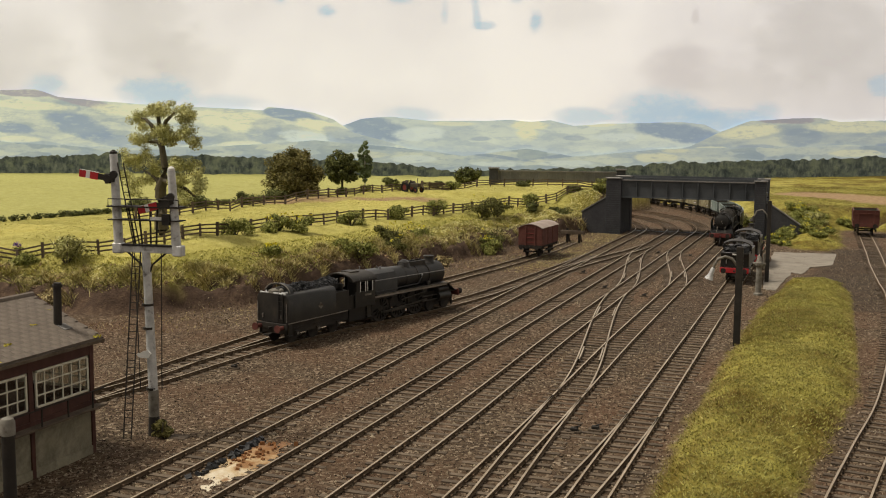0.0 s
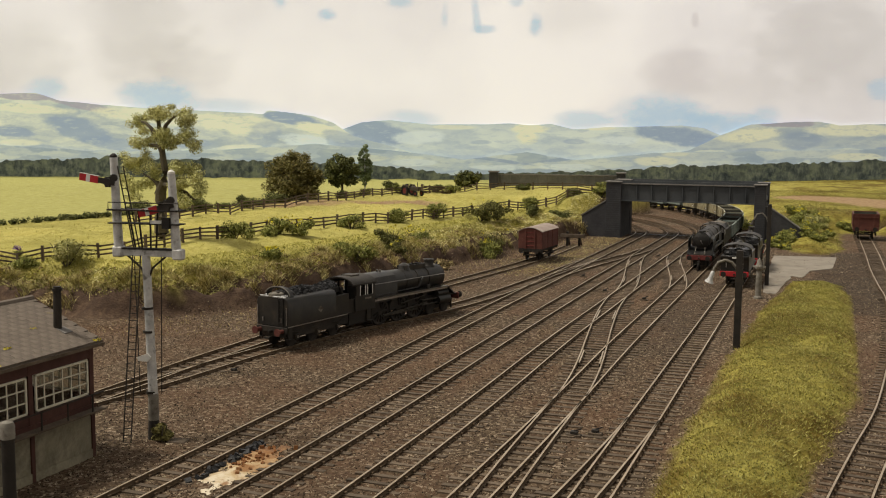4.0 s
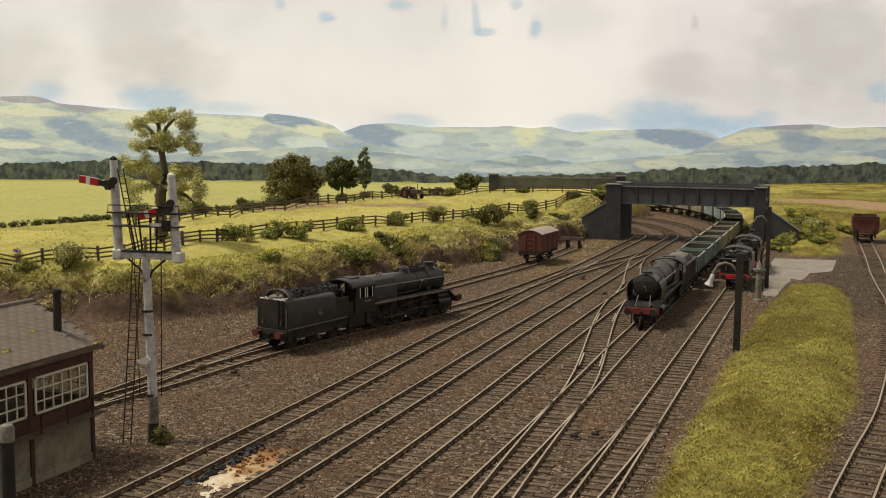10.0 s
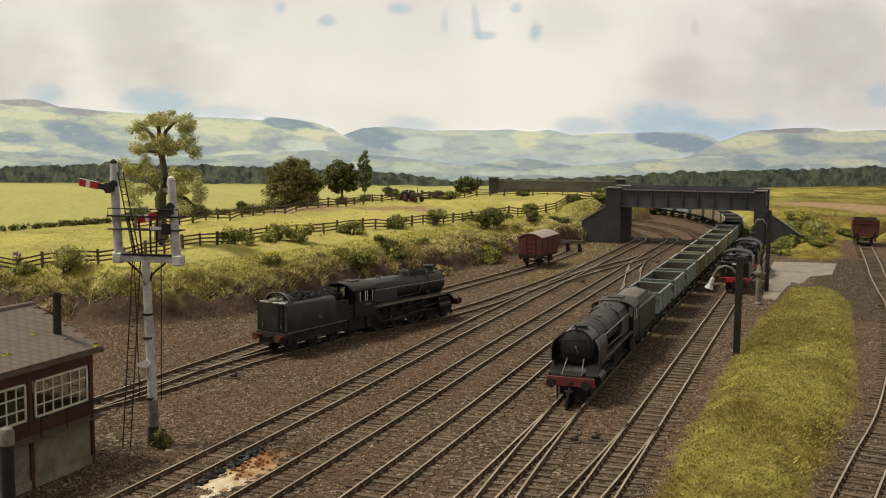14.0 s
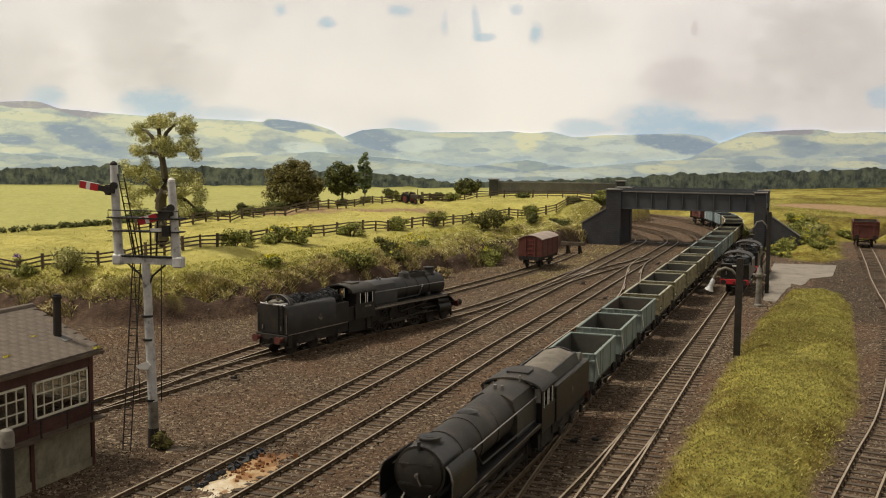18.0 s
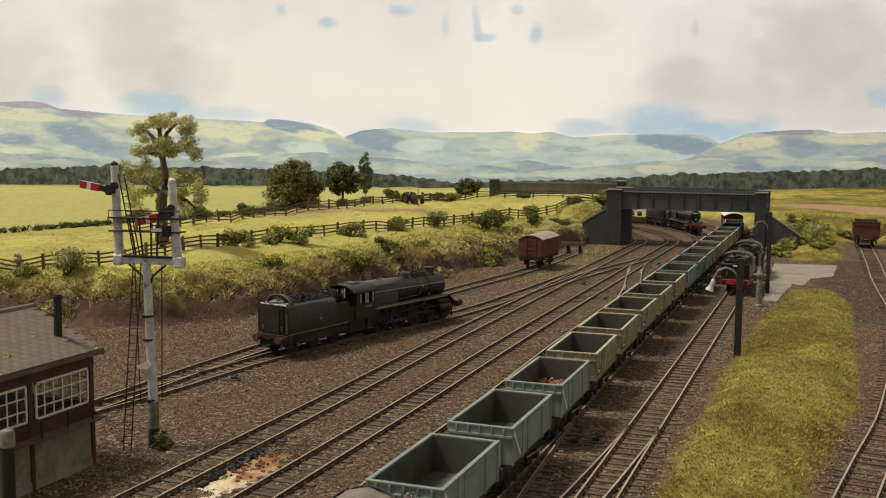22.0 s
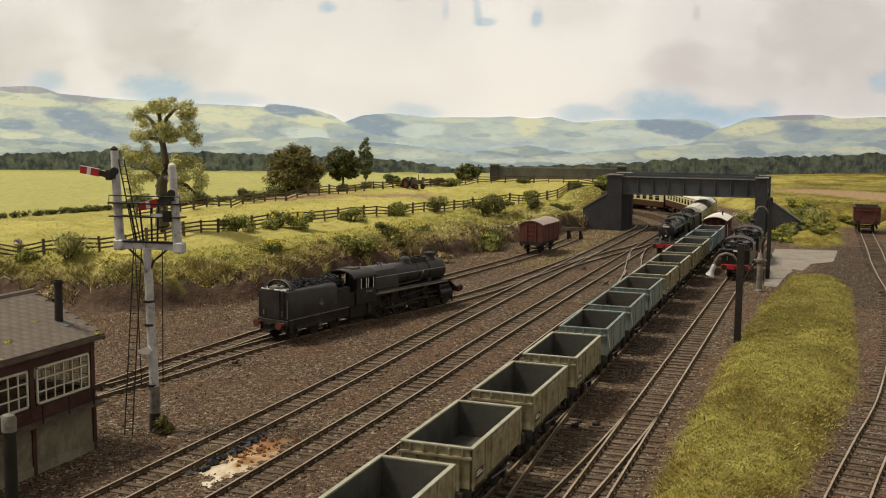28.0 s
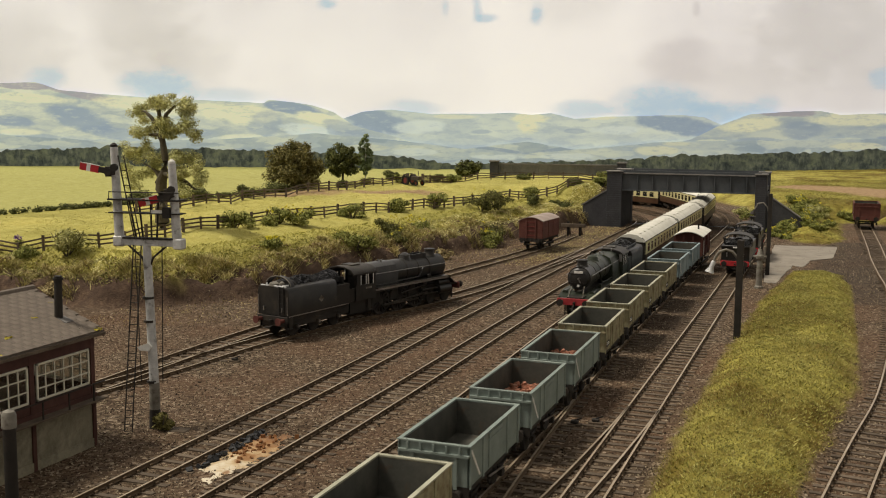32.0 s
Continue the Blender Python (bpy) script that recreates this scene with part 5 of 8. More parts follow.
def build_spill():
    """A low heap of pale lime and ochre sand between two lines, with clinker along its edge."""
    th = thing("spilt_sand", "pale ochre and white sand spilt between the rails", "sand", -21.05, 34.0, GROUND, 4, kind="stuff")
    m, nt, nd, ln, bs = nodes_of("spilt_sand")
    tc = nd.new("ShaderNodeTexCoord").outputs["Object"]
    sep = nd.new("ShaderNodeSeparateXYZ")
    ln.new(tc, sep.inputs[0])
    f = nd.new("ShaderNodeMapRange")
    f.inputs["From Min"].default_value, f.inputs["From Max"].default_value = -2.6 * S, 2.2 * S
    ln.new(sep.outputs["Y"], f.inputs["Value"])
    n = noise_node(nt, tc, 1.6 / S, 6, 0.7)
    mixf = nd.new("ShaderNodeMath")
    mixf.operation = "MULTIPLY_ADD"
    ln.new(n, mixf.inputs[0])
    mixf.inputs[1].default_value = 0.85
    f.inputs["To Max"].default_value = 0.5
    ln.new(f.outputs[0], mixf.inputs[2])
    col = ramp(nt, mixf.outputs[0], [(0.42, (0.62, 0.55, 0.42)), (0.62, (0.46, 0.34, 0.19)), (0.76, (0.34, 0.2, 0.09)), (0.9, (0.2, 0.1, 0.045))])
    ln.new(mixc(nt, ramp(nt, noise_node(nt, tc, 0.9 / S, 4), [(0.52, (0, 0, 0)), (0.6, (0.85, 0.85, 0.85))]), col, (0.24, 0.11, 0.035)), bs.inputs["Base Color"])
    bs.inputs["Roughness"].default_value = 0.95
    bump(nt, bs, noise_node(nt, tc, 9 / S, 5, 0.7), 0.8, 0.04)
    gx, gy = np.meshgrid(np.linspace(-1.15, 1.15, 34), np.linspace(-3.6, 3.6, 90))
    d = np.hypot(gx / 0.95, gy / 2.8) + 0.9 * fbm(gx * 1.6 + 9, gy * 1.1, 61)
    z = 0.11 * np.clip(1.0 - d, -0.6, 1) + 0.05 * fbm(gx * 5, gy * 5, 63)
    i = np.arange(gx.size).reshape(gx.shape)
    q = np.stack([i[:-1, :-1], i[:-1, 1:], i[1:, 1:], i[1:, :-1]], -1).reshape(-1, 4)
    heap = Mesh().add(np.stack([gx, gy, z], -1).reshape(-1, 3).tolist(), q.tolist())
    part("sand_heap", heap, m, th, smooth=60)
    r = random.Random(8)
    dark = Mesh()
    for k in range(46):
        t = r.random()
        x, y = -0.95 + 0.28 * t + r.gauss(0, 0.1), -2.2 + 5.0 * t + r.gauss(0, 0.2)
        e = r.uniform(0.05, 0.15)
        dark.box(-e, e, -e, e, -e * 0.7, e * 0.7, Matrix.Translation((x, y, 0.04)) @ Euler((r.random() * 3, r.random() * 3, r.random() * 3)).to_matrix().to_4x4())
    part("clinker", dark, COAL, th, "black clinker lumps", smooth=0)
    rusty = Mesh()
    for k in range(44):
        e = r.uniform(0.03, 0.09)
        rusty.box(-e, e, -e, e, -e * 0.6, e * 0.6, Matrix.Translation((r.gauss(0.1, 0.3), r.gauss(0.4, 0.9), 0.08)) @ Euler((r.random() * 3, r.random() * 3, r.random() * 3)).to_matrix().to_4x4())
    part("rusty_lumps", rusty, RUSTY, th, "rust-brown lumps", smooth=0)


build_spill()


def build_point_gear():
    """Small dark lever boxes and rods beside the turnouts."""
    for k, (x, y) in enumerate(((-10.0, 42.8), (-9.2, 43.4), (-13.6, 81.5), (-17.4, 84.5), (-13.7, 110.5), (-17.3, 111.8), (-21.2, 93), (-30.1, 47.5))):
        th = thing("point_lever", "small black point lever on a timber base", "lever", x, y, GROUND, 0, "point levers in the yard")
        part("base", Mesh().box(-0.3, 0.3, -0.16, 0.16, -0.1, 0.1), SLEEPER, th, bevel=0.02)
        part("box", Mesh().box(-0.16, 0.16, -0.12, 0.12, 0.1, 0.24), DARKIRON, th, bevel=0.03)
        part("lever", Mesh().bar((0.0, 0, 0.24), (0.3, 0.05, 0.34), 0.05), DARKIRON, th)


build_point_gear()


# ---- rolling stock; each vehicle's front is at y = 0 and it reaches back along +y ----
def wheel_data(r, spokes=0):
    """One casting: hub, spokes with gaps between them or a solid web, tyre and flange."""
    n = spokes or 11
    ang = [2 * math.pi * (k + e * (0.22 if spokes else 0.25)) / n for k in range(n) for e in (-1, 1)]
    prof = [(r * 0.24, 0.075), (r * 0.84, 0.06), (r, 0.065), (r + 0.055, 0.065)]
    m, n2 = Mesh(), 2 * n
    v = []
    for sx in (-1, 1):
        for k, (q, w) in enumerate(prof):
            x = sx * w if k < 3 else (0.03 if sx < 0 else 0.065)
            v += [(x, q * math.cos(a), q * math.sin(a)) for a in ang]
        if sx < 0:
            v[2 * n2:3 * n2] = [(-0.065, r * math.cos(a), r * math.sin(a)) for a in ang]

    def at(sd, ring, i):
        return sd * 4 * n2 + ring * n2 + i % n2
    f = [tuple(at(0, 0, i) for i in range(n2)), tuple(at(1, 0, i) for i in reversed(range(n2)))]
    for i in range(n2):
        solid = i % 2 == 0 or not spokes or i in (1, 3, 5)
        for sd in (0, 1):
            if solid:
                f.append((at(sd, 0, i), at(sd, 0, i + 1), at(sd, 1, i + 1), at(sd, 1, i)))
            f.append((at(sd, 1, i), at(sd, 1, i + 1), at(sd, 2, i + 1), at(sd, 2, i)))
            f.append((at(sd, 2, i), at(sd, 2, i + 1), at(sd, 3, i + 1), at(sd, 3, i)))
        f.append((at(0, 3, i), at(0, 3, i + 1), at(1, 3, i + 1), at(1, 3, i)))
        if not solid:
            f.append((at(0, 0, i), at(0, 0, i + 1), at(1, 0, i + 1), at(1, 0, i)))
            f.append((at(0, 1, i), at(0, 1, i + 1), at(1, 1, i + 1), at(1, 1, i)))
            for j in (i, i + 1):
                f.append((at(0, 0, j), at(0, 1, j), at(1, 1, j), at(1, 0, j)))
    return data_of("wheel", m.add(v, f), DARKIRON)


WHEELS = {}


def wheels(th, ys, r, spokes=0, name="wheel"):
    key = (r, spokes)
    if key not in WHEELS:
        WHEELS[key] = wheel_data(r, spokes)
    out = []
    for y in ys:
        for sx in (-1, 1):
            o = new(name, WHEELS[key])
            o.parent = th
            o.matrix_local = pose(sx * 0.68 * S, y * S, r * S, 0, 0, 0 if sx < 0 else 180)
            out.append(o)
        part("axle", Mesh().cyl((-0.66, y, r), (0.66, y, r), 0.08, n=8), DARKIRON, th)
    return out


def buffers(th, y, back=False, x=0.87, mat=None, z=1.05):
    s = 1 if back else -1
    for sx in (-1, 1):
        part("buffer", Mesh().cyl((sx * x, y, z), (sx * x, y + s * 0.32, z), 0.13, 0.12, n=10).cyl((sx * x, y + s * 0.32, z), (sx * x, y + s * 0.46, z), 0.07, n=8).cyl((sx * x, y + s * 0.46, z), (sx * x, y + s * 0.52, z), 0.23, n=14), mat or DARKIRON, th)
    part("coupling", Mesh().box(-0.06, 0.06, y + s * 0.3, y, z - 0.1, z + 0.02).box(-0.2, 0.2, y + s * 0.5, y + s * 0.3, z - 0.45, z - 0.36).box(-0.05, 0.05, y + s * 0.4, y, z - 0.42, z - 0.36), DARKIRON, th)


def locomotive(name, label, paint, drivers, r, front_wheels, fr, top, length, cab0, deflectors=False, plate_z=1.75, boiler_r=0.8, bz_=2.55, smoke0=1.35, beam=RED, number_bar=False):
    th = thing(name, label, "steam locomotive")
    hw = 1.24
    part("frame", Mesh().box(-0.55, 0.55, 0.1, length - 0.2, 0.75, 1.35), DARKIRON, th)
    part("buffer_beam", Mesh().box(-1.2, 1.2, 0, 0.12, 0.82, 1.27), beam, th, "weathered red buffer beam", bevel=0.015)
    buffers(th, 0, False, mat=DARKIRON)
    part("truck_frame", Mesh().box(-0.62, 0.62, 0.35, front_wheels[-1] + 0.7, 0.32, 0.78).box(-0.75, -0.68, 0.3, 0.42, 0.12, 0.85).box(0.68, 0.75, 0.3, 0.42, 0.12, 0.85), DARKIRON, th)
    # Dark boxes added under the rear, standing in for the shade there.
    part("ashpan", Mesh().box(-0.6, 0.6, cab0 - 2.4, length - 0.1, 0.34, 0.8), DARKIRON, th)
    part("drag_box", Mesh().box(-1.02, 1.02, length - 1.3, length + 0.2, 0.5, 1.3), DARKIRON, th)
    part("front_platform", Mesh().prism([(0.12, 1.25), (smoke0 - 0.35, 1.3), (smoke0 + 0.25, plate_z), (smoke0 + 0.25, plate_z - 0.12), (smoke0 - 0.3, 1.2), (0.12, 1.18)], -1.05, 1.05, "yz"), paint, th)
    for sx in (-1, 1):
        part("front_rail", Mesh().bar((sx * 0.5, 0.2, 1.3), (sx * 0.42, smoke0 - 0.2, 2.0), 0.045), PIPE, th, "grey handrail")
        part("running_plate", Mesh().prism([(0.55, 1.22), (smoke0 + 0.2, plate_z - 0.02), (cab0 - 0.2, plate_z - 0.02), (cab0, plate_z - 0.25), (cab0, plate_z - 0.19), (cab0 - 0.2, plate_z + 0.05), (smoke0 + 0.2, plate_z + 0.05), (0.55, 1.29)], sx * 0.62, sx * hw, "yz"), paint, th)
        # Without deflectors the valance is steel, painting in the plate's bright line.
        part("valance", Mesh().box(sx * (hw - 0.05), sx * hw, smoke0 + 0.2, cab0, plate_z - 0.14, plate_z - 0.02), STEEL if not deflectors else paint, th)
        part("cylinder", Mesh().cyl((sx * 0.98, smoke0 - 0.2, 0.98), (sx * 0.98, smoke0 + 1.15, 0.98), 0.33, n=14).cyl((sx * 0.92, smoke0 - 0.15, 1.45), (sx * 0.92, smoke0 + 1.1, 1.45), 0.21, n=12), paint, th)
        part("slide_bar", Mesh().box(sx * 0.9, sx * 1.06, smoke0 + 1.1, smoke0 + 2.9, 1.12, 1.2).box(sx * 0.9, sx * 1.06, smoke0 + 1.1, smoke0 + 2.9, 0.8, 0.86), RODS, th)
        part("valve_gear", Mesh().bar((sx * 1.0, smoke0 + 2.5, 1.5), (sx * 1.0, drivers[1], 1.25), 0.09, 0.05).bar((sx * 1.02, smoke0 + 2.3, 0.95), (sx * 1.02, drivers[min(2, len(drivers) - 1)], r - 0.25), 0.06, 0.11), RODS, th)
        part("coupling_rod", Mesh().box(sx * 0.86, sx * 0.93, drivers[0] - 0.1, drivers[-1] + 0.1, r - 0.34, r - 0.22), RODS, th)
        part("handrail", Mesh().tube([(sx * (boiler_r + 0.08), smoke0 + 0.1, bz_ + 0.2), (sx * (boiler_r + 0.14), cab0, bz_ + 0.25)], 0.025), STEEL, th)
        part("injector_pipe", Mesh().tube([(sx * (boiler_r + 0.03), smoke0 + 2.6, bz_ + 0.15), (sx * (boiler_r + 0.1), smoke0 + 3.2, plate_z + 0.25), (sx * 1.02, cab0 - 0.3, plate_z + 0.18)], 0.05), paint, th)
        if deflectors:
            part("smoke_deflector", Mesh().prism([(sx * 1.2, plate_z + 0.02), (sx * 1.22, 2.55), (sx * 1.14, 2.86), (sx * 1.0, 3.02), (sx * 0.97, 2.98), (sx * 1.1, 2.82), (sx * 1.18, 2.53), (sx * 1.16, plate_z + 0.02)], 0.98, 3.2), paint, th, "curved black smoke deflector", 40)
            part("deflector_rail", Mesh().tube([(sx * 1.2, 0.97, 1.85), (sx * 1.22, 0.97, 2.55), (sx * 1.13, 0.97, 2.86), (sx * 1.0, 0.97, 3.02)], 0.026), STEEL, th)
        part("step", Mesh().box(sx * 0.95, sx * 1.2, cab0 + 0.2, cab0 + 0.6, 0.55, 0.6).box(sx * 1.0, sx * 1.04, cab0 + 0.2, cab0 + 0.6, 0.5, plate_z - 0.2), paint, th)
        # Lighter strip that paints a highlight along the running plate.
        part("plate_edge", Mesh().box(sx * hw, sx * (hw + 0.015), smoke0 + 0.25, cab0 - 0.25, plate_z + 0.01, plate_z + 0.05), PIPE, th, "paler edge painted as a highlight")
        part("lubricator", Mesh().box(sx * 0.9, sx * 1.1, smoke0 + 2.0, smoke0 + 2.35, plate_z + 0.05, plate_z + 0.32), paint, th, bevel=0.02)
        part("brake_hanger", Mesh().box(sx * 0.78, sx * 0.84, drivers[0] + 0.9 * r, drivers[0] + 1.05 * r, 0.25, 1.1).box(sx * 0.78, sx * 0.84, drivers[-1] + 1.0 * r, drivers[-1] + 1.15 * r, 0.25, 1.1), DARKIRON, th)
        part("sandbox", Mesh().box(sx * 0.7, sx * 1.05, drivers[0] - 0.9, drivers[0] - 0.45, plate_z - 0.35, plate_z - 0.02), paint, th)
    fire0 = cab0 - 2.6
    part("smokebox", Mesh().cyl((0, smoke0, bz_), (0, smoke0 + 1.75, bz_), boiler_r, n=28), LOCO, th, "sooty black smokebox", 40)
    door = part("smokebox_door", Mesh().spin((0, smoke0, bz_), (0, smoke0 - 0.22, bz_), [(0, boiler_r * 0.9), (0.3, boiler_r * 0.88), (0.7, boiler_r * 0.66), (1, boiler_r * 0.25)], 28), LOCO, th, "domed smokebox door", 50)
    part("door_strap", Mesh().box(-0.62, 0.5, smoke0 - 0.2, smoke0 - 0.08, bz_ + 0.28, bz_ + 0.34).box(-0.62, 0.5, smoke0 - 0.2, smoke0 - 0.08, bz_ - 0.34, bz_ - 0.28), LOCO, door)
    part("door_handle", Mesh().cyl((0, smoke0 - 0.3, bz_), (0, smoke0 - 0.2, bz_), 0.07, n=8).bar((0, smoke0 - 0.28, bz_), (0.15, smoke0 - 0.28, bz_ - 0.3), 0.04), STEEL, door)
    part("lamp_iron", Mesh().box(-0.04, 0.04, smoke0 - 0.12, smoke0 - 0.02, bz_ + boiler_r - 0.1, bz_ + boiler_r + 0.16), LOCO, door)
    if number_bar:
        part("number_plate", Mesh().box(-0.3, 0.3, smoke0 - 0.26, smoke0 - 0.19, bz_ + 0.36, bz_ + 0.5), WHITE, door, "white plate")
        part("shed_plate", Mesh().cyl((0, smoke0 - 0.24, bz_ - 0.5), (0, smoke0 - 0.16, bz_ - 0.5), 0.09, n=10), WHITE, door)
    part("boiler", Mesh().cyl((0, smoke0 + 1.75, bz_), (0, fire0, bz_ + 0.03), boiler_r * 0.97, boiler_r * 1.02, 28), LOCO_TOP if deflectors else paint, th, "weathered lagged boiler", 40)
    for k in range(4):
        y = smoke0 + 1.75 + (fire0 - smoke0 - 1.75) * k / 3
        part("boiler_band", Mesh().ring((0, y, bz_), boiler_r * 0.95, boiler_r * 1.03, 0.07, 28, "y"), LOCO_TOP, th)
    fp = [(-1.02, 1.6), (-1.0, bz_ + 0.1), (-0.78, bz_ + 0.66), (-0.4, bz_ + 0.86), (0.4, bz_ + 0.86), (0.78, bz_ + 0.66), (1.0, bz_ + 0.1), (1.02, 1.6)]
    part("firebox", Mesh().prism(fp, fire0, cab0 + 0.05), LOCO_TOP if deflectors else paint, th, "square-shouldered firebox", 40)
    part("chimney", Mesh().spin((0, smoke0 + 0.85, bz_ + boiler_r - 0.08), (0, smoke0 + 0.85, top), [(0, 0.46), (0.25, 0.36), (0.75, 0.34), (0.85, 0.4), (1, 0.39)], 18), LOCO_TOP, th, "short sooty chimney")
    part("chimney_mouth", Mesh().cyl((0, smoke0 + 0.85, top + 0.002), (0, smoke0 + 0.85, top + 0.008), 0.24, n=16), COAL, th)
    dy = (smoke0 + 1.75 + fire0) / 2
    part("dome", Mesh().spin((0, dy, bz_ + boiler_r - 0.15), (0, dy, top - 0.04), [(0, 0.5), (0.3, 0.42), (0.75, 0.36), (1, 0.14)], 18), paint, th)
    part("safety_valve", Mesh().cyl((-0.14, fire0 + 0.8, bz_ + 0.8), (-0.14, fire0 + 0.8, bz_ + 1.02), 0.07, n=8).cyl((0.14, fire0 + 0.8, bz_ + 0.8), (0.14, fire0 + 0.8, bz_ + 1.02), 0.07, n=8), STEEL, th, "bright safety valves")
    part("whistle", Mesh().cyl((0.4, cab0 - 0.3, bz_ + 0.7), (0.4, cab0 - 0.3, bz_ + 1.1), 0.04, n=6), STEEL, th)
    # cab: side sheets with window openings, front, arched roof
    c1 = length - 0.15
    cz = 3.18
    for sx in (-1, 1):
        a, b = sx * 1.2, sx * 1.25
        cab = part("cab_side", Mesh().box(a, b, cab0, c1, 1.35, 2.35).box(a, b, cab0, cab0 + 0.25, 2.35, cz).box(a, b, cab0 + 0.8, cab0 + 0.95, 2.35, cz).box(a, b, cab0 + 1.5, c1 - 0.1, 2.35, cz).box(a, b, cab0, c1 - 0.1, 3.0, cz), paint, th, "black cab side with window openings")
        part("window_frame", Mesh().box(b, b + sx * 0.02, cab0 + 0.25, cab0 + 0.3, 2.35, 3.0).box(b, b + sx * 0.02, cab0 + 0.75, cab0 + 0.8, 2.35, 3.0).box(b, b + sx * 0.02, cab0 + 0.95, cab0 + 1.0, 2.35, 3.0).box(b, b + sx * 0.02, cab0 + 1.45, cab0 + 1.5, 2.35, 3.0), WHITE, cab, "pale window frame")
        part("spectacle", Mesh().box(sx * 0.95, sx * 1.18, cab0 - 0.02, cab0 + 0.02, 2.6, 3.15), STEEL, th, "cab front window")
    part("cab_front", Mesh().box(-1.2, 1.2, cab0 + 0.02, cab0 + 0.1, 1.7, cz), paint, th)
    arc = [(1.3 * math.sin(t), cz - 0.08 + 0.46 * (math.cos(t * 0.98) - math.cos(1.42)) / (1 - math.cos(1.42))) for t in np.linspace(-1.45, 1.45, 13)]
    part("cab_roof", Mesh().prism(arc + [(x * 0.96, z - 0.07) for x, z in reversed(arc)], cab0 - 0.12, c1 + 0.25), LOCO_TOP, th, "sooty arched cab roof", 40)
    part("roof_vent", Mesh().box(-0.45, 0.45, cab0 + 0.7, cab0 + 1.5, cz + 0.34, cz + 0.43), LOCO_TOP, th)
    part("cab_floor", Mesh().box(-1.15, 1.15, cab0, c1, 1.3, 1.4), DARKIRON, th)
    part("backhead", Mesh().box(-0.8, 0.8, cab0 + 0.1, cab0 + 0.5, 1.4, 2.7), DARKIRON, th)
    for sx in (-1, 1):
        part("gangway_door", Mesh().box(sx * 1.1, sx * 1.15, c1 - 0.1, length + 0.6, 1.35, 2.2), paint, th, "black gangway door")
    wheels(th, front_wheels, fr)
    rolled = wheels(th, drivers, r, 14, "driving_wheel")
    return th, rolled, r


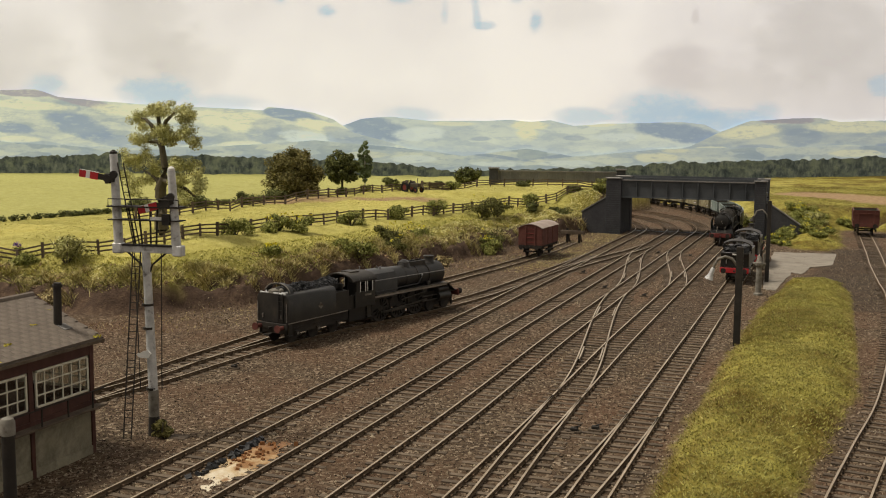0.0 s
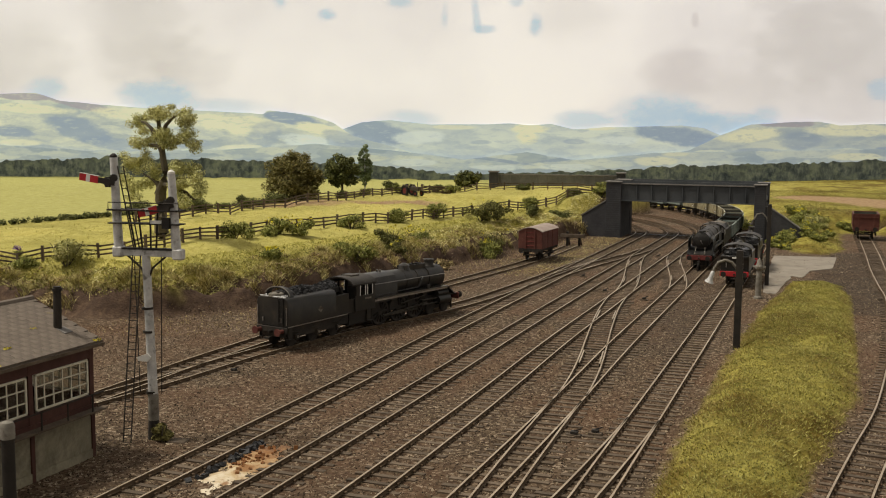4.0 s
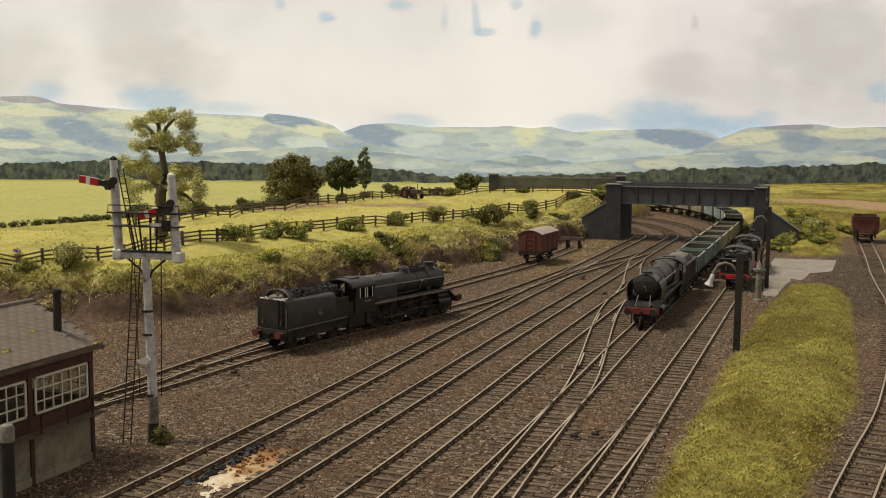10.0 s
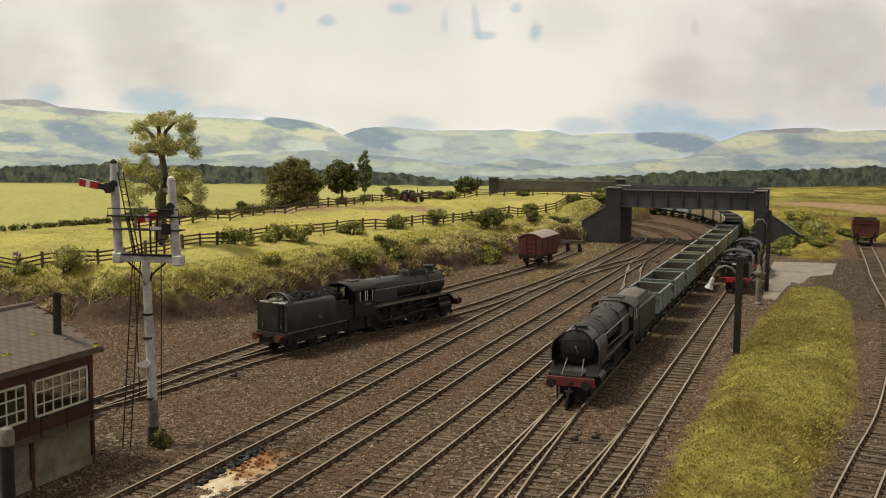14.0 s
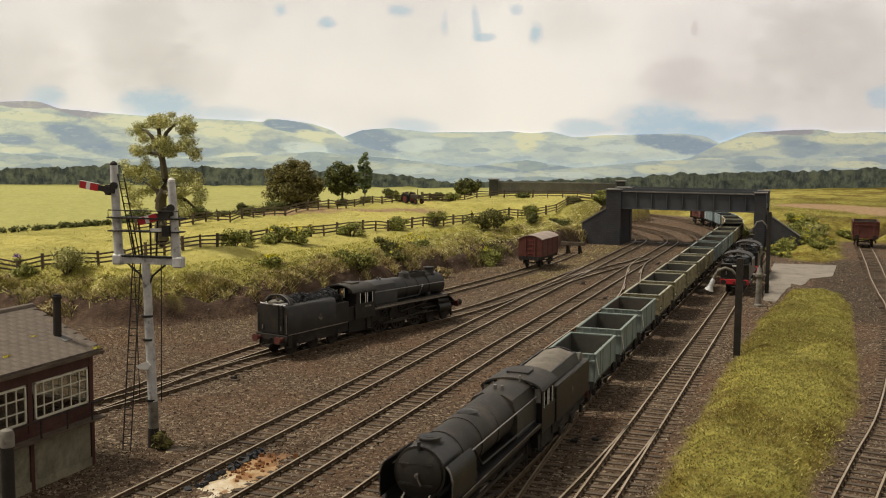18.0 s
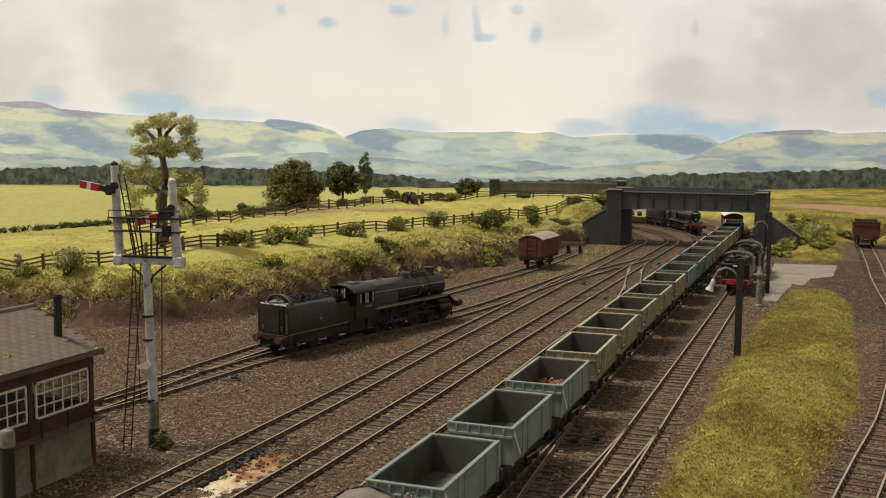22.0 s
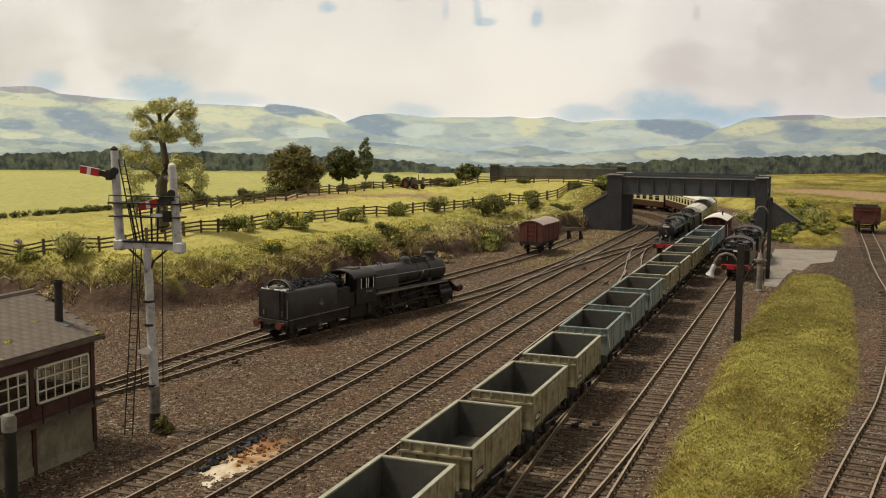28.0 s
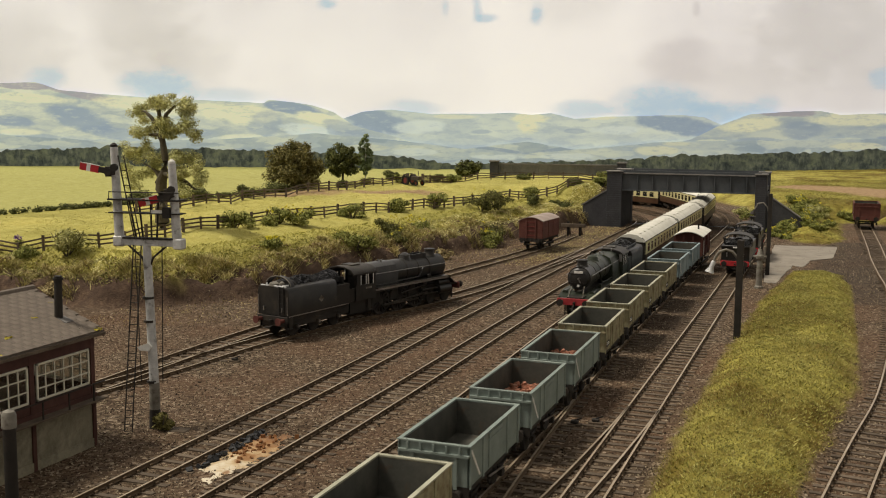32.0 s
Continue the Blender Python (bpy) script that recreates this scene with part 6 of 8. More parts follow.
def tender(name, label, paint, length=6.9, high=True, coal_seed=1, hood=False, beam=None):
    th = thing(name, label, "tender")
    zt = 3.05
    side_ = [(-1.22, 1.3), (-1.24, 2.75), (-1.12, 2.98), (-0.82, zt), (0.82, zt), (1.12, 2.98), (1.24, 2.75), (1.22, 1.3)]
    part("tank", Mesh().prism(side_, 1.6, length), paint, th, "weathered black tender tank", 40, bevel=0.02)
    part("tank_front", Mesh().box(-1.2, 1.2, 0.25, 1.62, 1.3, 2.6), paint, th)
    part("frame", Mesh().box(-0.98, 0.98, 0.1, length - 0.1, 0.62, 1.28), DARKIRON, th)
    for sx in (-1, 1):
        part("side_frame", Mesh().prism([(0.2, 1.28), (0.2, 0.75), (1.2, 0.6), (length - 1.2, 0.6), (length - 0.2, 0.75), (length - 0.2, 1.28)], sx * 1.0, sx * 1.08, "yz"), DARKIRON, th)
        if not hood:
            part("coping", Mesh().box(sx * 0.78, sx * 0.84, 0.9, length - 1.1, zt - 0.15, zt + 0.22), paint, th)
        for y in (1.3, 3.3, 5.3):
            part("axlebox", Mesh().box(sx * 1.06, sx * 1.2, y - 0.18, y + 0.18, 0.42, 0.78), DARKIRON, th, bevel=0.02)
            part("spring", Mesh().prism([(y - 0.55, 1.0), (y, 0.86), (y + 0.55, 1.0), (y, 0.96)], sx * 1.08, sx * 1.16, "yz"), DARKIRON, th)
        part("rear_step", Mesh().box(sx * 0.95, sx * 1.2, length - 0.45, length - 0.1, 0.5, 0.56).box(sx * 1.12, sx * 1.16, length - 0.45, length - 0.1, 0.5, 1.2), paint, th)
        part("axlebox_cover", Mesh().cyl((sx * 1.19, 1.3, 0.62), (sx * 1.23, 1.3, 0.62), 0.09, n=8).cyl((sx * 1.19, 3.3, 0.62), (sx * 1.23, 3.3, 0.62), 0.09, n=8).cyl((sx * 1.19, 5.3, 0.62), (sx * 1.23, 5.3, 0.62), 0.09, n=8), STEEL, th, "worn bright covers")
        part("tank_beading", Mesh().box(sx * 1.22, sx * 1.255, 0.4, length, 1.28, 1.33), STEEL, th, "worn edge of the footplate")
        part("rear_handrail", Mesh().tube([(sx * 1.14, length + 0.06, 1.4), (sx * 1.14, length + 0.06, 2.5)], 0.022), STEEL, th)
        part("rear_lamp_iron", Mesh().box(sx * 0.7, sx * 0.76, length, length + 0.08, 1.55, 1.8), STEEL, th)
    part("front_plate", Mesh().box(-1.0, 1.0, 0.6, 0.68, 2.3, zt + (0.0 if hood else 0.3)), paint, th)
    e = 0.3 if high else 0.0
    part("coal_plate", Mesh().prism([(-0.85, zt - 0.1), (-0.75, zt + 0.1 + e), (-0.4, zt + 0.3 + e), (0.4, zt + 0.3 + e), (0.75, zt + 0.1 + e), (0.85, zt - 0.1)], length - 1.25, length - 1.18), paint, th, "curved plate behind the coal", 40)
    if hood:
        arch = [(0.95 * math.sin(t), zt - 0.05 + 0.6 * math.cos(t)) for t in np.linspace(-1.57, 1.57, 13)]
        part("rear_hood", Mesh().prism(arch + [(x * 0.93, zt - 0.05 + (z - zt + 0.05) * 0.9) for x, z in reversed(arch)], length - 0.85, length - 0.45), paint, th, "arched plate over the tank top", 40)
        part("hood_edge", Mesh().tube([(1.0 * math.sin(t), length - 0.45, zt - 0.05 + 0.63 * math.cos(t)) for t in np.linspace(-1.5, 1.5, 13)], 0.03), PIPE, th, "scuffed pale edge")
        part("top_rail", Mesh().tube([(-1.0, length - 0.05, zt + 0.03), (1.0, length - 0.05, zt + 0.03)], 0.04).tube([(-0.85, length - 0.42, zt + 0.06), (-0.6, length - 0.12, zt + 0.06)], 0.05).tube([(0.85, length - 0.42, zt + 0.06), (0.6, length - 0.12, zt + 0.06)], 0.05), GREYPOST, th, "chalky pale deposit on the tank rim")
        for sx in (-1, 1):
            part("emblem", Mesh().prism([(2.9, 2.0), (3.15, 2.25), (3.4, 2.0), (3.15, 1.8)], sx * 1.238, sx * 1.246, "yz"), PIPE, th, "faded emblem")
        part("tank_vent", Mesh().spin((-0.45, length - 0.3, zt), (-0.45, length - 0.3, zt + 0.3), [(0, 0.16), (0.7, 0.16), (1, 0.06)], 10), PIPE, th, "pale vent cap")
        part("tank_dome", Mesh().spin((0.15, length - 0.35, zt), (0.15, length - 0.35, zt + 0.25), [(0, 0.4), (0.6, 0.36), (1, 0.12)], 14), PIPE, th, "pale dome")
    part("filler", Mesh().spin((0, length - 0.65, zt), (0, length - 0.65, zt + 0.32), [(0, 0.3), (0.8, 0.3), (1, 0.2)], 14), LOCO_TOP, th)
    part("buffer_beam", Mesh().box(-1.2, 1.2, length - 0.02, length + 0.1, 0.92, 1.27), beam or BEAMDULL, th, "dull red rear beam" if beam is None else "rusty black rear beam", bevel=0.015)
    buffers(th, length + 0.1, True, mat=BEAMDULL)
    lad = part("ladder", Mesh().box(-0.86, -0.82, length + 0.02, length + 0.06, 1.35, 3.1).box(-0.52, -0.48, length + 0.02, length + 0.06, 1.35, 3.1), paint, th, "rear ladder")
    for k in range(6):
        part("rung", Mesh().box(-0.84, -0.5, length + 0.03, length + 0.06, 1.5 + k * 0.27, 1.54 + k * 0.27), paint, lad)
    r = random.Random(coal_seed)
    m = Mesh()
    for k in range(700 if hood else 330):
        x, y = r.uniform(-0.72, 0.72), r.uniform(0.75, length - 1.35)
        h = zt - 0.1 + (0.5 if high else 0.4 if hood else 0.25) * (1 - (x / 0.8) ** 2) * (0.75 + 0.25 * math.sin(y * 2.1)) + r.uniform(-0.06, 0.06)
        q = r.uniform(0.05, 0.1) if hood else r.uniform(0.07, 0.16)
        e = Euler((r.uniform(0, 3), r.uniform(0, 3), 0)).to_matrix().to_4x4()
        m.box(-q, q, -q * 0.8, q * 0.8, -q * 0.7, q * 0.7, Matrix.Translation((x, y, h)) @ e)
    m.box(-0.78, 0.78, 0.7, length - 1.2, zt - 0.3, zt + 0.02)
    tagged(part("coal", m, COAL, th, "heaped black coal", 0), kind="stuff")
    wheels(th, (1.3, 3.3, 5.3), 0.5)
    return th


def inset_tender(name, label, paint, length):
    """A tender whose narrow bunker, heaped with dusty coal, stands inside wide flat-topped tanks."""
    th = thing(name, label, "tender")
    zl, zb = 2.72, 3.2
    part("tank", Mesh().box(-1.22, 1.22, 0.25, length, 1.2, zl), paint, th, "grimy black flat-topped tank", 40, bevel=0.03)
    for sx in (-1, 1):
        part("tank_ledge", Mesh().box(sx * 0.98, sx * 1.2, 0.3, length - 0.05, zl + 0.004, zl + 0.02), LOCO_TOP, th, "dusty tank ledge")
        part("bunker_side", Mesh().prism([(sx * 0.98, zl - 0.05), (sx * 0.8, zb), (sx * 0.74, zb), (sx * 0.9, zl - 0.05)], 0.3, length - 1.0), paint, th, "sloping bunker side")
        part("side_frame", Mesh().prism([(0.2, 1.2), (0.2, 0.75), (1.2, 0.6), (length - 1.2, 0.6), (length - 0.2, 0.75), (length - 0.2, 1.2)], sx * 1.0, sx * 1.08, "yz"), DARKIRON, th)
        for y in (1.3, 3.3, 5.3):
            part("axlebox", Mesh().box(sx * 1.06, sx * 1.2, y - 0.18, y + 0.18, 0.42, 0.78), DARKIRON, th, bevel=0.02)
            part("spring", Mesh().prism([(y - 0.55, 1.0), (y, 0.86), (y + 0.55, 1.0), (y, 0.96)], sx * 1.08, sx * 1.16, "yz"), DARKIRON, th)
        part("emblem", Mesh().prism([(2.9, 2.0), (3.1, 2.22), (3.3, 2.0), (3.1, 1.78)], sx * 1.222, sx * 1.228, "yz"), PIPE, th, "faded emblem")
        part("rear_handrail", Mesh().tube([(sx * 1.14, length + 0.06, 1.4), (sx * 1.14, length + 0.06, 2.5)], 0.022), STEEL, th)
        part("vent", Mesh().spin((sx * 0.85, length - 0.35, zl), (sx * 0.85, length - 0.35, zl + 0.34), [(0, 0.1), (0.7, 0.1), (1, 0.05)], 10), PIPE, th, "pale vent cap")
    arch = [(0.9 * math.sin(t), zl + 0.66 * math.cos(t)) for t in np.linspace(-1.5, 1.5, 13)]
    part("bunker_back", Mesh().prism(arch, length - 1.05, length - 0.97), paint, th, "arched plate behind the coal", 40)
    gx, gy = np.meshgrid(np.linspace(-0.82, 0.82, 26), np.linspace(0.32, length - 1.06, 70))
    z = zb - 0.12 + 0.24 * (1 - (gx / 0.82) ** 2) + 0.1 * fbm(gx * 2.2, gy * 2.2, 81) + 0.05 * fbm(gx * 9, gy * 9, 83)
    i = np.arange(gx.size).reshape(gx.shape)
    q = np.stack([i[:-1, :-1], i[:-1, 1:], i[1:, 1:], i[1:, :-1]], -1).reshape(-1, 4)
    tagged(part("coal", Mesh().add(np.stack([gx, gy, z], -1).reshape(-1, 3).tolist(), q.tolist()), ASHY, th, "pale dusty small coal", 60), kind="stuff")
    part("filler", Mesh().spin((0, length - 0.5, zl), (0, length - 0.5, zl + 0.3), [(0, 0.28), (0.8, 0.28), (1, 0.18)], 14), LOCO_TOP, th)
    part("buffer_beam", Mesh().box(-1.2, 1.2, length - 0.02, length + 0.1, 0.82, 1.27), BEAMDULL, th, "dull red rear beam", bevel=0.015)
    buffers(th, length + 0.1, True, mat=DARKIRON)
    lad = part("ladder", Mesh().box(0.5, 0.54, length + 0.02, length + 0.06, 1.35, 2.95).box(0.84, 0.88, length + 0.02, length + 0.06, 1.35, 2.95), PIPE, th, "rear ladder")
    for k in range(6):
        part("rung", Mesh().box(0.52, 0.86, length + 0.03, length + 0.06, 1.5 + k * 0.25, 1.54 + k * 0.25), PIPE, lad)
    part("frame", Mesh().box(-0.98, 0.98, 0.1, length - 0.1, 0.62, 1.2), DARKIRON, th)
    wheels(th, (1.3, 3.3, 5.3), 0.5)
    return th


def mineral_wagon(label, paint, stripe, load):
    """A steel open wagon: thin walls, lipped rim, ribs, doors and underframe."""
    th = thing("mineral_wagon", label, "open wagon", group="wagons of the ore train")
    L, w, z0, z1 = 5.36, 1.22, 1.28, 2.6
    t = 0.07
    for sx in (-1, 1):
        s = part("side", Mesh().box(sx * (w - t), sx * w, 0, L, z0, z1), paint, th)
        for y in (0.06, 1.35, L - 1.35, L - 0.06):
            part("rib", Mesh().box(sx * w, sx * (w + 0.035), y - 0.06, y + 0.06, z0 - 0.05, z1 - 0.05), paint, s)
        part("door", Mesh().box(sx * w, sx * (w + 0.03), L / 2 - 0.75, L / 2 + 0.75, z0 + 0.06, z1 - 0.28), paint, s, bevel=0.012)
        part("door_flap", Mesh().box(sx * w, sx * (w + 0.035), L / 2 - 0.75, L / 2 + 0.75, z1 - 0.24, z1 - 0.08), paint, s)
        if stripe:
            part("stripe", Mesh().prism([(0.1, z1 - 0.12), (0.22, z1 - 0.12), (1.1, z0 + 0.12), (0.98, z0 + 0.12)] if sx > 0 else [(L - 0.1, z1 - 0.12), (L - 0.22, z1 - 0.12), (L - 1.1, z0 + 0.12), (L - 0.98, z0 + 0.12)], sx * (w + 0.004), sx * (w + 0.016), "yz"), WHITE, s, "white diagonal stripe")
        else:
            part("patch", Mesh().box(sx * (w + 0.004), sx * (w + 0.012), 0.35, 1.1, z0 + 0.2, z0 + 0.5), DARKIRON, s, "dark painted patch")
            part("lettering", Mesh().box(sx * (w + 0.012), sx * (w + 0.016), 0.42, 1.02, z0 + 0.3, z0 + 0.36).box(sx * (w + 0.012), sx * (w + 0.016), 0.42, 0.85, z0 + 0.4, z0 + 0.45), WHITE, s)
        part("solebar", Mesh().box(sx * 0.92, sx * 1.02, 0, L, 0.92, 1.22), DARKIRON, th)
        for y in (1.2, L - 1.2):
            part("axle_guard", Mesh().prism([(y - 0.34, 0.95), (y - 0.16, 0.36), (y + 0.16, 0.36), (y + 0.34, 0.95)], sx * 0.9, sx * 0.95, "yz").box(sx * 0.93, sx * 1.06, y - 0.14, y + 0.14, 0.34, 0.62), DARKIRON, th)
            part("spring", Mesh().prism([(y - 0.5, 0.84), (y, 0.68), (y + 0.5, 0.84), (y, 0.8)], sx * 0.96, sx * 1.04, "yz"), DARKIRON, th)
        part("brake_lever", Mesh().bar((sx * 1.08, L / 2 - 0.2, 0.85), (sx * 1.08, L - 0.5, 0.62), 0.04, 0.06), STEEL, th)
        part("v_hanger", Mesh().prism([(L / 2 - 0.35, 1.0), (L / 2, 0.5), (L / 2 + 0.35, 1.0), (L / 2, 0.62)], sx * 1.0, sx * 1.04, "yz"), DARKIRON, th)
    for y, s in ((0, -1), (L, 1)):
        e = part("end", Mesh().box(-w, w, y - (0 if s < 0 else t), y + (t if s < 0 else 0), z0, z1), paint, th)
        part("end_rail", Mesh().box(-w, w, y, y + s * 0.1, z1 - 0.34, z1 - 0.26), paint, e)
        for x in (-0.9, -0.45, 0.0, 0.45, 0.9):
            part("gusset", Mesh().box(x - 0.03, x + 0.03, y, y + s * 0.09, z1 - 0.3, z1 - 0.02), paint, e)
        for x in (-0.75, 0.75):
            part("end_rib", Mesh().box(x - 0.06, x + 0.06, y, y + s * 0.07, z0 - 0.1, z1 - 0.34), paint, e)
        part("headstock", Mesh().box(-1.18, 1.18, y - 0.02, y + 0.1 * (1 if s < 0 else -1), 0.9, 1.26), DARKIRON, th)
        buffers(th, y, s > 0, x=0.86)
    part("floor", Mesh().box(-w + t, w - t, t, L - t, z0 - 0.02, z0 + 0.05), INSIDE, th, "dark floor with brown patches")
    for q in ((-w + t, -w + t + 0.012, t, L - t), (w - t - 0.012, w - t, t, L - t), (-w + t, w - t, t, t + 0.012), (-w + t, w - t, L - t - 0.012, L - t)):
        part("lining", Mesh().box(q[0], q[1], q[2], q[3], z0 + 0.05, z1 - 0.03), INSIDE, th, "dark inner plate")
    rim = Mesh()
    for q in ((-w - 0.05, -w + t + 0.02, -0.05, L + 0.05), (w - t - 0.02, w + 0.05, -0.05, L + 0.05), (-w + t, w - t, -0.05, t + 0.02), (-w + t, w - t, L - t - 0.02, L + 0.05)):
        rim.box(q[0], q[1], q[2], q[3], z1, z1 + 0.05)
    part("rim", rim, paint if stripe or paint is MAROON else RIM, th, "rolled rim")
    if load:
        r = random.Random(load)
        m = Mesh().box(-w + 0.12, w - 0.12, L * 0.5, L - 0.15, z0, z0 + 0.12)
        for k in range(240):
            x, y = r.uniform(-w + 0.2, w - 0.2), r.uniform(L * 0.5, L - 0.2)
            h = z0 + 0.1 + 0.5 * (y / L - 0.5) + r.uniform(-0.05, 0.08)
            q = r.uniform(0.035, 0.09)
            m.box(-q, q, -q, q, -q * 0.7, q * 0.7, Matrix.Translation((x, y, h)) @ Euler((r.uniform(0, 3), r.uniform(0, 3), 0)).to_matrix().to_4x4())
        tagged(part("ore", m, ORE, th, "rust-red ore left in the bottom", 0), kind="stuff")
    wheels(th, (1.2, L - 1.2), 0.46)
    return th


def roof_arc(w, z, rise, n=11):
    a = [(w * k, z + rise * (1 - k * k)) for k in np.linspace(-1, 1, n)]
    return a + [(x * 0.97, q - 0.06) for x, q in reversed(a)]


def box_van(name, label, category, L=5.4, roof=VANROOF, end_bars=True, verandah=False, lamp=False):
    th = thing(name, label, category)
    w, z0, z1 = 1.24, 1.2, 3.05
    y0 = 0.9 if verandah else 0
    part("body", Mesh().box(-w, w, y0, L - (0.9 if verandah else 0), z0, z1).prism([(-w, z1), (w, z1), (0.7 * w, z1 + 0.2), (0, z1 + 0.3), (-0.7 * w, z1 + 0.2)], y0, L - (0.9 if verandah else 0)), MAROON, th, "planked brown body")
    for sx in (-1, 1):
        for k in range(7):
            part("plank", Mesh().box(sx * w, sx * (w + 0.018), y0 + 0.02, L - y0 - 0.02, z0 + 0.02 + k * 0.262, z0 + 0.255 + k * 0.262), MAROON, th)
        for y in (y0 + 0.08, L * 0.36, L * 0.64, L - y0 - 0.08):
            part("strap", Mesh().box(sx * w, sx * (w + 0.05), y - 0.05, y + 0.05, z0, z1), MAROON, th)
        part("solebar", Mesh().box(sx * 0.94, sx * 1.04, 0, L, 0.9, 1.2), DARKIRON, th)
        part("step_board", Mesh().box(sx * 1.1, sx * 1.28, 0.6, L - 0.6, 0.62, 0.67), DARKIRON, th)
        for y in (1.1, L - 1.1):
            part("axle_guard", Mesh().prism([(y - 0.34, 0.95), (y - 0.16, 0.36), (y + 0.16, 0.36), (y + 0.34, 0.95)], sx * 0.9, sx * 0.95, "yz").box(sx * 0.93, sx * 1.06, y - 0.14, y + 0.14, 0.34, 0.62), DARKIRON, th)
        if lamp:
            part("handrail", Mesh().tube([(sx * (w + 0.06), 0.7, 1.3), (sx * (w + 0.06), 0.7, 2.6)], 0.03), WHITE, th, "white handrail")
            part("duckets", Mesh().box(sx * w, sx * (w + 0.16), L / 2 - 0.4, L / 2 + 0.4, 2.0, 2.9), MAROON, th)
    for y, s in ((0, -1), (L, 1)):
        ye = y0 if s < 0 else L - y0
        for k in range(7):
            part("end_plank", Mesh().box(-w, w, ye, ye + s * 0.018, z0 + 0.02 + k * 0.262, z0 + 0.255 + k * 0.262), MAROON, th)
        if end_bars:
            for x in (-0.5, 0.5):
                part("end_post", Mesh().box(x - 0.07, x + 0.07, ye, ye + s * 0.1, z0, z1 + 0.1), MAROON, th)
            for k in range(4):
                part("end_rung", Mesh().box(-0.5, 0.5, ye, ye + s * 0.06, z0 + 0.3 + k * 0.45, z0 + 0.38 + k * 0.45), RED, th)
        if verandah:
            part("verandah_rail", Mesh().box(-w, w, y, y - s * 0.08, z0, 2.1), MAROON, th, "low verandah panel")
            for x in (-w + 0.05, -0.4, 0.4, w - 0.05):
                part("verandah_post", Mesh().box(x - 0.05, x + 0.05, y, y - s * 0.08, 2.1, z1), MAROON, th)
        part("headstock", Mesh().box(-1.2, 1.2, y - 0.03, y + 0.03, 0.88, 1.24), DARKIRON, th)
        buffers(th, y, s > 0, x=0.86)
    part("floor", Mesh().box(-w, w, 0, L, 1.14, 1.2), DARKIRON, th)
    part("roof", Mesh().prism(roof_arc(w + 0.1, z1 - 0.03, 0.42), -0.1, L + 0.1), roof, th, "curved pale roof" if roof is PALEROOF else "curved dusty roof", 40)
    if lamp:
        part("stove_pipe", Mesh().cyl((0.5, L / 2, 3.3), (0.5, L / 2, 3.85), 0.08, n=8), DARKIRON, th)
        part("roof_rib", Mesh().box(-w, w, L / 2 - 0.02, L / 2 + 0.02, 3.0, 3.1), PALEROOF, th)
    wheels(th, (1.1, L - 1.1), 0.46)
    return th


def coach():
    th = thing("passenger_coach", "cream and brown passenger coach with a pale roof", "railway coach", group="coaches of the passenger train")
    L, w = 19.2, 1.3
    part("underframe", Mesh().box(-1.05, 1.05, 0, L, 0.95, 1.2).box(-0.9, 0.9, 7.5, 11.8, 0.55, 0.95), DARKIRON, th)
    part("interior", Mesh().box(-1.1, 1.1, 0.3, L - 0.3, 1.25, 1.9), CHOC, th)
    for sx in (-1, 1):
        part("lower_panel", Mesh().box(sx * (w - 0.05), sx * w, 0, L, 1.1, 1.95), CHOC, th, "chocolate brown lower panel")
        ws = [(1.2 + k * 1.72, 2.25 + k * 1.72) for k in range(10)]
        up = Mesh().box(sx * (w - 0.06), sx * (w - 0.005), 0, L, 1.95, 2.12).box(sx * (w - 0.06), sx * (w - 0.005), 0, L, 2.85, 3.1)
        last = 0
        for a, b in ws + [(L, L)]:
            up.box(sx * (w - 0.06), sx * (w - 0.005), last, a, 2.12, 2.85)
            last = b
        part("upper_panel", up, CREAM, th, "cream upper panel")
        for a, b in ws:
            g = part("window", Mesh().box(sx * (w - 0.05), sx * (w - 0.03), a, b, 2.12, 2.85), COACHGLASS, th, "dark coach window", smooth=0)
            part("window_bar", Mesh().box(sx * (w - 0.03), sx * (w - 0.012), a, b, 2.6, 2.63), CREAM, g)
        part("lining", Mesh().box(sx * (w - 0.002), sx * (w + 0.006), 0, L, 1.93, 1.98), DARKIRON, th)
        part("cantrail", Mesh().box(sx * (w - 0.05), sx * (w + 0.01), 0, L, 3.08, 3.14), DARKIRON, th)
        for yb in (2.8, L - 2.8):
            part("bogie_frame", Mesh().box(sx * 0.95, sx * 1.05, yb - 1.7, yb + 1.7, 0.45, 0.75), DARKIRON, th)
    for y, s in ((0, -1), (L, 1)):
        part("end", Mesh().prism([(-w, 1.1), (w, 1.1), (w, 3.1), (0.8 * w, 3.4), (0, 3.62), (-0.8 * w, 3.4), (-w, 3.1)], y, y - s * 0.08), DARKIRON, th, "black coach end")
        part("gangway", Mesh().box(-0.45, 0.45, y, y + s * 0.4, 1.2, 3.3), DARKIRON, th)
        buffers(th, y, s > 0, x=0.9)
    part("roof", Mesh().prism([(w * k * 1.01, 3.08 + 0.62 * (1 - abs(k) ** 2.3)) for k in np.linspace(-1, 1, 15)] + [(w * 0.9, 3.05), (-w * 0.9, 3.05)], -0.05, L + 0.05), PALEROOF, th, "pale cream curved roof", 40)
    for k in range(9):
        for sx in (-0.5, 0.5):
            part("roof_vent", Mesh().box(sx - 0.12, sx + 0.12, 1.5 + k * 2.0, 1.85 + k * 2.0, 3.52, 3.68), PALEROOF, th)
    for yb in (2.8, L - 2.8):
        wheels(th, (yb - 1.2, yb + 1.2), 0.46)
    return th


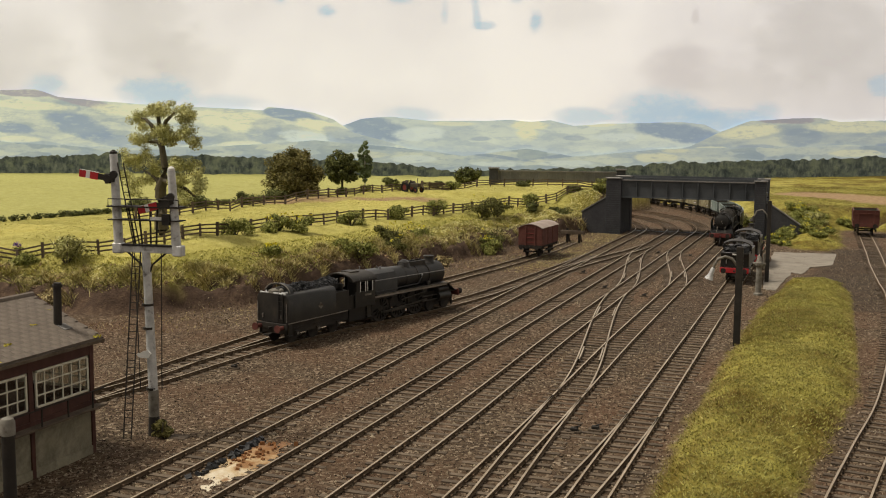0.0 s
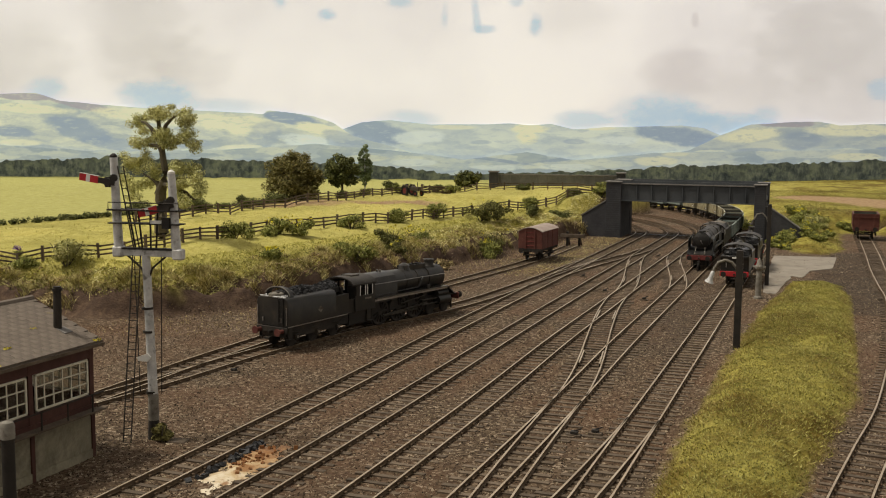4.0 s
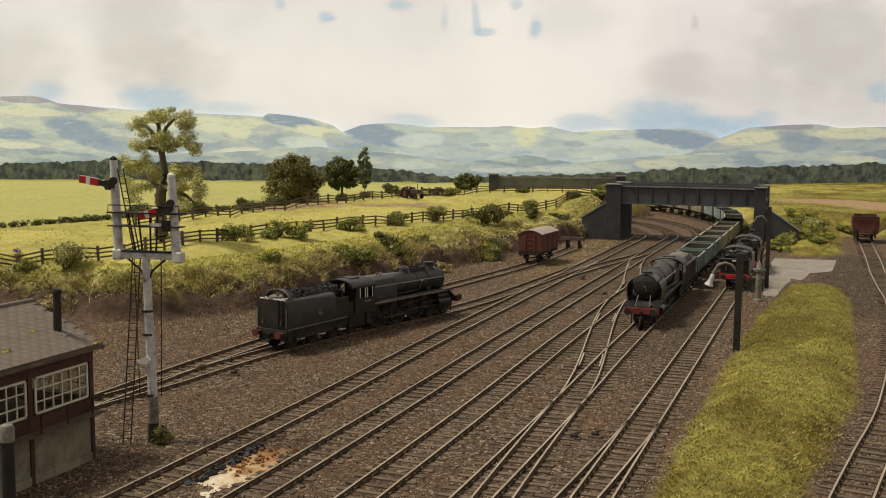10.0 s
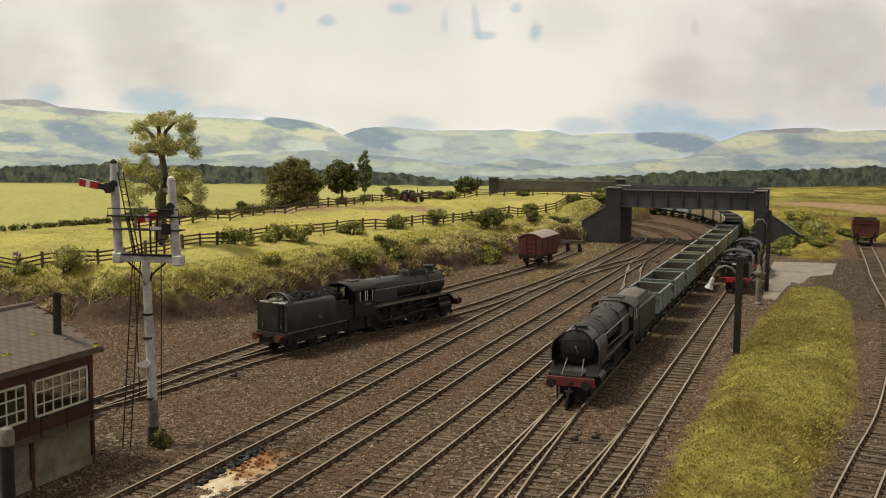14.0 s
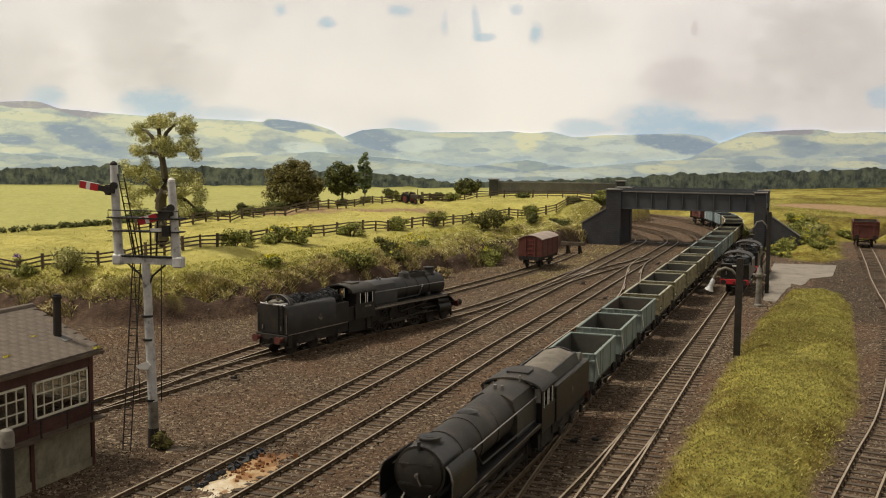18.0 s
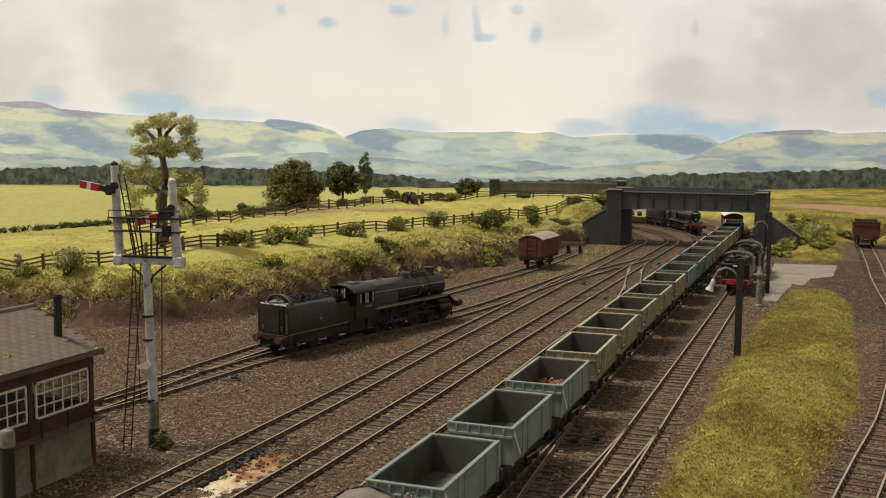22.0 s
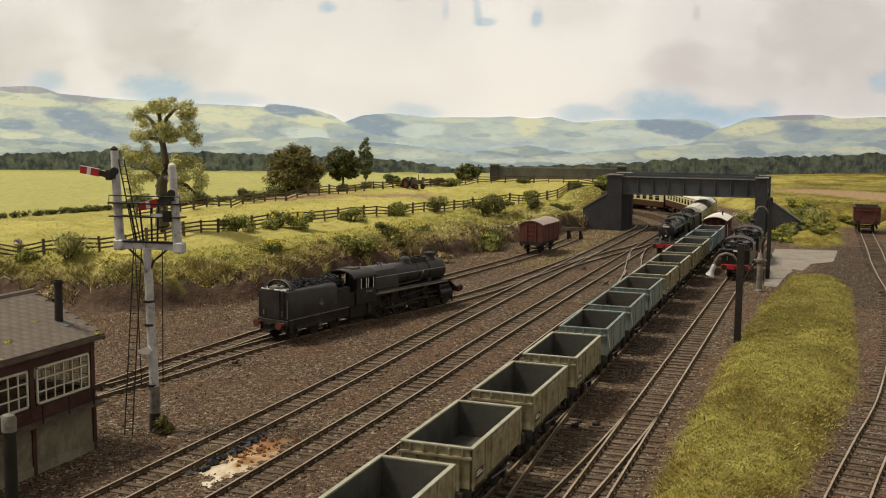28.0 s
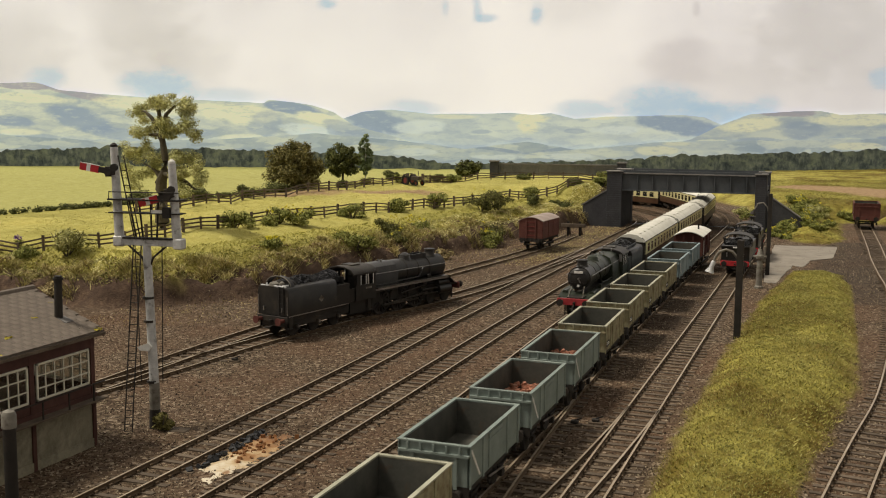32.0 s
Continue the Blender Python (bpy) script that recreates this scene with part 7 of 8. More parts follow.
COACHGLASS = surf("coach_glass", (0.01, 0.011, 0.012), (0.02, 0.021, 0.022), (0.03, 0.032, 0.034), 0.1, 0, 0.5, 5, 0.05, 0.0)


def tank_engine(label):
    """Seen bunker first: coal bunker, arched cab, side tanks and boiler."""
    th = thing("tank_engine", label, "steam locomotive")
    L = 9.2
    part("frame", Mesh().box(-0.6, 0.6, 0.1, L - 0.1, 0.6, 1.3), DARKIRON, th)
    part("running_plate", Mesh().box(-1.22, 1.22, 0.05, L - 0.05, 1.24, 1.34), LOCO, th)
    for y, s in ((0, -1), (L, 1)):
        part("buffer_beam", Mesh().box(-1.2, 1.2, y - 0.06, y + 0.06, 0.82, 1.25), BRIGHTRED, th, "bright red buffer beam", bevel=0.015)
        buffers(th, y, s > 0)
    part("bunker", Mesh().prism([(0.15, 1.34), (0.15, 2.2), (0.0, 2.45), (0.02, 2.6), (1.8, 2.6), (1.8, 1.34)], -1.18, 1.18, "yz"), LOCO, th, "black coal bunker", bevel=0.03)
    part("number_plate", Mesh().box(-0.2, 0.2, -0.03, 0.0, 2.38, 2.5), WHITE, th, "small white plate")
    for x in (-0.7, 0.7):
        part("lamp_iron", Mesh().box(x - 0.03, x + 0.03, 0.0, 0.15, 1.6, 1.95), STEEL, th)
    r = random.Random(3)
    m = Mesh()
    for k in range(90):
        q = r.uniform(0.08, 0.17)
        m.box(-q, q, -q, q, -q, q, Matrix.Translation((r.uniform(-0.95, 0.95), r.uniform(0.3, 1.6), 2.6 + r.uniform(0, 0.22))) @ Euler((r.random() * 3, r.random() * 3, 0)).to_matrix().to_4x4())
    tagged(part("coal", m, COAL, th, "black coal", 0), kind="stuff")
    part("cab_back", Mesh().box(-1.18, 1.18, 1.8, 1.88, 1.34, 3.0), LOCO, th)
    for sx in (-1, 1):
        part("cab_side", Mesh().box(sx * 1.13, sx * 1.18, 1.8, 3.6, 1.34, 2.2).box(sx * 1.13, sx * 1.18, 1.8, 2.1, 2.2, 3.1).box(sx * 1.13, sx * 1.18, 3.3, 3.6, 2.2, 3.1), LOCO, th)
        part("side_tank", Mesh().box(sx * 0.72, sx * 1.16, 3.6, 7.6, 1.34, 2.55), LOCO, th, "black side tank", bevel=0.03)
        part("tank_filler", Mesh().cyl((sx * 0.95, 4.6, 2.55), (sx * 0.95, 4.6, 2.75), 0.16, n=10), LOCO_TOP, th)
        part("step", Mesh().box(sx * 0.95, sx * 1.2, 2.3, 2.8, 0.5, 0.56).box(sx * 1.14, sx * 1.18, 2.3, 2.8, 0.5, 1.3), LOCO, th)
        part("coupling_rod", Mesh().box(sx * 0.86, sx * 0.92, 3.0, 7.0, 0.4, 0.52), STEEL, th)
        part("window", Mesh().cyl((sx * 0.6, 1.77, 2.75), (sx * 0.6, 1.8, 2.75), 0.2, n=12), STEEL, th, "round cab window rim")
    arc = [(1.28 * math.sin(t), 3.05 + 0.42 * (math.cos(t) - math.cos(1.4)) / (1 - math.cos(1.4))) for t in np.linspace(-1.42, 1.42, 13)]
    part("cab_roof", Mesh().prism(arc + [(x * 0.95, z - 0.08) for x, z in reversed(arc)], 1.6, 3.9), LOCO_TOP, th, "arched black cab roof", 40)
    part("boiler", Mesh().cyl((0, 3.6, 2.25), (0, 7.6, 2.25), 0.68, n=22), LOCO, th, smooth=40)
    part("smokebox", Mesh().cyl((0, 7.6, 2.25), (0, 8.8, 2.25), 0.72, n=22), LOCO_TOP, th, smooth=40)
    part("dome", Mesh().spin((0, 5.4, 2.8), (0, 5.4, 3.45), [(0, 0.42), (0.3, 0.34), (0.8, 0.3), (1, 0.1)], 16), LOCO, th)
    part("chimney", Mesh().spin((0, 8.2, 2.85), (0, 8.2, 3.6), [(0, 0.36), (0.25, 0.24), (0.8, 0.24), (0.9, 0.32), (1, 0.3)], 16), LOCO_TOP, th)
    part("whistle", Mesh().cyl((0.3, 3.95, 3.0), (0.3, 3.95, 3.6), 0.05, n=6).cyl((-0.2, 4.0, 2.9), (-0.2, 4.0, 3.45), 0.07, n=6), STEEL, th)
    wheels(th, (3.0, 5.0, 7.0), 0.68, 12, "driving_wheel")
    wheels(th, (1.1,), 0.45)
    return th


def set_on(th, line, s, length):
    th.matrix_world = on_line(line, s, length)


def on_line(line, s, length, z=0.0):
    """Pose of a vehicle whose front stands at s, resting on the rails at both ends."""
    a, b = line.at(s + 0.2 * length), line.at(s + 0.8 * length)
    d = b - a
    d /= np.hypot(*d)
    front = a - d * 0.2 * length
    return pose(front[0] * S, front[1] * S, z * S, 0, 0, math.degrees(math.atan2(-d[0], d[1])))


ORE_ENGINE, ORE_WHEELS, ORE_R = locomotive("freight_locomotive", "grimy black freight locomotive with tall smoke deflectors", FREIGHT, (3.5, 5.05, 6.6, 8.15, 9.7), 0.74, (1.75,), 0.46, 3.56, 13.2, 11.1, True, 1.8, 0.86, 2.6, 1.3)
ORE_TENDER = inset_tender("freight_tender", "grimy black tender with dusty coal behind the freight locomotive", FREIGHT, 6.4)
EXPRESS, EXP_WHEELS, EXP_R = locomotive("passenger_locomotive", "dark green-black passenger locomotive with a red buffer beam", GREENLOCO, (5.3, 7.5, 9.8), 0.9, (1.3, 3.2), 0.48, 3.66, 12.4, 10.2, False, 1.55, 0.8, 2.5, 1.25, EXPRESSRED, True)
EXP_TENDER = tender("passenger_tender", "black tender heaped with coal behind the passenger locomotive", LOCO, 6.4, True, 5)
STANDING, _, _ = locomotive("standing_locomotive", "weathered black locomotive standing on the loop siding", LOCO, (4.6, 6.5, 8.4), 0.9, (1.2, 2.9), 0.46, 3.85, 11.6, 9.5, False, 1.9, 0.82, 2.6, 1.3, BEAMDULL)
for q in ((-0.36, -0.3, 3.0, 5.3), (0.3, 0.36, 3.0, 5.3), (-0.3, 0.3, 3.0, 3.06), (-0.3, 0.3, 5.24, 5.3)):
    part("casing_plate", Mesh().box(q[0], q[1], q[2], q[3], 3.25, 3.66), LOCO, STANDING, "open casing on the boiler top")
for sx in (-1, 1):
    part("cab_number", Mesh().box(sx * 1.2, sx * 1.262, 9.9, 10.5, 2.05, 2.17), PIPE, STANDING, "faded bar on the cab side")
STANDING_TENDER = tender("standing_tender", "weathered black tender with coal and a rear ladder", LOCO, 6.2, False, 9, True, DARKIRON)
# the standing engine points away from the yard throat
back_at = 53.4
s_back = float(np.interp(back_at, SPUR1.p[:, 1], SPUR1.s))
rear = SPUR1.at(s_back)
tail = SPUR1.at(s_back + 6.2)
front = SPUR1.at(s_back + 18.1)
STANDING_TENDER.matrix_world = pose(tail[0] * S, tail[1] * S, 0, 0, 0, math.degrees(math.atan2(-(rear - tail)[0], (rear - tail)[1])))
STANDING.matrix_world = pose(front[0] * S, front[1] * S, 0, 0, 0, math.degrees(math.atan2(-(tail - front)[0], (tail - front)[1])))

PITCH_WAGON, WAGON_L = 7.06, 5.36
PLAIN = {"g": mineral_wagon("grey steel mineral wagon with a white diagonal stripe, empty", GREY, True, 0),
         "b": mineral_wagon("blue-grey steel mineral wagon, empty", GREY2, True, 0),
         "o": mineral_wagon("faded olive mineral wagon with flaking paint, empty", OLIVE, False, 0),
         "r": mineral_wagon("grey steel mineral wagon with rusty ore in its bottom", GREY, True, 7)}
WAGONS = []
for k, kind in enumerate("ggrooooogrroooobb"):
    src = PLAIN[kind]
    if src in WAGONS:
        WAGONS.append(copy_thing(src, Matrix()))
    else:
        WAGONS.append(src)
BRAKE_VAN = box_van("brake_van", "brown goods brake van with a pale curved roof", "brake van", 6.2, PALEROOF, False, True, True)
COACHES = [coach()]
for k in range(4):
    COACHES.append(copy_thing(COACHES[0], Matrix()))

parked = box_van("goods_van", "faded brown goods van with a dusty curved roof", "goods van", 5.6)
set_on(parked, SPUR2, 101.7, 5.6)
for y, lab in ((91.2, "black tank engine with a red buffer beam, bunker first"), (102.2, "second black tank engine standing behind the first")):
    set_on(tank_engine(lab), LINE5, y, 9.2)
stray = mineral_wagon("brown open wagon on the single siding", MAROON, False, 0)
tagged(stray, group="parked wagons")
for sx in (-1, 1):
    part("side_skirt", Mesh().box(sx * 1.04, sx * 1.2, 0.02, WAGON_L - 0.02, 0.86, 1.27), MAROON, stray)
part("end_skirt", Mesh().box(-1.2, 1.2, -0.04, 0.02, 0.86, 1.27), MAROON, stray)
set_on(stray, SIDING, 141.3, WAGON_L)
stray.matrix_world = stray.matrix_world @ Matrix.Diagonal((1.25, 1.0, 1.22, 1.0))


def build_stop():
    th = thing("buffer_stop", "dark timber buffer stop at the siding's end", "buffer stop", -28.4, 118.6, 0)
    part("beam", Mesh().box(-1.45, 1.45, -0.2, 0.12, 0.85, 1.25), TIMBER, th, "heavy timber beam", bevel=0.03)
    for x in (-0.72, 0.72):
        part("upright", Mesh().box(x - 0.12, x + 0.12, 0.12, 0.4, -0.4, 1.5), DARKIRON, th)
        part("strut", Mesh().bar((x, 0.3, 1.1), (x, 1.6, -0.3), 0.2), TIMBER, th)


build_stop()


# ---- planting and fences ----
def leaves(m, r, c, rad, n, size, flat=1.0):
    """Small tilted leaf pairs through a clump, thicker towards its skin."""
    for k in range(n):
        u = Vector((r.gauss(0, 1), r.gauss(0, 1), r.gauss(0, 1)))
        u.normalize()
        u *= r.random() ** 0.4
        p = Vector((c[0] + u.x * rad[0], c[1] + u.y * rad[1], c[2] + u.z * rad[2]))
        q = size * r.uniform(0.6, 1.4)
        nv = (u * 0.7 + Vector((r.gauss(0, 0.45), r.gauss(0, 0.45), 0.55 + r.gauss(0, 0.4)))).normalized()
        dx = nv.cross(Vector((r.gauss(0, 1), r.gauss(0, 1), r.gauss(0, 1)))).normalized() * q
        dy = nv.cross(dx) * 0.65
        m.add([p - dx, p + dy, p + dx, p - dy], [(0, 1, 2, 3)])


def bush(x, y, w, h, mat, seed, flowers=0, label="low green bush", cat="bush", leaf=0.085):
    r = random.Random(seed)
    th = thing("bush" if cat == "bush" else cat, label, cat, x, y, ground_z(x, y), group="bushes on the banks")
    st = Mesh()
    for k in range(5):
        a = k * 1.26 + r.random()
        st.tube([(0, 0, -0.3), (0.2 * w * math.cos(a), 0.2 * w * math.sin(a), h * 0.35), (0.36 * w * math.cos(a), 0.36 * w * math.sin(a), h * 0.75)], [0.06, 0.045, 0.02], 5)
    part("stem", st, BARK, th)
    m = Mesh()
    for k in range(12):
        a, d = r.uniform(0, 6.283), r.uniform(0, 0.46) * w
        q = r.uniform(0.12, 0.26) * w
        leaves(m, r, (d * math.cos(a), d * math.sin(a), h * r.uniform(0.12, 0.72)), (q * 1.15, q * 1.15, q * 0.75), int(130 + 45 * w), leaf)
    part("foliage", m, mat, th, smooth=0)
    if flowers:
        f = Mesh()
        for k in range(flowers):
            a, d = r.uniform(0, 6.283), r.uniform(0.1, 0.45) * w
            leaves(f, r, (d * math.cos(a), d * math.sin(a), h * r.uniform(0.6, 1.0)), (0.2, 0.2, 0.15), 7, 0.09)
        part("blossom", f, FLOWER, th, "yellow gorse flowers", smooth=0)


def fence(name, pts, label, bay=2.1, h=1.15):
    th = thing(name, label, "fence")
    line = Line(through_points(pts), 0)
    n = int(line.s[-1] / bay)
    r = random.Random(len(pts))
    tops = []
    for k in range(n + 1):
        p = line.at(line.s[-1] * k / n)
        z = ground_z(*p)
        tops.append((p[0] + r.uniform(-0.04, 0.04), p[1] + r.uniform(-0.04, 0.04), z))
        a = math.degrees(math.atan2(*(line.at(line.s[-1] * k / n + 0.3) - p)[::-1]))
        big = 0.19 if k % 2 == 0 else 0.14
        part("post", Mesh().box(-big / 2, big / 2, -big / 2, big / 2, -0.4, h * (1.08 if k % 2 == 0 else 0.98)), TIMBER, th, smooth=0, at=pose(p[0] * S, p[1] * S, z * S, r.uniform(-3, 3), r.uniform(-3, 3), a))
    for a, b in zip(tops, tops[1:]):
        for f in (0.28, 0.58, 0.88):
            j = r.uniform(-0.05, 0.05)
            part("rail", Mesh().bar((a[0], a[1], a[2] + h * f + j), (b[0], b[1], b[2] + h * f - j), 0.05, 0.13), TIMBER, th, smooth=0)


fence("field_fence", [(-70, 60.5), (-61, 63), (-58.4, 63.6), (-54.8, 65.4), (-52.8, 67.2), (-51.8, 72.5), (-50.5, 80), (-49, 86.5), (-46.8, 97), (-43.6, 109), (-40.6, 122), (-37.6, 132), (-34, 139.5), (-29.2, 143)], "weathered brown post and rail fence along the cutting top")
fence("far_fence", [(-64.2, 84), (-64, 94), (-63.8, 102), (-63.4, 112), (-62.2, 121.5), (-61.5, 131), (-59.6, 139.5), (-56, 145), (-52, 152), (-46, 157), (-40, 159.5), (-33, 160)], "brown post and rail fence across the meadow", 2.3)


def field_gate():
    a, b = Vector((-57.4, 142.9, 0)), Vector((-54.4, 147.3, 0))
    th = thing("field_gate", "brown five-barred timber gate in the meadow fence", "gate")
    for p in (a, b):
        p.z = ground_z(p.x, p.y)
        part("gate_post", Mesh().box(p.x - 0.16, p.x + 0.16, p.y - 0.16, p.y + 0.16, p.z - 0.3, p.z + 1.5), TIMBER, th)
    for k in range(5):
        up = Vector((0.12, -0.12, 0.22 + k * 0.25))
        part("bar", Mesh().bar(a + up, b + up, 0.06, 0.12), TIMBER, th, smooth=0)
    part("brace", Mesh().bar(a + Vector((0.16, -0.16, 0.2)), b + Vector((0.16, -0.16, 1.2)), 0.06, 0.1), TIMBER, th, smooth=0)


field_gate()


def big_oak():
    x, y = -54.9, 75.3
    th = thing("oak_tree", "spreading oak with gnarled trunk and sparse olive crown", "tree", x, y, ground_z(x, y), -20)
    m = Mesh()
    m.tube([(0, 0, -0.4), (0.05, 0, 0.6), (-0.05, 0, 2.0), (0.0, 0, 3.4), (0.1, 0, 4.3), (0.65, 0, 5.2), (0.75, 0.05, 6.0), (0.5, 0, 7.2), (0.3, 0, 8.3), (0.1, 0, 9.4)], [0.85, 0.62, 0.52, 0.5, 0.46, 0.34, 0.31, 0.28, 0.22, 0.12], 10)
    part("trunk", m, BARK, th, "thick grey-brown forked trunk")
    limbs = [[(0.0, 0, 4.0), (-0.7, 0.2, 4.9), (-1.7, 0.1, 5.4), (-2.9, 0.2, 5.7)], [(0.5, 0, 4.9), (1.6, -0.3, 4.8), (2.8, -0.2, 5.5), (4.6, 0, 5.6)], [(0.5, 0, 7.4), (-0.6, 0.3, 8.2), (-2.4, 0.1, 8.2), (-3.2, 0.1, 8.5)],
             [(0.35, 0, 8.0), (1.2, 0.4, 8.6), (2.9, 0.2, 8.7)], [(0.2, 0, 8.6), (-0.7, -0.3, 9.7), (-1.6, -0.3, 10.2), (-2.6, -0.2, 10.3)], [(-0.7, 0.2, 4.9), (-1.6, 0.9, 4.4), (-2.6, 1.2, 3.9)], [(0.15, 0, 9.0), (0.4, -0.3, 10.2), (0.6, -0.2, 11.0)], [(0.4, 0, 8.6), (1.5, -0.3, 10.0), (2.6, -0.2, 10.7)], [(1.6, -0.3, 4.8), (2.6, 0.8, 4.2), (3.6, 1.0, 3.6)]]
    for l in limbs:
        part("limb", Mesh().tube(l, [0.24, 0.17, 0.1, 0.05][:len(l)], 7), BARK, th)
    r = random.Random(12)
    crown = Mesh()
    top = ((-2.6, 10.4, 1.2, 0.6, 8), (-0.3, 10.9, 1.4, 0.5, 8), (1.4, 11.1, 1.6, 0.5, 9), (3.0, 10.6, 0.8, 0.7, 6), (-2.4, 8.5, 1.4, 0.5, 8), (-0.6, 9.0, 1.6, 0.6, 9), (1.1, 9.0, 1.6, 0.6, 9), (3.1, 9.2, 1.0, 0.6, 7), (3.6, 8.3, 0.6, 0.45, 5), (1.6, 8.3, 1.0, 0.35, 4))
    low = ((-3.4, 7.0, 1.7, 0.7, 9), (-4.7, 5.9, 1.3, 1.0, 9), (-2.3, 5.2, 1.5, 1.1, 9), (-3.8, 4.1, 1.2, 0.9, 7), (-0.8, 6.3, 1.0, 0.5, 5), (3.1, 6.4, 1.7, 0.9, 11), (4.9, 5.6, 1.0, 1.2, 9), (2.6, 4.7, 1.0, 1.1, 7), (3.4, 3.6, 0.9, 0.7, 5), (5.4, 4.5, 0.4, 0.6, 3))
    for cx, cz, w, h, n in [(q[0] * 1.22, q[1], q[2] * 1.15, q[3] * 1.15, q[4] + 1) for q in top] + list(low):
        for k in range(n):
            q = r.uniform(0.34, 0.62)
            leaves(crown, r, (cx + r.uniform(-1, 1) * w * 0.85, r.uniform(-1, 1) * w * 0.7, cz + r.uniform(-1, 1) * h * 0.75), (q * 1.25, q * 1.25, q * 0.85), 230, 0.07)
    part("crown", crown, LEAF_OAK, th, "fine olive-green foliage with gaps", smooth=0)


big_oak()


def round_tree(x, y, w, h, mat, seed, label, base=0.1, clumps=60, leaf=0.2, trunk=BARK, full=False):
    th = thing("tree", label, "tree", x, y, ground_z(x, y))
    r = random.Random(seed)
    part("trunk", Mesh().tube([(0, 0, -0.4), (0.05, 0, h * 0.3), (-0.05, 0.05, h * 0.6), (0, 0, h * 0.88)], [0.05 * w, 0.04 * w, 0.03 * w, 0.01 * w], 8), trunk, th)
    for k in range(6):
        a = k * 1.05 + r.random()
        z = h * r.uniform(0.25, 0.6)
        part("limb", Mesh().tube([(0, 0, z), (0.2 * w * math.cos(a), 0.2 * w * math.sin(a), z + 0.12 * h), (0.36 * w * math.cos(a), 0.36 * w * math.sin(a), z + 0.28 * h)], [0.025 * w, 0.018 * w, 0.008 * w], 5), trunk, th)
    m = Mesh()
    for k in range(clumps):
        u = Vector((r.gauss(0, 1), r.gauss(0, 1), r.gauss(0, 1))).normalized() * r.random() ** 0.35
        if full:
            u = Vector((u.x * (1 + 0.5 * abs(u.z)), u.y * (1 + 0.5 * abs(u.z)), u.z))
        q = r.uniform(0.09, 0.15) * w
        wide = 0.43 * (1.12 - 0.3 * max(0, u.z) + 0.12 * math.sin(3.1 * k)) if full else 0.43
        leaves(m, r, (u.x * w * wide, u.y * w * wide, h * (base + (1 - base) * 0.5) + u.z * h * (1 - base) * 0.45), (q, q, q * 0.85), 110, leaf)
    part("crown", m, mat, th, smooth=0)


round_tree(-68.5, 123.7, 6.9, 6.6, LEAF_OLIVE_DARK, 3, "broad dark olive tree at the meadow's edge", -0.06, 260, 0.13, BARK, True)
round_tree(-66.7, 134.8, 5.2, 5.8, LEAF_DARK, 4, "small dark green tree beside a birch", 0.12, 80, 0.17)
round_tree(-65.4, 139.8, 2.7, 7.4, LEAF_BIRCH, 5, "slender birch with a pale trunk", 0.12, 70, 0.14, GREYPOST)
round_tree(-62, 176, 6.4, 3.2, LEAF_DARK, 6, "low dark thicket before the far parapet", 0.0, 46, 0.22)

CUTTING_BUSHES = [(-52.3, 58.4, 2.4, 1.0, "e"), (-55.2, 63.6, 3.0, 2.6, "o"), (-58.4, 62.4, 1.8, 1.2, "g"), (-50.2, 79.6, 2.6, 2.0, "g"), (-48.0, 83.6, 2.6, 2.0, "f"), (-46.2, 84.6, 2.2, 1.8, "f"), (-45.6, 94.2, 2.2, 1.7, "g"), (-44.6, 104.0, 2.6, 1.9, "g"), (-43.2, 112.0, 2.4, 2.2, "g"), (-39.2, 116.5, 3.0, 3.2, "k"), (-38.2, 119.5, 3.2, 3.2, "k"), (-34.6, 106.8, 3.6, 2.9, "k"), (-34.2, 103.9, 2.6, 2.2, "y"), (-40.0, 91.0, 2.6, 2.6, "k"), (-39.3, 82.0, 3.0, 1.9, "g")]
BANK_FOOT_BUSHES = [(-38.6, 89.0, 1.9, 2.2, "k"), (-39.4, 97.4, 3.0, 2.2, "f"), (-42.8, 73.6, 1.6, 1.0, "f"), (-45.6, 156, 2.0, 1.7, "d"), (-37.4, 132, 2.4, 2.0, "g"), (-36.0, 128.2, 2.0, 1.8, "d"), (-33.6, 133, 2.4, 1.9, "d"), (-64.6, 130.5, 2.0, 1.2, "d"), (-66.8, 116, 2.8, 1.5, "d"), (-66.4, 107, 2.6, 1.6, "d"), (-68.5, 100, 3.0, 1.6, "d")]
MEADOW_EDGE_BUSHES = [(-71.5, 94, 3.0, 1.5, "d"), (-62.8, 134.2, 1.6, 1.3, "g"), (-60.6, 142.5, 2.0, 2.0, "g"), (-54.2, 147.5, 2.4, 1.9, "g"), (-58, 150, 2.0, 1.4, "d"), (-66, 150, 2.6, 1.8, "d"), (-5.6, 134.6, 2.4, 2.2, "d"), (-4.4, 136.6, 2.6, 2.2, "g"), (-3.0, 138.4, 2.4, 1.9, "y"), (-5.6, 139.5, 2.8, 2.4, "o"), (-2.0, 142.2, 2.8, 2.1, "o"), (-4.4, 145, 3.2, 2.6, "y"), (-1.4, 148.5, 3.0, 2.2, "y"), (-6.2, 150, 3.2, 2.2, "o")]
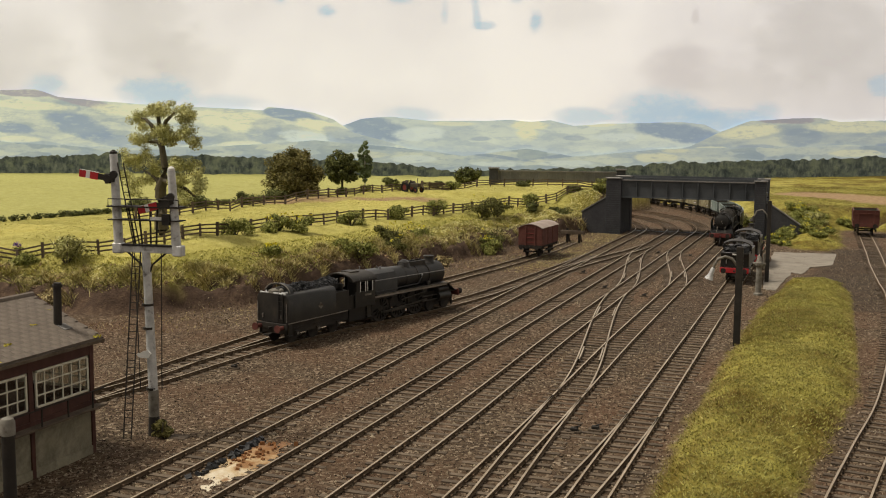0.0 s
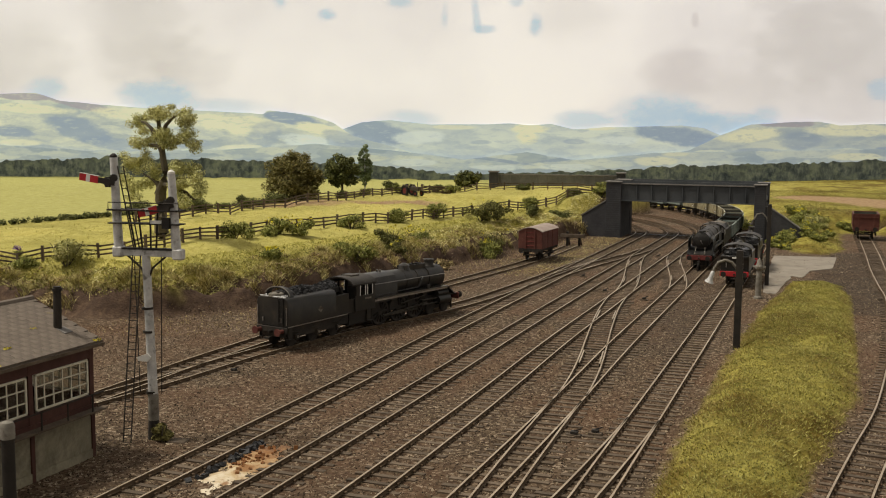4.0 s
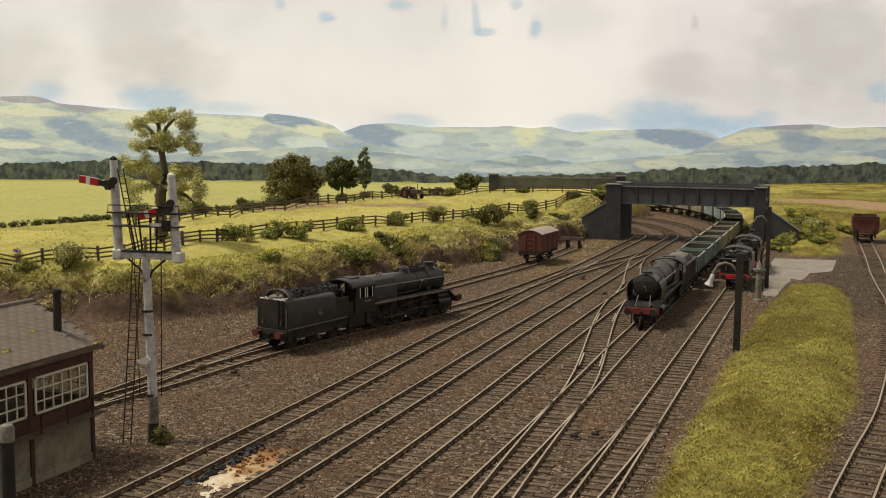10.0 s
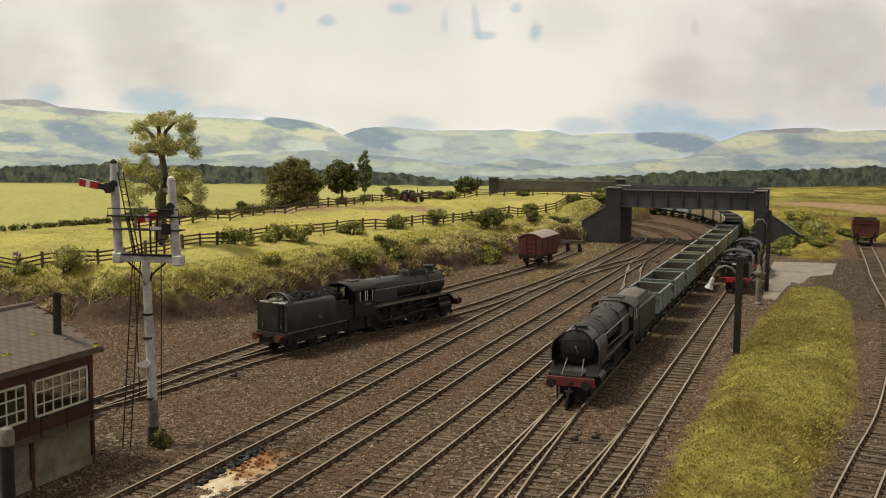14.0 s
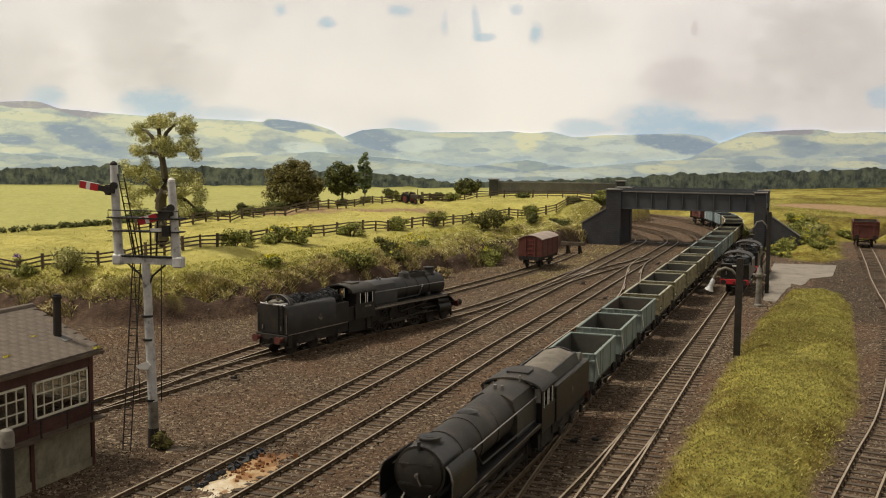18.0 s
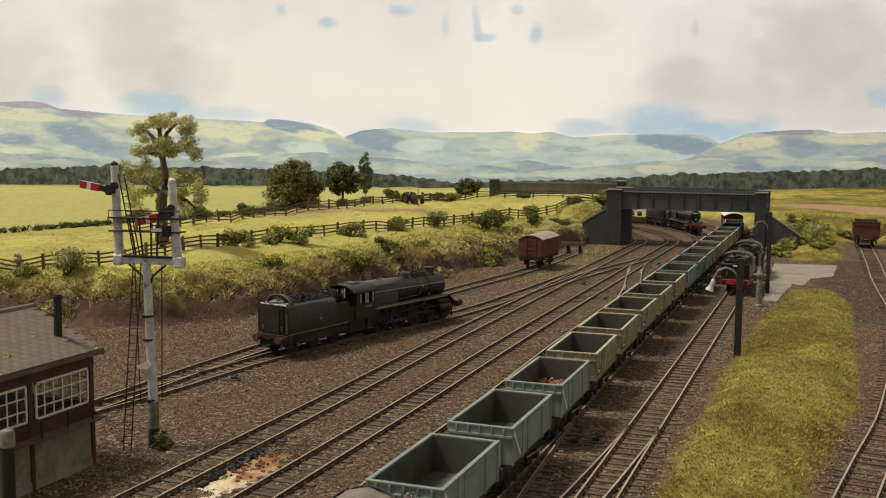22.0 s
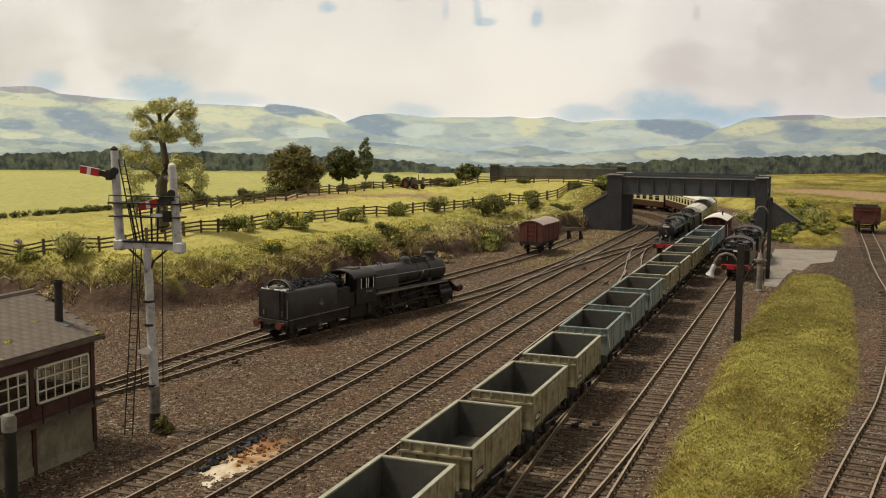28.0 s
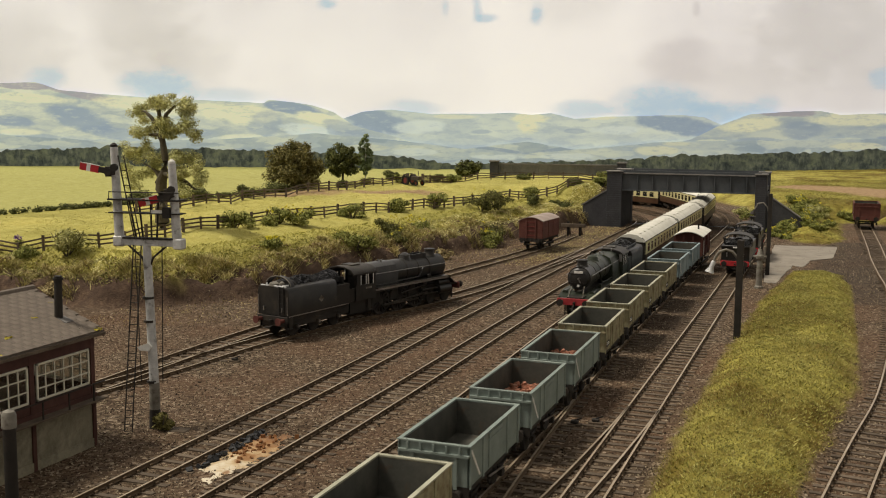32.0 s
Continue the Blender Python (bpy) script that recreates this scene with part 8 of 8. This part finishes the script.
ABUTMENT_BUSHES = [(-0.2, 139.4, 1.5, 0.96, "y"), (-6.4, 130.2, 1.3, 0.72, "y"), (-5.2, 129.4, 1.4, 0.64, "y"), (2.2, 152, 2.2, 1.4, "y"), (-6.0, 128.2, 1.7, 1.3, "y"), (-4.6, 130.8, 2.4, 1.8, "y"), (-2.6, 131.6, 1.9, 1.3, "y"), (-1.2, 129.6, 1.7, 0.96, "y"), (-4.8, 125.6, 1.5, 0.8, "y"), (-2.4, 135.2, 2.2, 1.6, "y"), (-7.4, 143, 2, 1.8, "g"), (-3.4, 152, 2.5, 1.6, "f"), (-8.4, 156, 2.4, 1.8, "y"), (-5.0, 160, 2.5, 1.6, "y")]
HOLLOW_BUSHES = [(-37.2, 76.5, 1.8, 0.9, "e"), (-30.4, 146, 2.6, 1.9, "o"), (-10.4, 150.5, 2.6, 1.6, "g"), (-11.8, 155, 2.6, 1.5, "o"), (-31.5, 152, 2.8, 1.9, "y"), (-32.6, 158, 2.6, 1.8, "g"), (-29.8, 140.5, 2.2, 1.5, "g"), (-33.6, 141, 2.2, 1.4, "d"), (-35.2, 92.5, 1.8, 1.2, "e")]
SPOTS = CUTTING_BUSHES + BANK_FOOT_BUSHES + MEADOW_EDGE_BUSHES + ABUTMENT_BUSHES + HOLLOW_BUSHES
LOOKS = {"g": (LEAF, 0, "low green bush on the grassy bank"), "d": (LEAF_DARK, 0, "dark green bush by the fence"), "o": (LEAF_OLIVE, 0, "straggly olive bush on the bank"), "f": (LEAF, 14, "green gorse bush with yellow flowers"), "y": (LEAF, 5, "leafy bush with a few yellow flowers"), "k": (LEAF_IVY, 3, "dark ivy-green bush hanging on the bank"), "e": (DRYGRASS, 0, "brown withered bush at the bank's foot")}
for k, (x, y, w, h, kind) in enumerate(SPOTS):
    mat, fl, lab = LOOKS[kind]
    bush(x, y, w * 1.15, h * 0.92, mat, 100 + k, fl, lab)

bush(-26.1, 35.45, 0.8, 0.95, LEAF_OLIVE_DARK, 90, 0, "dark scrubby weeds at the signal's foot")
r_hedge = random.Random(5)
hedge = thing("hedgerow", "straggling dark hedge across the yellow field", "hedge")
hm = Mesh()
hl = Line(through_points([(-95, 66), (-84, 72), (-78, 78), (-74, 84), (-71.5, 91), (-69, 99), (-67, 108), (-66.5, 118)]), 0)
for k in range(420):
    p = hl.at(r_hedge.uniform(0, hl.s[-1]))
    q = r_hedge.uniform(0.2, 0.5)
    leaves(hm, r_hedge, (p[0] + r_hedge.gauss(0, 0.4), p[1] + r_hedge.gauss(0, 0.4), ground_z(*p) + q * 0.7), (q, q, q * 0.8), 40, 0.11)
part("foliage", hm, LEAF_DARK, hedge, smooth=0)


def blades(name, label, mat, xs, ys, zs, h, width, seed, lean=0.5):
    """Upright grass fibres, a triangle each."""
    rg = np.random.RandomState(seed)
    n = len(xs)
    a = rg.uniform(0, 2 * np.pi, n)
    hh = h * rg.uniform(0.5, 1.3, n)
    w = width * rg.uniform(0.6, 1.4, n)
    lx, ly = rg.normal(0, lean, n) * hh, rg.normal(0, lean, n) * hh
    v = np.empty((n, 3, 3))
    v[:, 0] = np.stack([xs - np.cos(a) * w, ys - np.sin(a) * w, zs - 0.05], -1)
    v[:, 1] = np.stack([xs + np.cos(a) * w, ys + np.sin(a) * w, zs - 0.05], -1)
    v[:, 2] = np.stack([xs + lx, ys + ly, zs + hh], -1)
    me = bpy.data.meshes.new(name)
    me.from_pydata((v.reshape(-1, 3) * S).tolist(), [], np.arange(3 * n).reshape(-1, 3).tolist())
    me.materials.append(mat)
    tagged(new(name, me), label, "grass", kind="stuff")


def scatter(n, x0, x1, y0, y1, seed):
    rg = np.random.RandomState(seed)
    x, y = rg.uniform(x0, x1, n), rg.uniform(y0, y1, n)
    g = land(x, y)[1]
    z = sheet_z(x, y)
    return x, y, z, g, side(x, y, BANK) + 1.8 * fbm(x * 0.25, y * 0.25, 7), rg.rand(n)




def pale_at(x, y):
    """Where the bank's grass gets a paler colour, painting sunlight onto the hummocks."""
    return fbm(x * 0.22, y * 0.22, 67) + 0.35 * sstep(92, 104, y) - 0.06


x, y, z, g, d, u = scatter(230000, -66, -29, 56, 146, 1)
u = np.where((pale_at(x, y) > 0.16) & (d > 1.2), u * 0.4, u)
k = (d > 0.7 - 0.8 * sstep(70, 80, y)) & (d < 3.2) & (u > 0.35 + 1.6 * fbm(x * 0.5, y * 0.5, 21)) & (g > 0.02)
blades("undergrowth", "brown withered undergrowth on the cutting side", DRYGRASS, x[k], y[k], z[k], 0.24, 0.05, 1, 1.2)
k = (d > 0.9) & (d < 7.5) & (g > 0.5) & (u > 0.15)
blades("verge_grass", "rough yellow-green grass on the cutting top", GRASS, x[k], y[k], z[k], 0.16, 0.05, 2, 1.3)
k2 = (pale_at(x, y) < 0.1) & (d > 0.8) & (d < 5.0) & (fbm(x * 0.35, y * 0.35, 31) > 0.08) & (u > 0.7)
blades("weeds", "low green weeds on the bank", LEAF, x[k2], y[k2], z[k2], 0.22, 0.07, 3, 1.3)
x, y, z, g, d, u = scatter(150000, -95, -34, 60, 172, 4)
k = (d > 6.5) & (g > 0.9) & (u > 0.6) & (side(x, y, HEDGE) < 0.5)
blades("meadow_grass", "short yellow-green meadow grass", MEADOW, x[k], y[k], z[k], 0.07, 0.07, 5, 1.6)
x, y, z, g, d, u = scatter(150000, -7, 4, 26, 100, 6)
k = (g > 0.2 + 0.5 * (u > 0.6)) & (d < 0)
rim = np.minimum(-side(x, y, MOUND), 1.6 * side(x, y, MOUND_R)) + 2.4 * fbm(x * 0.5, y * 0.3, 71)
tone = 1.1 * fbm(x * 0.45, y * 0.22, 73) + 0.5 * fbm(x * 2.2, y * 1.4, 75)
ochre = k & (u > 0.12 + 0.42 * np.clip(rim, 0, 2))
lime = k & ~ochre & (tone + 0.25 * (u - 0.5) > 0.02)
deep = k & ~ochre & ~lime
blades("mound_grass", "mossy yellow-green grass on the low mound", MOUNDLIME, x[lime], y[lime], z[lime], 0.09, 0.036, 7, 1.3)
blades("mound_moss", "darker olive moss on the low mound", MOUNDGRASS, x[deep], y[deep], z[deep], 0.075, 0.034, 17, 1.3)
blades("mound_fringe", "ochre withered grass round the mound's edge", MOUNDOCHRE, x[ochre], y[ochre], z[ochre], 0.075, 0.034, 18, 1.4)
x, y, z, g, d, u = scatter(60000, -12, 30, 110, 215, 8)
k = (g > 0.4) & (d < 0) & (trackway(x, y) < 0.3)
blades("rough_grass", "tufted yellow grass beyond the bridge", MOUNDGRASS, x[k], y[k], z[k], 0.1, 0.07, 9, 1.4)
x, y, z, g, d, u = scatter(40000, -46, -24, 40, 132, 10)
k = (d < 0.4) & (d > -7) & (g < 0.6) & (u > 0.55 + 0.5 * fbm(x * 0.3, y * 0.3, 41))
blades("sparse_weeds", "thin ochre weeds at the foot of the bank", DRYGRASS, x[k], y[k], z[k], 0.1, 0.05, 11, 1.2)



def mat(name, label, material, keep, x, y, z, size, lift, seed):
    """A clumpy mat of small leaves lying every way."""
    rg = np.random.RandomState(seed)
    x, y, z = x[keep], y[keep], z[keep]
    n = len(x)
    hump = np.clip(0.5 + 1.4 * fbm(x * 1.7, y * 1.7, seed), 0, 1.2)
    c = np.stack([x, y, z + lift * hump * rg.rand(n)], -1)
    a = rg.normal(0, 1, (n, 3)) * (1, 1, 0.45)
    a /= np.linalg.norm(a, axis=1)[:, None]
    b = np.cross(rg.normal(0, 1, (n, 3)) * (0.45, 0.45, 1), a)
    b /= np.linalg.norm(b, axis=1)[:, None]
    q = (size * rg.uniform(0.5, 1.5, n))[:, None]
    v = np.stack([c - a * q, c + b * q * 0.55, c + a * q, c - b * q * 0.55], 1)
    me = bpy.data.meshes.new(name)
    me.from_pydata((v.reshape(-1, 3) * S).tolist(), [], np.arange(4 * n).reshape(-1, 4).tolist())
    me.materials.append(material)
    tagged(new(name, me), label, "undergrowth", kind="stuff")


x, y, z, g, d, u = scatter(330000, -62, -28, 57, 140, 61)
band = (d > 0.9) & (d < 5.6) & (u > 0.15)
heath = fbm(x * 0.3, y * 0.3, 63) + 0.35 * fbm(x * 1.1, y * 1.1, 64) + 0.12 * (d < 2.0)
pale = pale_at(x, y)
mat("bank_heath", "rusty brown heath and dead bracken on the cutting side", HEATHER, band & (heath > 0.1) & (pale < 0.16), x, y, z, 0.075, 0.34, 62)
mat("bank_mat", "matted yellow-green leaves on the cutting top", MATGREEN, band & (heath <= 0.1) & (pale < 0.16), x, y, z, 0.07, 0.26, 63)
mat("bank_dry_grass", "pale lit grass on the hummocks", PALEGRASS, band & (pale >= 0.16) & (d > 1.3), x, y, z, 0.085, 0.24, 64)
x, y, z, g, d, u = scatter(5200, -31, -23, 91, 131, 66)
k = (u > 0.35) & (fbm(x * 0.5, y * 0.35, 68) + 0.4 * sstep(3.0, 0.8, np.abs(x + 26.2)) > 0.12)
blades("siding_weeds", "dry ochre weeds beside the siding", STRAW, x[k], y[k], z[k], 0.1, 0.05, 67, 1.3)

rt = np.random.RandomState(14)
cx, cy = rt.uniform(-60, -29, 1700), rt.uniform(58, 140, 1700)
cd = side(cx, cy, BANK) + 1.8 * fbm(cx * 0.25, cy * 0.25, 7)
k = (cd > 0.4) & (cd < 4.6) & (fbm(cx * 0.3, cy * 0.3, 51) > -0.08) & ((pale_at(cx, cy) < 0.16) | (cd < 1.6))
x = np.repeat(cx[k], 90) + rt.normal(0, 0.22, 90 * k.sum())
y = np.repeat(cy[k], 90) + rt.normal(0, 0.22, 90 * k.sum())
blades("straw_tufts", "pale straw tufts of dry grass on the bank", STRAW, x, y, sheet_z(x, y), 0.46, 0.04, 15, 0.75)


def ballast():
    """Loose stones on the yard, thickest near the camera."""
    rg = np.random.RandomState(3)
    n = 165000
    y = 24 + 106 * rg.rand(n) ** 1.7
    x = rg.uniform(-46, 10, n)
    g, z = land(x, y)[1], sheet_z(x, y)
    keep = (g < 0.25) & (side(x, y, BANK) < 0.5)
    x, y, z = x[keep], y[keep], z[keep]
    n = len(x)
    q = rg.uniform(0.025, 0.065, n) * (1 + 0.6 * (rg.rand(n) > 0.95))
    v = np.empty((n, 5, 3))
    ph = rg.uniform(0, 6.283, n)
    for k in range(4):
        rr = q * rg.uniform(0.7, 1.3, n)
        v[:, k] = np.stack([x + rr * np.cos(ph + k * 1.5708), y + rr * np.sin(ph + k * 1.5708), z - 0.02], -1)
    v[:, 4] = np.stack([x + rg.normal(0, 0.02, n), y + rg.normal(0, 0.02, n), z + q * rg.uniform(0.5, 1.0, n)], -1)
    base = np.arange(n)[:, None, None] * 5
    f = (base + np.array([(0, 1, 4), (1, 2, 4), (2, 3, 4), (3, 0, 4)])[None]).reshape(-1, 3)
    me = bpy.data.meshes.new("ballast_stones")
    me.from_pydata((v.reshape(-1, 3) * S).tolist(), [], f.tolist())
    me.materials.append(STONES)
    tagged(new("ballast_stones", me), "loose brown and grey ballast stones", "gravel", kind="stuff")


ballast()


def build_tractor():
    x, y = -57.6, 139.6
    th = thing("tractor", "small old red-brown farm tractor by the fence", "tractor", x, y, ground_z(x, y) + 0.02, 62)
    part("engine", Mesh().box(-0.32, 0.32, -1.7, 0.2, 0.75, 1.35), TRACTORRED, th, bevel=0.05)
    part("seat", Mesh().box(-0.3, 0.3, 0.9, 1.3, 1.25, 1.35).box(-0.3, 0.3, 1.25, 1.32, 1.35, 1.7), DARKIRON, th)
    part("steering_wheel", Mesh().ring((0, 0.5, 1.7), 0.2, 0.24, 0.04, 14, "z").cyl((0, 0.3, 1.3), (0, 0.5, 1.7), 0.03, n=6), DARKIRON, th)
    part("exhaust", Mesh().cyl((0.15, -1.0, 1.3), (0.15, -1.0, 2.1), 0.05, n=8), DARKIRON, th)
    for sx in (-1, 1):
        part("mudguard", Mesh().prism([(0.2, 1.3), (0.5, 1.62), (1.2, 1.62), (1.5, 1.2), (1.4, 1.15), (1.15, 1.5), (0.55, 1.5), (0.3, 1.25)], sx * 0.5, sx * 0.85, "yz"), TRACTORRED, th)
        w = part("rear_wheel", Mesh().ring((sx * 0.7, 0.85, 0.72), 0.45, 0.74, 0.32, 20), COAL, th, "large rear tyre")
        part("hub", Mesh().cyl((sx * 0.62, 0.85, 0.72), (sx * 0.8, 0.85, 0.72), 0.46, n=14), RED, w, "dull red hub")
        w = part("front_wheel", Mesh().ring((sx * 0.6, -1.4, 0.4), 0.22, 0.41, 0.18, 16), COAL, th, "small front tyre")
        part("hub", Mesh().cyl((sx * 0.56, -1.4, 0.4), (sx * 0.64, -1.4, 0.4), 0.22, n=12), RED, w)


build_tractor()


def purple_clump():
    x, y = -60.9, 64.6
    th = thing("flowering_plant", "small clump of purple flowers by the fence", "flowers", x, y, ground_z(x, y))
    r = random.Random(77)
    m, f = Mesh(), Mesh()
    leaves(m, r, (0, 0, 0.35), (0.5, 0.5, 0.3), 120, 0.09)
    leaves(f, r, (0, 0, 0.75), (0.4, 0.4, 0.25), 90, 0.07)
    part("foliage", m, LEAF, th, smooth=0)
    part("blossom", f, PURPLE, th, "purple blossom", smooth=0)


purple_clump()


def moss_on_roof():
    r = random.Random(31)
    for k, (x, y) in enumerate(((-27.25, 32.9), (-28.9, 31.2), (-28.1, 29.0), (-29.6, 32.9), (-27.3, 27.6))):
        z = 4.48 + (-27.18 - x) * 0.393
        th = thing("moss_patch", "yellow moss on the slates", "moss", x, y, z + 0.03, 0, "moss on the signal box roof")
        m = Mesh()
        leaves(m, r, (0, 0, 0.0), (0.2, 0.28, 0.04), 60, 0.05)
        part("moss", m, MOSS, th, smooth=0)


moss_on_roof()


# ---- what moves ----
ORE_AT = [(0, 122.2), (3, 107.4), (6, 91.6), (9, 75.4), (12, 59.3), (14, 48.6), (17, 32.6), (20, 17.0), (24, -4.4), (28, -26.3), (32, -47.7)]
EXP_AT = [(0, 300), (10, 234), (18.5, 175), (21.5, 154.5), (23, 144.5), (25.5, 126), (28, 105), (30, 85), (32, 66.5)]


def along(table, t):
    """Distance along the line at a time, smooth between the rows."""
    ts, ss = [r[0] for r in table], [r[1] for r in table]
    k = max(0, min(len(ts) - 2, int(np.searchsorted(ts, t, side="right")) - 1))
    def slope(i):
        a, b = max(0, i - 1), min(len(ts) - 1, i + 1)
        return (ss[b] - ss[a]) / (ts[b] - ts[a])
    h = ts[k + 1] - ts[k]
    u = (t - ts[k]) / h
    return (2 * u ** 3 - 3 * u * u + 1) * ss[k] + (u ** 3 - 2 * u * u + u) * h * slope(k) + (3 * u * u - 2 * u ** 3) * ss[k + 1] + (u ** 3 - u * u) * h * slope(k + 1)


def dip(s, first=164):
    """The line falls once it is inside the hill."""
    return -4.6 * float(sstep(first, first + 56, s))


def run(th, line, table, behind, length, first=164):
    rows = []
    for k in range(65):
        t = k * 0.5
        s = along(table, t) + behind
        rows.append((t, on_line(line, s, length, dip(s + length / 2, first))))
    walk(th, rows)


def roll(wheel, table, r):
    base = wheel.matrix_local.copy()
    flip = 1 if base.to_euler().z < 1 else -1
    walk(wheel, [(k * 0.2, base @ Matrix.Rotation(flip * (along(table, k * 0.2) - along(table, 0)) / r, 4, "X")) for k in range(161)])


def motions():
    run(ORE_ENGINE, LINE4, ORE_AT, 0, 13.2, 182)
    run(ORE_TENDER, LINE4, ORE_AT, 13.25, 6.4, 182)
    for k, w in enumerate(WAGONS):
        run(w, LINE4, ORE_AT, 21.07 + k * PITCH_WAGON, WAGON_L, 182)
    run(BRAKE_VAN, LINE4, ORE_AT, 21.07 + len(WAGONS) * PITCH_WAGON, 6.2, 182)
    run(EXPRESS, LINE3, EXP_AT, 0, 12.4)
    run(EXP_TENDER, LINE3, EXP_AT, 12.45, 6.4)
    for k, c in enumerate(COACHES):
        run(c, LINE3, EXP_AT, 19.9 + k * 20.2, 19.2)
    for eng, table, r in ((ORE_ENGINE, ORE_AT, ORE_R), (EXPRESS, EXP_AT, EXP_R)):
        for rod in [c for c in eng.children if c.name.startswith("coupling_rod")]:
            base = rod.matrix_local.copy()
            rows = []
            for k in range(161):
                a = (along(table, k * 0.2) - along(table, 0)) / r
                rows.append((k * 0.2, Matrix.Translation((0, 0.28 * S * math.sin(a), 0.28 * S * (1 - math.cos(a)))) @ base))
            walk(rod, rows)
    for w in ORE_WHEELS:
        roll(w, ORE_AT, ORE_R)
    for w in EXP_WHEELS:
        roll(w, EXP_AT, EXP_R)


motions()
